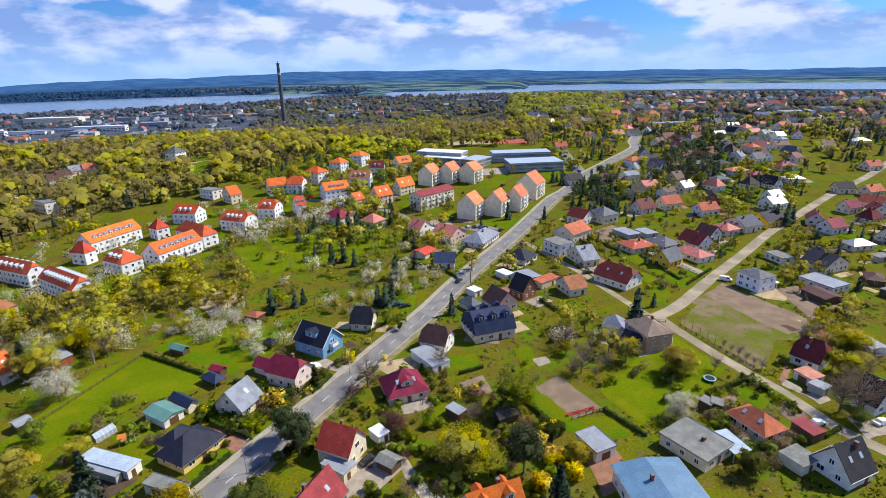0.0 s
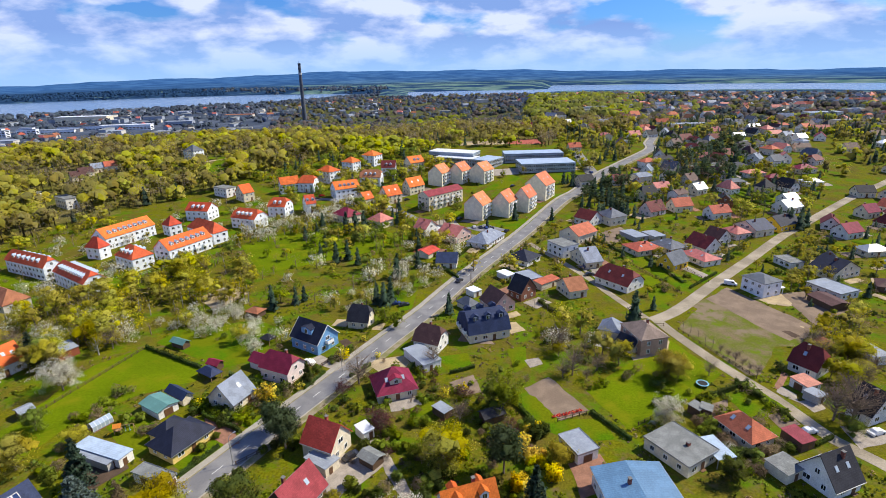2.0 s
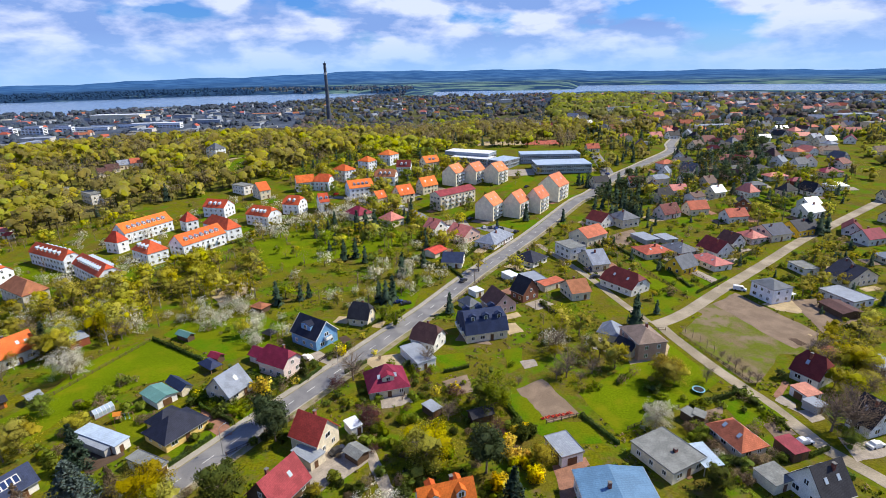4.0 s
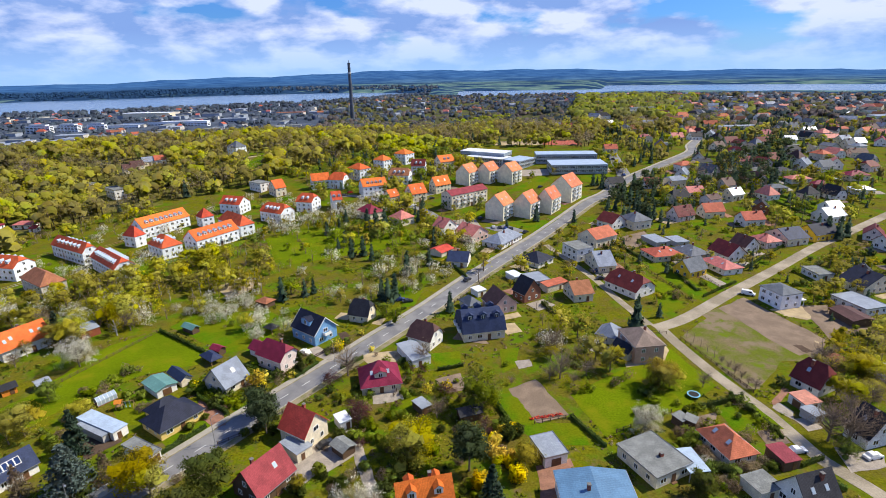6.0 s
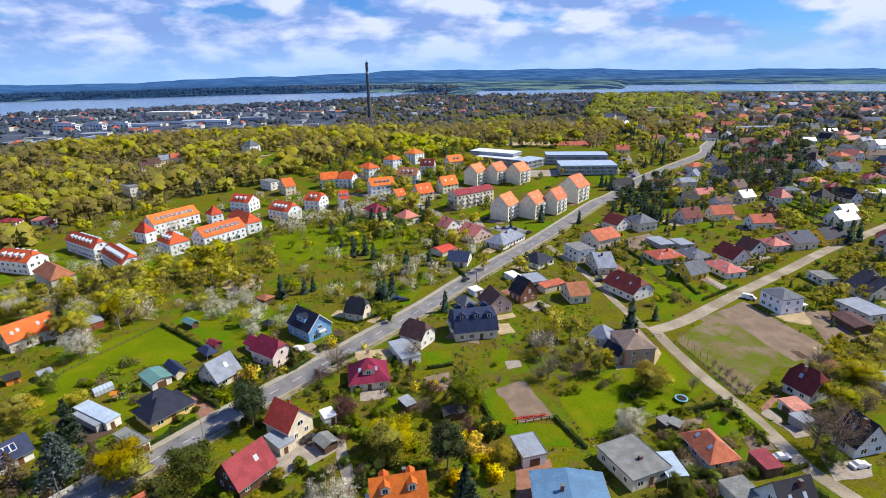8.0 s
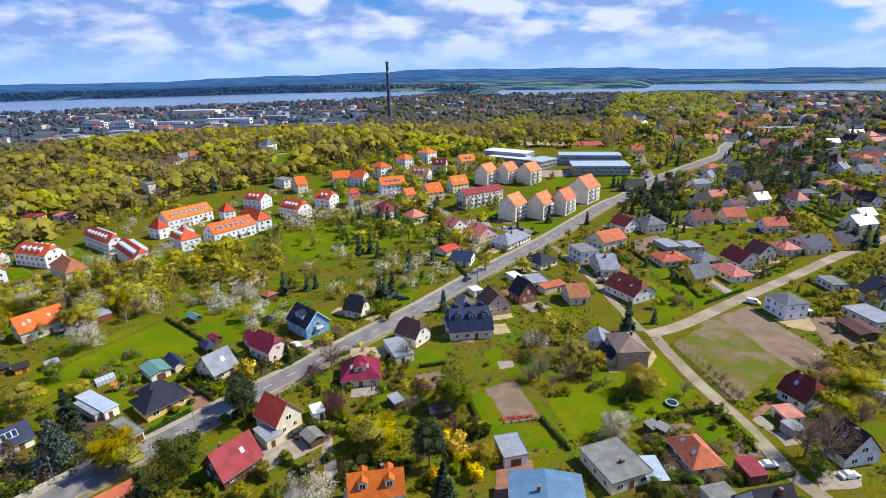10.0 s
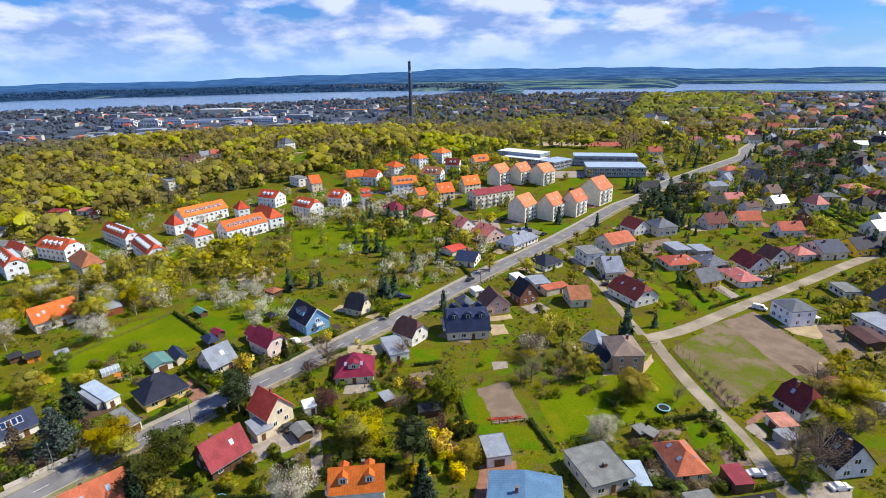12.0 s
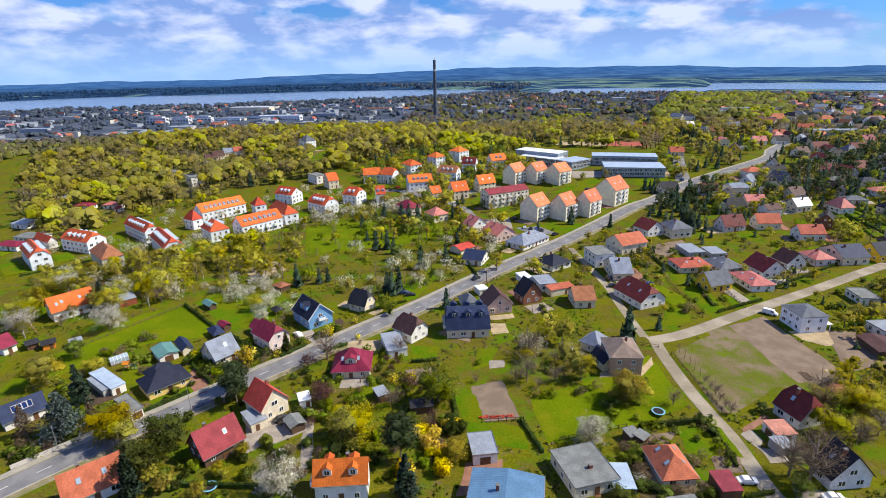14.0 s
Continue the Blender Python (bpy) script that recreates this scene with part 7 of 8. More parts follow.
tree("bare", 90.0, 139.5, 3.0)
tree("bare", 91.0, 137.1, 2.9)
tree("bare", 91.8, 134.4, 4.0)
# ---- groves ----
grove([(21, 149), (41, 163), (60, 147), (50, 130), (41, 126), (32, 137), (22, 124)], 14, "bush bare spring bush brownbush bare blossom", 3, 6, 41)
grove([(-16, 122), (-2, 121), (6, 107), (14, 94), (29, 91), (20, 118), (-1, 126), (-17, 130)], 26, "bush darkbush brownbush bush brownbush plum", 2, 4, 42)
grove([(-32, 128), (-16, 122), (-6, 99), (-19, 95), (-19, 111)], 18, "bush brownbush bush darkbush plum", 2, 4, 43)
grove([(54, 111), (74, 121), (86, 101), (77, 95), (64, 93), (69, 108), (64, 113)], 26, "bush darkbush brownbush brownbush blossom", 2, 4, 44)
grove([(69, 121), (85, 129), (90, 111), (82, 109)], 20, "bush brownbush darkbush bush", 2, 5, 45)
grove([(117, 154), (148, 176), (123, 133), (108, 121), (110, 136)], 51, "spring olive bush bare brownbush", 4, 8, 46)
grove([(-182, 148), (-168, 184), (-148, 201), (-103, 158), (-115, 139), (-132, 122), (-128, 104)], 64, "spring birch olive birch blossom bare olive spring", 5, 9, 47)
grove([(-158, 179), (-137, 198), (-108, 238), (-81, 208), (-73, 172), (-100, 154), (-128, 146)], 110, "birch spring olive olive brownbush bare birch spring spring bare", 5, 9, 48)
grove([(-116, 246), (-76, 287), (-24, 266), (-29, 214), (-51, 175), (-74, 183)], 60, "spring bare fresh birch blossom bush bare brownbush bush", 3, 8, 49)
grove([(-33, 229), (-11, 267), (8, 250), (4, 211), (-30, 167), (-47, 175)], 80, "spring bush blossom bare darkbush bush blossom", 3, 7, 50)
grove([(-106, 163), (-85, 194), (-56, 164), (-52, 147), (-62, 146), (-92, 160)], 60, "blossom bush blossom brownbush bush", 3, 5, 51)
grove([(8, 250), (82, 306), (73, 212), (35, 166), (23, 174), (21, 213)], 90, "bush spring bare darkbush brownbush bare", 3, 6, 52)
grove([(62, 265), (112, 298), (164, 284), (114, 217), (84, 181), (67, 200)], 95, "bush darkbush spring brownbush spruce bush", 3, 6, 53)
grove([(121, 231), (205, 279), (148, 176), (130, 170), (138, 208), (128, 219)], 90, "bush brownbush spring darkbush spruce", 3, 7, 54)
grove([(77, 376), (125, 406), (106, 297), (86, 286), (79, 305)], 60, "spruce spruce pine spruce", 6, 11, 55)
grove([(128, 422), (227, 440), (260, 381), (210, 288), (162, 293), (109, 298)], 234, "spring bush spruce bare fresh brownbush olive spruce darkbush bare", 4, 9, 56)
grove([(224, 666), (374, 760), (235, 440), (176, 406), (157, 422)], 104, "spruce spruce pine spruce", 5, 10, 57)
grove([(-94, 93), (-80, 116), (-69, 112), (-74, 96), (-87, 86)], 18, "brownbush bush bush", 1, 3, 58)
grove([(-94, 77), (-80, 89), (-63, 83), (-71, 70), (-82, 66)], 14, "bush darkbush brownbush", 1, 3, 59)
grove([(-78, 68), (-60, 82), (-40, 107), (-35, 105), (-52, 76), (-68, 65)], 36, "bush darkbush brownbush", 2, 5, 60)
grove([(-39, 74), (-22, 85), (-5, 82), (0, 74), (-27, 66)], 36, "bush darkbush spring bush", 2, 5, 61)
grove([(-146, 409), (-104, 510), (-25, 507), (11, 438), (-29, 385), (-32, 308), (-71, 293), (-125, 337)], 156, "spring olive fresh bare spruce", 6, 11, 62)
grove([(-50, 117), (-42, 134), (-29, 150), (-23, 143), (-37, 116)], 45, "bush darkbush gold brownbush", 2, 5, 63)
grove([(-72, 123), (-47, 115), (-47, 109), (-61, 113)], 33, "bush darkbush bush", 2, 4, 64)
grove([(-118, 256), (-122, 278), (-106, 290), (-85, 315), (-62, 342), (-53, 295), (-81, 281), (-100, 248)], 70, "spring birch blossom bare bush blossom", 4, 8, 65)
grove([(-99, 291), (-56, 317), (5, 289), (3, 249), (-37, 245), (-66, 242)], 110, "spring fresh bush bare spruce olive darkbush", 4, 9, 66)
grove([(-247, 197), (-229, 245), (-200, 294), (-225, 305), (-249, 243), (-281, 219)], 120, "spring bush bare brownbush olive", 3, 7, 67)
grove([(-185, 408), (-73, 530), (12, 420), (-12, 386), (-98, 352)], 80, "spring olive fresh bare", 4, 8, 68)
grove([(13, 269), (73, 338), (89, 259), (47, 197), (22, 206)], 50, "bush spring brownbush bare darkbush bush", 3, 6, 69)
grove([(70, 116), (81, 104), (74, 96), (63, 96), (61, 108)], 22, "brownbush bush bush darkbush", 2, 5, 70)
grove([(101, 278), (180, 303), (186, 245), (155, 190), (146, 241), (114, 224), (92, 215)], 55, "bush brownbush spring darkbush bare", 3, 6, 71)
grove([(128, 422), (210, 511), (330, 509), (220, 306), (188, 344), (110, 303)], 170, "bush darkbush spruce bare fresh brownbush spring darkbush bush", 3, 8, 72)
grove([(106, 504), (232, 693), (468, 755), (352, 509), (134, 431)], 120, "bush spruce bare fresh darkbush spring spruce", 4, 9, 73)
grove([(153, 218), (200, 256), (298, 349), (259, 272), (168, 166), (155, 186)], 70, "bush darkbush spruce bare brownbush spring", 3, 8, 74)
grove([(-96, 109), (-93, 126), (-87, 124), (-88, 106)], 26, "brownbush bush brownbush", 1, 2, 75)
grove([(17, 106), (26, 110), (27, 93), (17, 89)], 10, "gold", 2, 3.4, 76)
grove([(177, 436), (268, 512), (231, 422), (165, 372)], 44, "spruce spruce pine", 8, 13, 77)
grove([(149, 392), (192, 422), (220, 422), (202, 379), (147, 360)], 40, "spruce pine bare", 7, 12, 78)
grove([(-45, 133), (-25, 150), (0, 139), (19, 124), (12, 108), (-11, 105), (-26, 112)], 46, "bush brownbush darkbush bush plum bush", 1, 2.4, 79)
grove([(-22, 103), (13, 100), (31, 91), (27, 86), (-15, 80)], 40, "bush brownbush darkbush bush", 1, 2.4, 80)
grove([(31, 158), (61, 161), (72, 149), (72, 116), (55, 118), (35, 131)], 40, "bush brownbush darkbush bush", 1, 2.4, 81)
grove([(-71, 114), (-49, 136), (-26, 127), (-34, 100), (-59, 93)], 30, "bush brownbush darkbush bush", 1, 2.4, 82)
grove([(-215, 165), (-120, 178), (-95, 300), (-140, 345), (-185, 335), (-212, 270)], 110, "bare spring brownbush blossom bush birch blossom brownbush", 3, 7, 83)
grove([(-22, 288), (12, 290), (66, 372), (60, 402), (-24, 405), (-45, 340)], 42, "fresh spring bush bare darkbush", 3, 7, 84)
grove([(95, 400), (112, 410), (118, 500), (100, 505), (86, 470)], 22, "spring olive fresh bare", 5, 9, 85)
plant_beyond()

# ---- large buildings of the far town ----
def far_block(x, y, rot, L, W, h, wall, roof, label, name="far_building", storeys=0, steps=1):
    """A large building of the far town: body, roof plate, dark bands of windows, and where it is stepped a higher part in the middle."""
    base = new(name)
    base.matrix_basis = pose(x, y, ground_z(x, y), 0, 0, rot)
    tagged(base, label, "building")
    HOUSES.append((x, y, L / 2 + 2, W / 2 + 2, radians(rot)))
    for k in range(steps):
        a, b = L / 2 * (1 - 0.3 * k), W / 2 * (1 - 0.15 * k)
        top = h + 3.2 * k
        obj("wall", *box(-a, -b, -2 if not k else top - 3.2, a, b, top), "wall_" + wall, base)
        obj("roof", *box(-a - 0.5, -b - 0.5, top + 0.004, a + 0.5, b + 0.5, top + 0.6), "roof_" + roof, base)
    for k in range(storeys):
        z = 1.0 + k * 3.0
        n = max(2, int(L / 7))
        obj("window_band", *join(*[box(-L / 2 + (j + 0.15) * L / n, -W / 2 - 0.12, z, -L / 2 + (j + 0.85) * L / n, -W / 2 + 0.1, z + 1.6) for j in range(n)], *[box(sx * (L / 2) - 0.1, -W * 0.35, z, sx * (L / 2) + 0.1, W * 0.35, z + 1.6) for sx in (-1, 1)]), "pane", base)


for x, y, rot, L, W, h, wall, roof, storeys, steps, label in (
        (-935, 958, 12, 46, 14, 14, "whiteblk", "greyblue", 4, 2, "white terraced apartment building by the lake"),
        (-895, 988, 8, 42, 14, 13, "whiteblk", "greyblue", 4, 2, "white terraced apartment building by the lake"),
        (-851, 1012, 14, 34, 13, 12, "whiteblk", "greyblue", 3, 2, "white terraced apartment building by the lake"),
        (-945, 1306, 8, 122, 34, 13, "cream", "whitemetal", 1, 1, "wide pale hall with a long flat roof"),
        (-697, 1084, 10, 100, 18, 10, "whiteblk", "whitemetal", 2, 1, "long white works building"),
        (-838, 1044, 10, 112, 20, 7, "whiteblk", "greymetal", 1, 1, "long white shed with grey roof"),
        (-800, 1100, 12, 96, 20, 8, "whiteblk", "charcoal", 1, 1, "long white shed with dark roof"),
        (-780, 866, 20, 46, 26, 8, "greywhite", "greymetal", 0, 1, "low grey hall with metal roof"),
        (-640, 1190, 10, 60, 22, 8, "town", "greymetal", 1, 1, "grey hall beside the chimney"),
        (-560, 1330, 6, 70, 24, 9, "greywhite", "rust", 1, 1, "old works hall with rusty roof")):
    far_block(x, y, rot, L, W, h, wall, roof, label, storeys=storeys, steps=steps)


# ---- woods ----
MIXED = ("wood_bare", "wood_brown", "wood_olive", "wood_spring", "wood_olive", "wood_spring", "wood_lime")
wood("woodland", WOOD_WEST, 1280, ("wood_bare", "wood_brown", "wood_bare", "wood_olive", "wood_spring", "wood_olive", "wood_spring", "wood_spring", "wood_lime"), "half leafless, half yellow-green spring woodland on the hillside", 3)
wood("woodland", WOOD_MIDDLE, 560, ("wood_bare", "wood_bare", "wood_brown", "wood_olive", "wood_olive", "wood_spring", "wood_lime"), "brown and fresh green spring woodland behind the school", 5)
wood("underwood", WOOD_WEST, 800, ("wood_brown", "wood_olive", "wood_spring", "wood_olive", "wood_spring"), "low leafing underwood between the hillside trees", 61, 4, 7, leaves=70, size=0.8)
wood("underwood", WOOD_MIDDLE, 320, ("wood_brown", "wood_olive", "wood_bare", "wood_olive", "wood_spring"), "low leafing underwood behind the school", 62, 4, 7, leaves=70, size=0.8)
wood("woodland", LIME_GROVE, 46, ("wood_lime",), "grove of bright yellow-green maples behind the blocks", 33, 9, 14)
wood("conifers", WOOD_MIDDLE, 40, ("leaf_spruce",), "dark conifers behind the school", 19, 8, 13, leaves=170, size=0.7, dark=True)
wood("conifers", WOOD_WEST, 50, ("leaf_spruce",), "dark conifers in the hillside wood", 20, 8, 14, leaves=170, size=0.7, dark=True)
wood("woodland", WOOD_EAST, 400, MIXED, "trees among far gardens", 6, 5, 10)
wood("conifers", WOOD_EAST, 260, ("leaf_spruce",), "dark conifers among far gardens", 16, 7, 12, leaves=170, size=0.7, dark=True)
far_wood("far_woods", -20, 62, 640, 1150, 2900, ("wood_hazy_green", "wood_grey", "wood_far", "wood_grey", "wood_hazy_green", "wood_grey", "wood_hill"), "distant olive and brown woods", 7, 5, 9, k=11, gaps=-0.12)
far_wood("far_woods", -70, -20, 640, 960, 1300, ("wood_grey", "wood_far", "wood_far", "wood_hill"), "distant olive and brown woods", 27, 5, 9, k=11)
far_wood("far_woods", 7, 18, 800, 1420, 420, ("wood_hill",), "bright leafing trees on a far hill", 18, 8, 13, k=11)
far_wood("far_woods", -20, 62, 1120, 2350, 3900, ("wood_town_hazy", "wood_grey", "wood_town_hazy", "wood_far", "wood_town_hazy"), "dark trees among the far town", 17, 6, 10, k=7)
far_wood("far_woods", -70, -20, 980, 2050, 2300, ("wood_town_hazy",), "dark trees among the far town", 37, 5, 9, k=7, gaps=0.0)
far_wood("shore_woods", -70, -9, -190, -25, 900, ("wood_town_hazy",), "dark trees along the near lake shore", 38, 6, 11, k=7, shore=LAKE_N, gaps=-0.3)
far_wood("shore_woods", -70, -24, 20, 420, 1700, ("wood_distant_hazy",), "dark forest along the far lake shore", 39, 5, 8, k=6, shore=LAKE_F, gaps=-0.5)
far_wood("shore_woods", -26, -8, 20, 330, 380, ("wood_distant_hazy", "wood_town_hazy"), "trees and reeds along the far lake shore", 40, 6, 10, k=6, shore=LAKE_F, gaps=-0.3)


# ---- the town by the lake, and its chimney ----
def town(b0, b1, d0, d1, count, seed, flat=0.4, bright=False):
    """Far houses and halls, too many and too small to tell apart, in one mesh: walls and roofs of several colours."""
    rnd = random.Random(seed)
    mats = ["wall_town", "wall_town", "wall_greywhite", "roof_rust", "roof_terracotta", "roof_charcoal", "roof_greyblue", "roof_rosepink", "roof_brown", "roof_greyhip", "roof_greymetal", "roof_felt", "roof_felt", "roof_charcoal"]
    # bright: plain wall colours, without the painted cloud shade and haze.
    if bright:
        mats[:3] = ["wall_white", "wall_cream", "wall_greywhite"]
    V, F, S = [], [], []
    for _ in range(count):
        b, d = rnd.uniform(b0, b1), math.sqrt(rnd.uniform(d0 * d0, d1 * d1))
        px, py = d * math.sin(radians(b)), d * math.cos(radians(b))
        if water_at(b, d / 1.3) > -25 or not free(px, py, 8):
            continue
        if rnd.random() < flat:
            shape, kind = (rnd.uniform(18, 60), rnd.uniform(10, 18), rnd.uniform(5, 9)), "flat"
            shape, rot, rm = (*shape, shape[2] + 0.3), rnd.choice((10, 20, 100)) + rnd.uniform(-8, 8), rnd.randrange(10, 14)
        else:
            shape, kind, rot, rm = (rnd.uniform(10, 18), rnd.uniform(8, 11), 5.5, 9.5), rnd.choice(("gable", "hip")), rnd.uniform(0, 180), rnd.randrange(3, 10)
        m = pose(px, py, ground_z(px, py), 0, 0, rot)
        for (v, f), k in ((wall_shape(kind, *shape), rnd.randrange(3)), (slab(*roof_shape(kind, *shape, 0.3), 0.2), rm)):
            n = len(V)
            V += [tuple(m @ Vector(q)) for q in v]
            F += [tuple(i + n for i in g) for g in f]
            S += [k] * len(f)
    tagged(obj("far_town", V, F, mats, slots=S), "pale halls and small houses of the far town", "town", kind="stuff")


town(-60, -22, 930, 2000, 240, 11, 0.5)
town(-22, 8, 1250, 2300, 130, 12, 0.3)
town(9, 48, 620, 2300, 800, 13, 0.08, True)


def lattice_chimney(x, y, h):
    base = new("chimney_tower")
    z = ground_z(x, y)
    base.matrix_basis = pose(x, y, z)
    tagged(base, "tall dark slender chimney tower above the town", "chimney")
    n = 16
    V = [(r * math.cos(2 * math.pi * k / n), r * math.sin(2 * math.pi * k / n), zz) for zz, r in ((-2, 5.2), (h * 0.3, 4.4), (h * 0.62, 3.7), (h, 3.1), (h, 2.4)) for k in range(n)]
    F = [(i * n + k, i * n + (k + 1) % n, (i + 1) * n + (k + 1) % n, (i + 1) * n + k) for i in range(4) for k in range(n)]
    obj("shaft", V, F, "chimney_dark", base)
    for zz, r, t, mat in ((h * 0.80, 4.0, 5.0, "chimney_pale"), (h * 0.985, 4.4, 1.2, "chimney_dark"), (h * 0.9, 4.0, 0.8, "chimney_dark"), (h * 0.62, 4.5, 0.8, "chimney_dark")):
        V = [(r * math.cos(2 * math.pi * k / n), r * math.sin(2 * math.pi * k / n), q) for q in (zz, zz + t) for k in range(n)]
        obj("platform", V, [(k, (k + 1) % n, n + (k + 1) % n, n + k) for k in range(n)] + [tuple(range(n))[::-1], tuple(range(n, 2 * n))], mat, base)
    obj("aerial", *box(-0.4, -0.4, h, 0.4, 0.4, h + 5), "chimney_dark", base)


material("chimney_dark", (0.1, 0.115, 0.15), 0.8, 0.25, 0.1)
material("chimney_pale", (0.5, 0.52, 0.55), 0.8, 0.2, 0.1)
lattice_chimney(-376, 1266, 128)


# ---- lawns beside the houses ----
def house_lawns():
    rnd = random.Random(31)
    for hx, hy, a, b, rot in list(HOUSES):
        if not 120 < hy < 400 or a < 4.5 or abs(hx) > 270:
            continue
        c, s = math.cos(rot), math.sin(rot)
        for side in (-1, 1):
            d0, d1, w = b + 1.5, b + rnd.uniform(7, 12), a * rnd.uniform(0.7, 1.2)
            q = [(hx + u * c - v * side * s, hy + u * s + v * side * c) for u, v in ((-w, d0), (w, d0), (w * 0.9, d1), (-w, d1))]
            mid = (sum(p[0] for p in q) / 4, sum(p[1] for p in q) / 4)
            if all(free(px, py, 0.5) and not any(inside(px, py, k) for k in PATCHES) for px, py in q + [mid]) and rnd.random() < 0.7:
                patch("lawn", q, rnd.choice(("lawn", "lawn", "meadow")), "green mown lawn beside a house")


def house_yards():
    """Paved or trodden yards at the ends of the houses, and dug beds behind them."""
    rnd = random.Random(47)
    kinds = (("paving", "paving", "pale paved yard beside a house"), ("paving", "pavement", "concrete drive beside a house"), ("paving", "sand", "sandy yard beside a house"), ("bare_soil", "soil", "dug garden bed beside a house"), ("paving", "paving_red", "reddish paved yard beside a house"))
    for hx, hy, a, b, rot in list(HOUSES):
        if not 150 < hy < 430 or a < 4.0 or not -40 < hx < 270:
            continue
        c, s = math.cos(rot), math.sin(rot)
        for side in (-1, 1):
            name, mat, label = rnd.choice(kinds)
            d0, d1, w = a + 0.6, a + rnd.uniform(4, 8), b * rnd.uniform(0.5, 1.1)
            q = [(hx + u * side * c - v * s, hy + u * side * s + v * c) for u, v in ((d0, -w), (d1, -w * 0.9), (d1, w), (d0, w))]
            if all(free(px, py, 0.3) and not any(inside(px, py, k) for k in PATCHES) for px, py in q) and rnd.random() < 0.8:
                patch(name, q, mat, label, 0.04)


house_yards()
house_lawns()

# ---- low plants in the gardens ----
undergrowth(-160, 200, 60, 250, 3000, "leaf_fresh", "green low plants and tufts in gardens", 51, 0.2, 0.45, 0.14)
undergrowth(-160, 200, 60, 250, 1700, "leaf_bare", "dry brown low plants in gardens", 52, 0.15, 0.35, 0.2)
undergrowth(-160, 200, 60, 250, 1300, "leaf_deep", "dark green low plants in gardens", 53, 0.25, 0.6, 0.22)


def plot_edges():
    """Hedges and fences that part the gardens, beside the houses and in line with them."""
    rnd = random.Random(77)
    for hx, hy, a, b, rot in list(HOUSES):
        if not 105 < hy < 300 or a < 4.5:
            continue
        for side in (-1, 1):
            off, c, s = (a + rnd.uniform(3.5, 7)) * side, math.cos(rot), math.sin(rot)
            e = [(hx + off * c - t * s, hy + off * s + t * c) for t in (-b - 5, -b / 2, 0, b / 2, b + 5)]
            if all(free(px, py, 0.6) and not any(inside(px, py, q) for q in PATCHES) for px, py in e):
                if rnd.random() < 0.45:
                    hedge(*e[0], *e[-1], rnd.uniform(0.9, 1.8), 0.8, label="dark clipped hedge between two gardens", thick=7)
                else:
                    wood_of = rnd.choice((("wall_darkwood", "dark wooden"), ("wall_post", "grey"), ("wall_wood", "brown wooden")))
                    fence(*e[0], *e[-1], 1.3, 5.0, wood_of[0], wood_of[1] + " fence between two gardens")


# ---- small things outdoors ----
def hedge(x0, y0, x1, y1, h=1.3, w=0.9, mat="leaf_hedge", label="clipped dark green garden hedge", thick=60):
    """A row of dense leaves between two points."""
    d = math.hypot(x1 - x0, y1 - y0)
    rng = np.random.default_rng(int(abs(x0 * 13 + y0 * 7)))
    n = int(d * thick)
    pts = np.stack((rng.uniform(0, d, n), rng.uniform(-w / 2, w / 2, n), rng.uniform(0.05, 1, n) ** 0.7 * h), 1)
    pts[:, 2] *= 1 + 0.14 * np.sin(pts[:, 0] * 1.7 + x0)
    v, f = leaf_bits(pts, rng.uniform(0.22, 0.42, n) * math.sqrt(60 / thick), rng)
    me = bpy.data.meshes.new("hedge")
    core = box(0, -w * 0.3, -0.2, d, w * 0.3, h * 0.7)
    k = len(v)
    me.from_pydata(v.tolist() + core[0], [], f.tolist() + [tuple(i + k for i in q) for q in core[1]])
    me.materials.append(MATS[mat])
    ob = new("hedge", me)
    ob.matrix_basis = pose(x0, y0, ground_z(x0, y0), 0, 0, math.degrees(math.atan2(y1 - y0, x1 - x0)))
    tagged(ob, label, "hedge")


def fence(x0, y0, x1, y1, h=1.2, gap=2.4, mat="wall_darkwood", label="simple dark wooden garden fence", solid=False):
    """Posts with rails, or with closed panels, between two points."""
    d = math.hypot(x1 - x0, y1 - y0)
    n = max(1, round(d / gap))
    base = new("fence")
    base.matrix_basis = pose(x0, y0, ground_z(x0, y0), 0, 0, math.degrees(math.atan2(y1 - y0, x1 - x0)))
    tagged(base, label, "fence")
    step = d / n
    pm = shared(("fence_post", h, mat), lambda: mesh_of("post", box(-0.08, -0.08, -0.3, 0.08, 0.08, h), mat))
    for k in range(n + 1):
        same("post", pm, base, Matrix.Translation((k * step, 0, 0)))
    if solid:
        sm = mesh_of("panel", box(0.09, -0.04, 0.1, step - 0.09, 0.04, h - 0.1), mat)
        for k in range(n):
            same("panel", sm, base, Matrix.Translation((k * step, 0, 0)))
    else:
        rm = mesh_of("rail", box(0, -0.03, -0.05, d, 0.03, 0.05), mat)
        for z in (0.3 * h, 0.85 * h):
            same("rail", rm, base, Matrix.Translation((0, 0, z)))


for key, colour in dict(white=(0.8, 0.8, 0.8), blue=(0.03, 0.06, 0.2), dark=(0.03, 0.03, 0.035), silver=(0.45, 0.46, 0.48), red=(0.4, 0.03, 0.02)).items():
    material("paint_" + key, colour, 0.25, 0.05, 0.5, spec=0.6)
material("tyre", (0.02, 0.02, 0.02), 0.8, 0.1, 1.0)


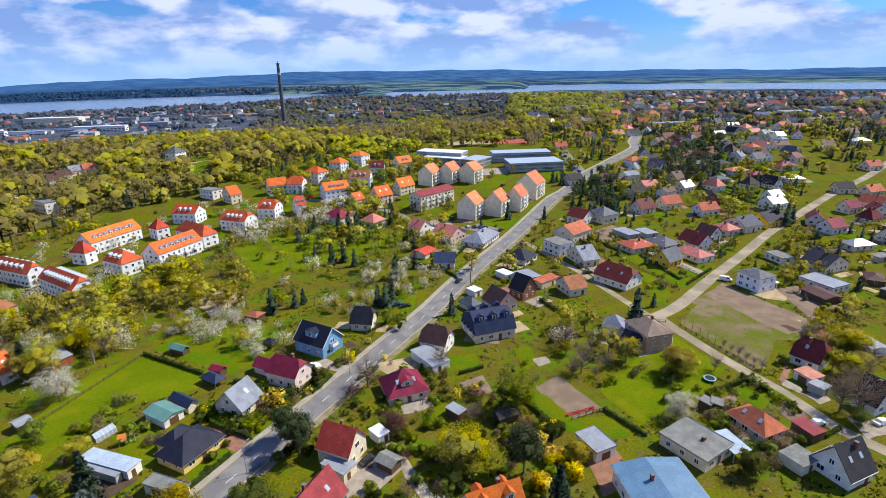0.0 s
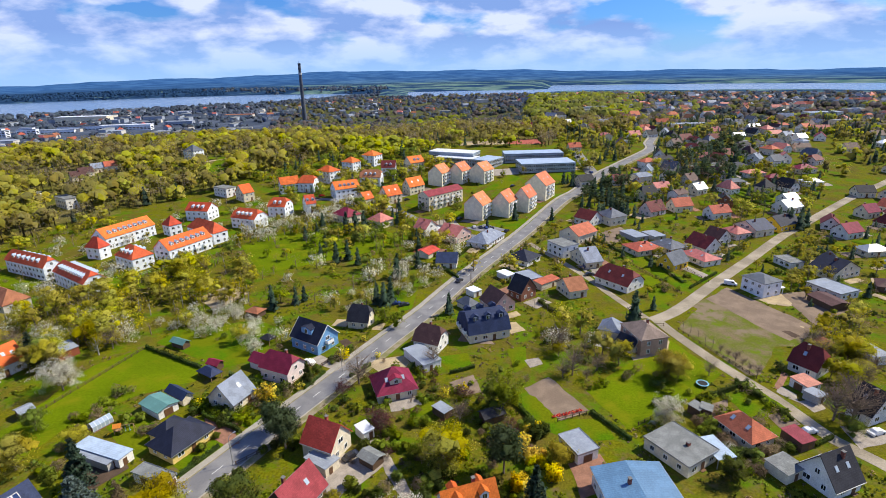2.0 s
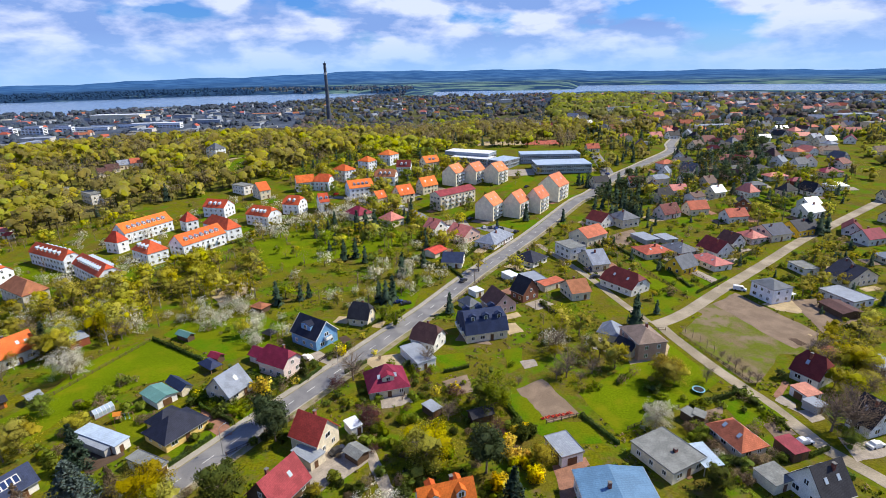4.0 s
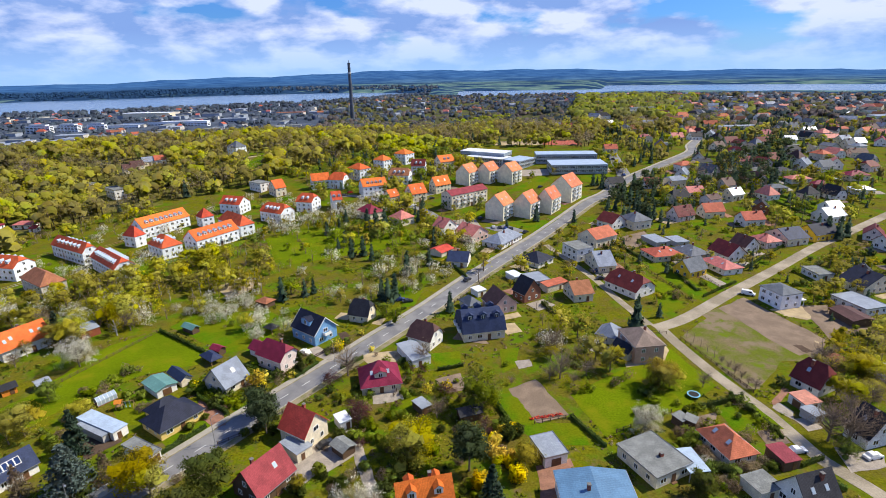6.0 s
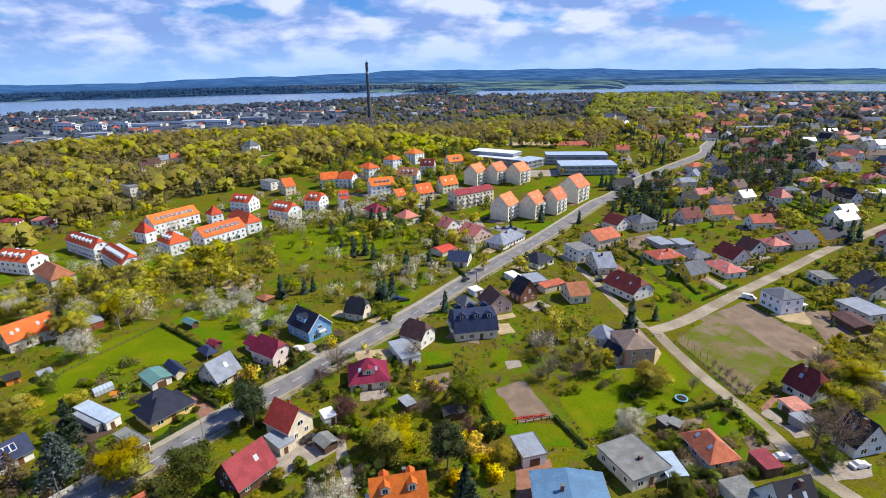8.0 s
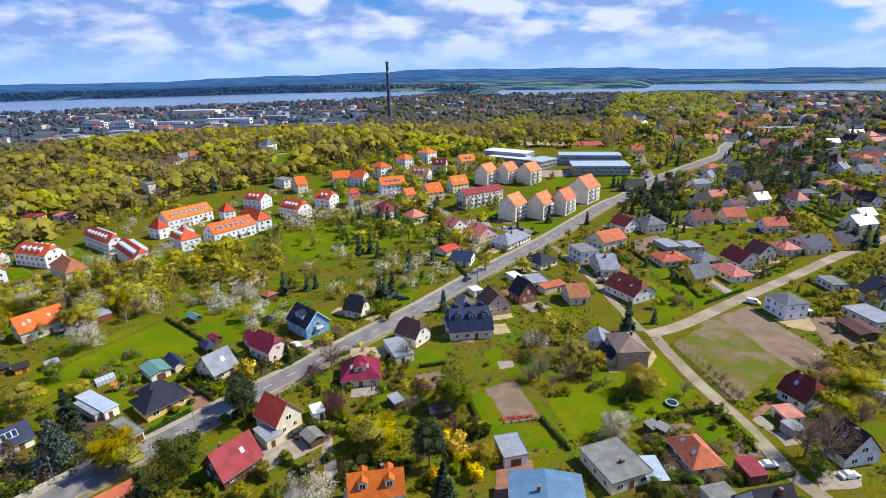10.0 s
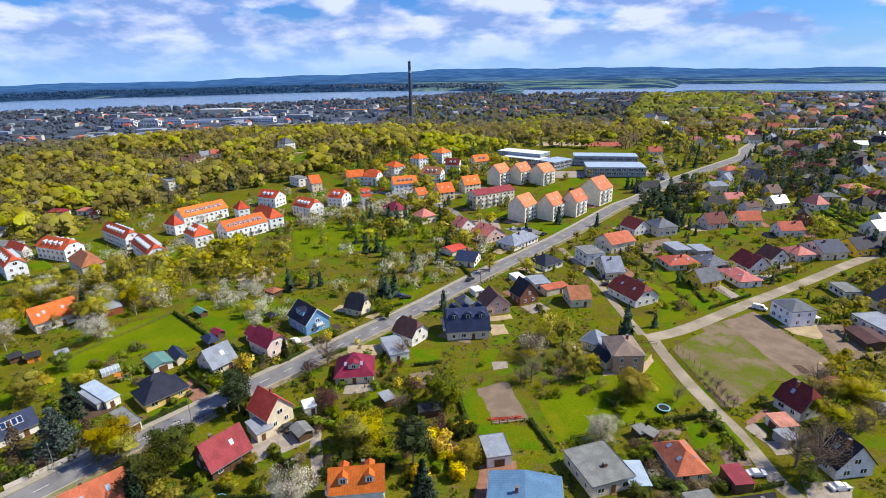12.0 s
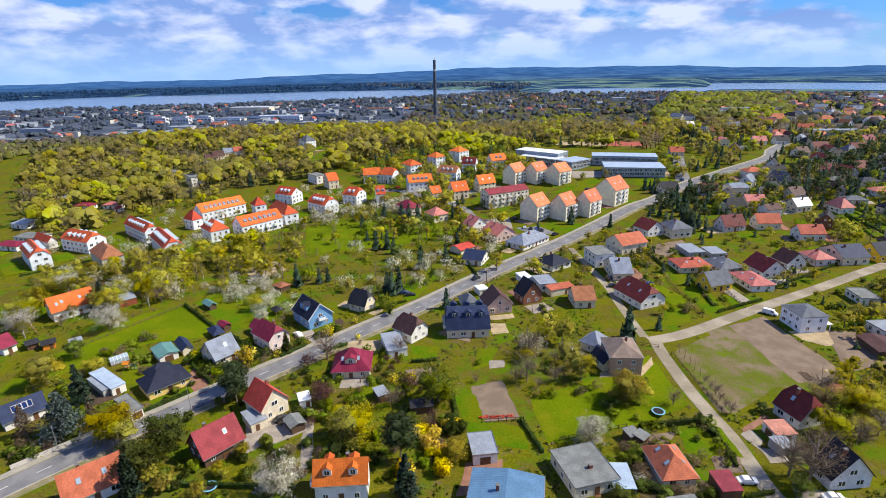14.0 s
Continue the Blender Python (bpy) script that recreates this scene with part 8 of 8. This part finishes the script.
def car(x, y, rot, colour, van=False):
    """A parked car: body with bonnet and cabin, windows, four wheels, lamps."""
    L, W, H = (4.9, 1.9, 1.95) if van else (4.3, 1.75, 1.45)
    base = new("van" if van else "car")
    base.matrix_basis = pose(x, y, ground_z(x, y) + 0.06, 0, 0, rot)
    tagged(base, {"white": "white", "blue": "dark blue", "dark": "black", "silver": "silver grey", "red": "red"}[colour] + (" delivery van parked on open ground" if van else " parked car with dark windows"), "van" if van else "car")
    def body():
        if van:
            prof = [(-L / 2, 0.3), (-L / 2, H - 0.1), (-L / 2 + 0.15, H), (L * 0.2, H), (L * 0.34, 1.05), (L / 2 - 0.1, 0.9), (L / 2, 0.3)]
        else:
            prof = [(-L / 2, 0.3), (-L / 2 + 0.05, 0.85), (-L * 0.36, 0.95), (-L * 0.24, H), (L * 0.08, H), (L * 0.24, 0.95), (L / 2 - 0.1, 0.8), (L / 2, 0.3)]
        n = len(prof)
        V = [(px, s * (W / 2 - (0.14 if pz > 1.0 else 0)), pz) for s in (-1, 1) for px, pz in prof]
        F = [tuple(range(n)), tuple(range(2 * n - 1, n - 1, -1))] + [((k + 1) % n, k, n + k, n + (k + 1) % n) for k in range(n)]
        return mesh_of("body", (V, F), "paint_" + colour)
    same("body", shared(("car", colour, van), body), base, Matrix())
    def glasses():
        y = W / 2 - 0.1
        if van:
            return mesh_of("windows", box(L * 0.05, -y, 1.15, L * 0.24, y, 1.65), "pane")
        return mesh_of("windows", join(box(-L * 0.24, -y, 1.0, L * 0.12, y, H - 0.12), ([(L * 0.1, -0.7, H - 0.08), (L * 0.1, 0.7, H - 0.08), (L * 0.25, 0.75, 1.0), (L * 0.25, -0.75, 1.0)], [(0, 3, 2, 1)])), "pane")
    same("windows", shared(("carglass", van), glasses), base, Matrix())
    wm = shared(("wheel",), lambda: mesh_of("wheel", ([(0.31 * math.cos(k * math.pi / 6), s * 0.1, 0.31 * math.sin(k * math.pi / 6)) for s in (-1, 1) for k in range(12)], [tuple(range(12)), tuple(range(23, 11, -1))] + [((k + 1) % 12, k, 12 + k, 12 + (k + 1) % 12) for k in range(12)]), "tyre"))
    for sx in (-0.3, 0.31):
        for sy in (-1, 1):
            same("wheel", wm, base, Matrix.Translation((sx * L, sy * (W / 2 - 0.06), 0.3)))


def greenhouse(x, y, rot, L=5.0, W=2.6, h=1.6, top=2.5):
    """A small glass house: white frame, panes between, a low brick foot."""
    base = new("greenhouse")
    base.matrix_basis = pose(x, y, ground_z(x, y), 0, 0, rot)
    tagged(base, "small garden greenhouse with white frame and glass panes", "greenhouse")
    obj("foot", *box(-L / 2, -W / 2, -0.2, L / 2, W / 2, 0.25), "chimney_brick", base)
    n = 5
    for k in range(n + 1):
        px = -L / 2 + k * L / n
        obj("frame_rib", *join(box(px - 0.04, -W / 2 - 0.03, 0.25, px + 0.04, -W / 2 + 0.05, h), box(px - 0.04, W / 2 - 0.05, 0.25, px + 0.04, W / 2 + 0.03, h), limb((px, -W / 2, h), (px, 0, top), 0.05, 0.05, 4), limb((px, W / 2, h), (px, 0, top), 0.05, 0.05, 4)), "trim_white", base)
    for k in range(n):
        x0, x1 = -L / 2 + k * L / n + 0.05, -L / 2 + (k + 1) * L / n - 0.05
        for s in (-1, 1):
            obj("pane", *box(x0, s * W / 2 - 0.015, 0.26, x1, s * W / 2 + 0.015, h), "skylight_pane", base)
            obj("roof_pane", *slab([(x0, s * W / 2, h), (x1, s * W / 2, h), (x1, 0.02 * s, top), (x0, 0.02 * s, top)], [[0, 1, 2, 3] if s < 0 else [3, 2, 1, 0]], 0.03), "skylight_pane", base)


def play_tower(x, y, rot):
    """A child's wooden climbing frame with a little roof, a swing beam and a slide."""
    base = new("play_tower")
    base.matrix_basis = pose(x, y, ground_z(x, y), 0, 0, rot)
    tagged(base, "wooden garden play tower with swing and yellow slide", "playground")
    for sx in (-0.7, 0.7):
        for sy in (-0.7, 0.7):
            obj("post", *box(sx - 0.06, sy - 0.06, -0.2, sx + 0.06, sy + 0.06, 2.3), "wall_wood", base)
    obj("platform", *box(-0.75, -0.75, 1.1, 0.75, 0.75, 1.2), "wall_wood", base)
    obj("roof", *slab([(-0.95, -0.95, 2.2), (0.95, -0.95, 2.2), (0.95, 0, 3.0), (-0.95, 0, 3.0), (0.95, 0.95, 2.2), (-0.95, 0.95, 2.2)], [[0, 1, 2, 3], [3, 2, 4, 5]], 0.08), "wall_orangewood", base)
    obj("swing_beam", *limb((0.7, 0, 2.2), (3.6, 0, 2.2), 0.07, 0.07, 6), "wall_wood", base)
    obj("swing_legs", *join(limb((3.6, 0, 2.2), (3.7, 0.9, -0.1), 0.06, 0.06, 5), limb((3.6, 0, 2.2), (3.7, -0.9, -0.1), 0.06, 0.06, 5)), "wall_wood", base)
    for px in (1.6, 2.6):
        obj("swing", *join(limb((px, -0.2, 2.18), (px, -0.2, 0.5), 0.02, 0.02, 4), limb((px, 0.2, 2.18), (px, 0.2, 0.5), 0.02, 0.02, 4), box(px - 0.12, -0.25, 0.44, px + 0.12, 0.25, 0.5)), "rim_blue", base)
    obj("slide", *slab([(-0.75, -0.3, 1.2), (-2.9, -0.3, 0.15), (-2.9, 0.3, 0.15), (-0.75, 0.3, 1.2)], [[0, 1, 2, 3]], 0.08), "leaf_gold", base)


def street_lamp(x, y, rot, h=7.5):
    base = new("street_lamp")
    base.matrix_basis = pose(x, y, ground_z(x, y), 0, 0, rot)
    tagged(base, "slim grey street lamp with curved arm", "street lamp")
    obj("pole", *limb((0, 0, -0.3), (0, 0, h), 0.09, 0.06, 8), "metal_grey", base)
    obj("arm", *join(limb((0, 0, h), (0.5, 0, h + 0.45), 0.05, 0.045, 6), limb((0.5, 0, h + 0.45), (1.5, 0, h + 0.5), 0.045, 0.04, 6)), "metal_grey", base)
    obj("lamp_head", *box(1.3, -0.14, h + 0.42, 2.0, 0.14, h + 0.56), "metal_grey", base)


def trampoline(x, y, r=1.7):
    base = new("trampoline")
    base.matrix_basis = pose(x, y, ground_z(x, y))
    tagged(base, "round garden trampoline with blue rim", "trampoline")
    n = 20
    c = lambda q, z: [(q * math.cos(2 * math.pi * k / n), q * math.sin(2 * math.pi * k / n), z) for k in range(n)]
    obj("mat", c(r * 0.8, 0.82), [tuple(range(n))], "tyre", base)
    obj("rim", c(r, 0.85) + c(r * 0.78, 0.85) + c(r, 0.75) + c(r * 0.78, 0.75), [f for k in range(n) for f in ((k, (k + 1) % n, n + (k + 1) % n, n + k), (2 * n + k, 2 * n + (k + 1) % n, (k + 1) % n, k))], "rim_blue", base)
    for k in range(6):
        a = k * math.pi / 3
        obj("leg", *limb((r * 0.93 * math.cos(a), r * 0.93 * math.sin(a), 0), (r * 0.93 * math.cos(a), r * 0.93 * math.sin(a), 0.78), 0.04, 0.04, 5), "metal_grey", base)


material("rim_blue", (0.2, 0.45, 0.6), 0.5, 0.1, 1.0)
material("tulip", (0.75, 0.03, 0.01), 0.6, 0.2, 1.0, island=0.3)
material("road_paint", (0.72, 0.72, 0.7), 0.7, 0.15, 1.0)


def dashes(line, skip, count):
    """White centre dashes, three metres long every nine, along the main road."""
    k, dist, last = 0, 0.0, line[0]
    for p in line[1:]:
        dist += (p - last).length
        if dist > skip + k * 9.0 and k < count:
            d = (p - last).normalized()
            ob = obj("road_marking", *box(-1.5, -0.08, 0, 1.5, 0.08, 0.012), "road_paint")
            ob.matrix_basis = pose(p.x, p.y, ground_z(p.x, p.y) + (0.062 if p.y < 250 else 0.185), 0, 0, math.degrees(math.atan2(d.y, d.x)))
            tagged(ob, "short white painted centre dash on asphalt", "road marking", "centre dashes", "structure")
            k += 1
        last = p


dashes(ROADS[0][0], 4, 46)


def flower_bed(x0, y0, x1, y1):
    d = math.hypot(x1 - x0, y1 - y0)
    rng = np.random.default_rng(5)
    n = int(d * 40)
    pts = np.stack((rng.uniform(0, d, n), rng.uniform(-0.5, 0.5, n), rng.uniform(0.1, 0.45, n)), 1)
    v, f = leaf_bits(pts, rng.uniform(0.2, 0.35, n), rng)
    me = bpy.data.meshes.new("flower_bed")
    me.from_pydata(v.tolist(), [], f.tolist())
    me.materials.append(MATS["tulip"])
    ob = new("flower_bed", me)
    ob.matrix_basis = pose(x0, y0, 0.05, 0, 0, math.degrees(math.atan2(y1 - y0, x1 - x0)))
    tagged(ob, "long bed of bright red tulips", "flower bed", kind="stuff")


plot_edges()
# ---- hedges, fences, cars and the like ----
hedge(-57.1, 90.4, -52.0, 101.5, 1.3)
hedge(-61.6, 113.4, -49.2, 107.2, 1.5)
hedge(-98.6, 149.5, -73.9, 136.9, 1.3)
hedge(-49.3, 116.2, -42.8, 127.8, 1.4)
hedge(83.9, 131.0, 87.7, 121.3, 1.4)
hedge(88.1, 120.4, 89.6, 113.2, 1.4)
hedge(68.8, 120.8, 86.7, 129.6, 2.0)
hedge(20.7, 120.6, 26.1, 108.7, 1.4)
hedge(3.0, 134.5, 10.3, 137.8, 1.3)
hedge(-11.0, 134.3, -5.1, 143.6, 1.6)
hedge(-26.5, 132.3, -21.5, 139.0, 1.5)
hedge(35.5, 185.2, 44.9, 167.6, 1.5)
hedge(73.9, 266.0, 83.1, 241.4, 1.4)
hedge(97.9, 198.0, 115.5, 214.3, 1.2)
hedge(91.6, 234.8, 97.3, 203.4, 1.2)
hedge(118.9, 224.0, 156.1, 265.7, 1.2)
hedge(40.3, 116.3, 47.5, 105.5, 1.2)
hedge(-28.3, 160.6, -15.5, 176.4, 1.1)
hedge(-5.6, 227.7, 4.5, 209.6, 1.3)
hedge(65.9, 269.9, 72.8, 240.3, 1.5)
hedge(4.1, 236.7, 13.5, 259.8, 1.3)
hedge(-31.5, 70.9, -2.6, 78.7, 1.5)
hedge(-71.2, 67.3, -68.3, 73.3, 1.4)
hedge(91.1, 100.1, 95.3, 97.5, 1.5)
hedge(89.5, 104.0, 95.5, 107.2, 1.3)
hedge(183.3, 343.7, 188.1, 308.6, 1.6)
hedge(184.9, 360.6, 200.2, 328.8, 1.8)
hedge(-38.3, 125.9, -34.7, 134.5, 1.2)
fence(-108.2, 112.0, -98.8, 148.2, 1.1)
fence(-36.4, 104.6, -45.3, 95.6, 1.1)
fence(-33.0, 144.8, -42.3, 128.5, 1.1)
fence(31.0, 112.3, 41.0, 116.4, 1.2)
fence(79.7, 162.0, 90.6, 132.7, 1.1)
fence(50.8, 111.1, 66.2, 121.1, 1.2)
fence(17.1, 91.1, 27.3, 97.9, 1.2)
fence(-4.8, 138.4, -7.2, 120.0, 1.3)
fence(82.7, 226.6, 92.2, 192.1, 1.1)
fence(101.8, 232.3, 108.1, 204.7, 1.1)
fence(14.1, 212.0, 1.3, 181.0, 1.1)
fence(64.4, 165.9, 76.1, 165.4, 1.1)
fence(-69.1, 64.6, -60.8, 81.8, 1.4, 3.0, "wall_greywhite", "weathered stone and wood roadside fence", True)
car(-19.4, 183.3, 20, "blue")
car(-16.1, 182.1, 25, "dark")
car(115.5, 201.7, -25, "white", True)
car(106.6, 108.8, 20, "white")
car(-19.1, 98.4, 50, "dark")
car(90.8, 108.9, 15, "white")
car(72.3, 214.2, 20, "dark")
car(75.4, 219.0, 20, "blue")
car(12.4, 285.4, 100, "silver")
car(16.0, 284.7, 100, "dark")
car(19.2, 284.0, 100, "blue")
car(22.3, 283.3, 100, "dark")
car(30.2, 278.0, 60, "dark")
car(-14.6, 277.9, 60, "dark")
car(-12.4, 287.4, 60, "silver")
car(-8.0, 283.6, 60, "white")
car(-1.5, 295.7, 60, "silver")
car(4.0, 301.5, 60, "dark")
car(-41.7, 325.5, 40, "white")
car(-32.0, 341.0, 40, "dark")
car(-94.2, 344.4, 40, "dark")
car(-92.2, 351.1, 40, "red")
car(41.2, 370.6, 50, "dark")
car(104.6, 486.9, 100, "white")
car(103.8, 467.8, 100, "silver")
car(103.3, 451.1, 100, "dark")
car(102.4, 436.1, 100, "white")
car(102.1, 422.2, 100, "dark")
car(102.7, 412.4, 100, "silver")
car(103.7, 403.1, 100, "blue")
car(4.9, 206.3, 62, "dark")
car(-40.9, 140.0, 150, "white")
car(60.9, 221.4, 10, "blue")
car(61.3, 212.9, 10, "dark")
street_lamp(-46.0, 95.6, 60)
street_lamp(-29.4, 135.2, 150)
street_lamp(-64.3, 72.4, -30)
street_lamp(1.7, 178.5, 150)
street_lamp(28.5, 227.7, 150)
greenhouse(-86.5, 109.0, 62)
play_tower(-80.0, 106.2, 20)
trampoline(74.0, 129.1)
trampoline(-20.3, 73.3)
flower_bed(29.9, 114.0, 38.2, 117.2)
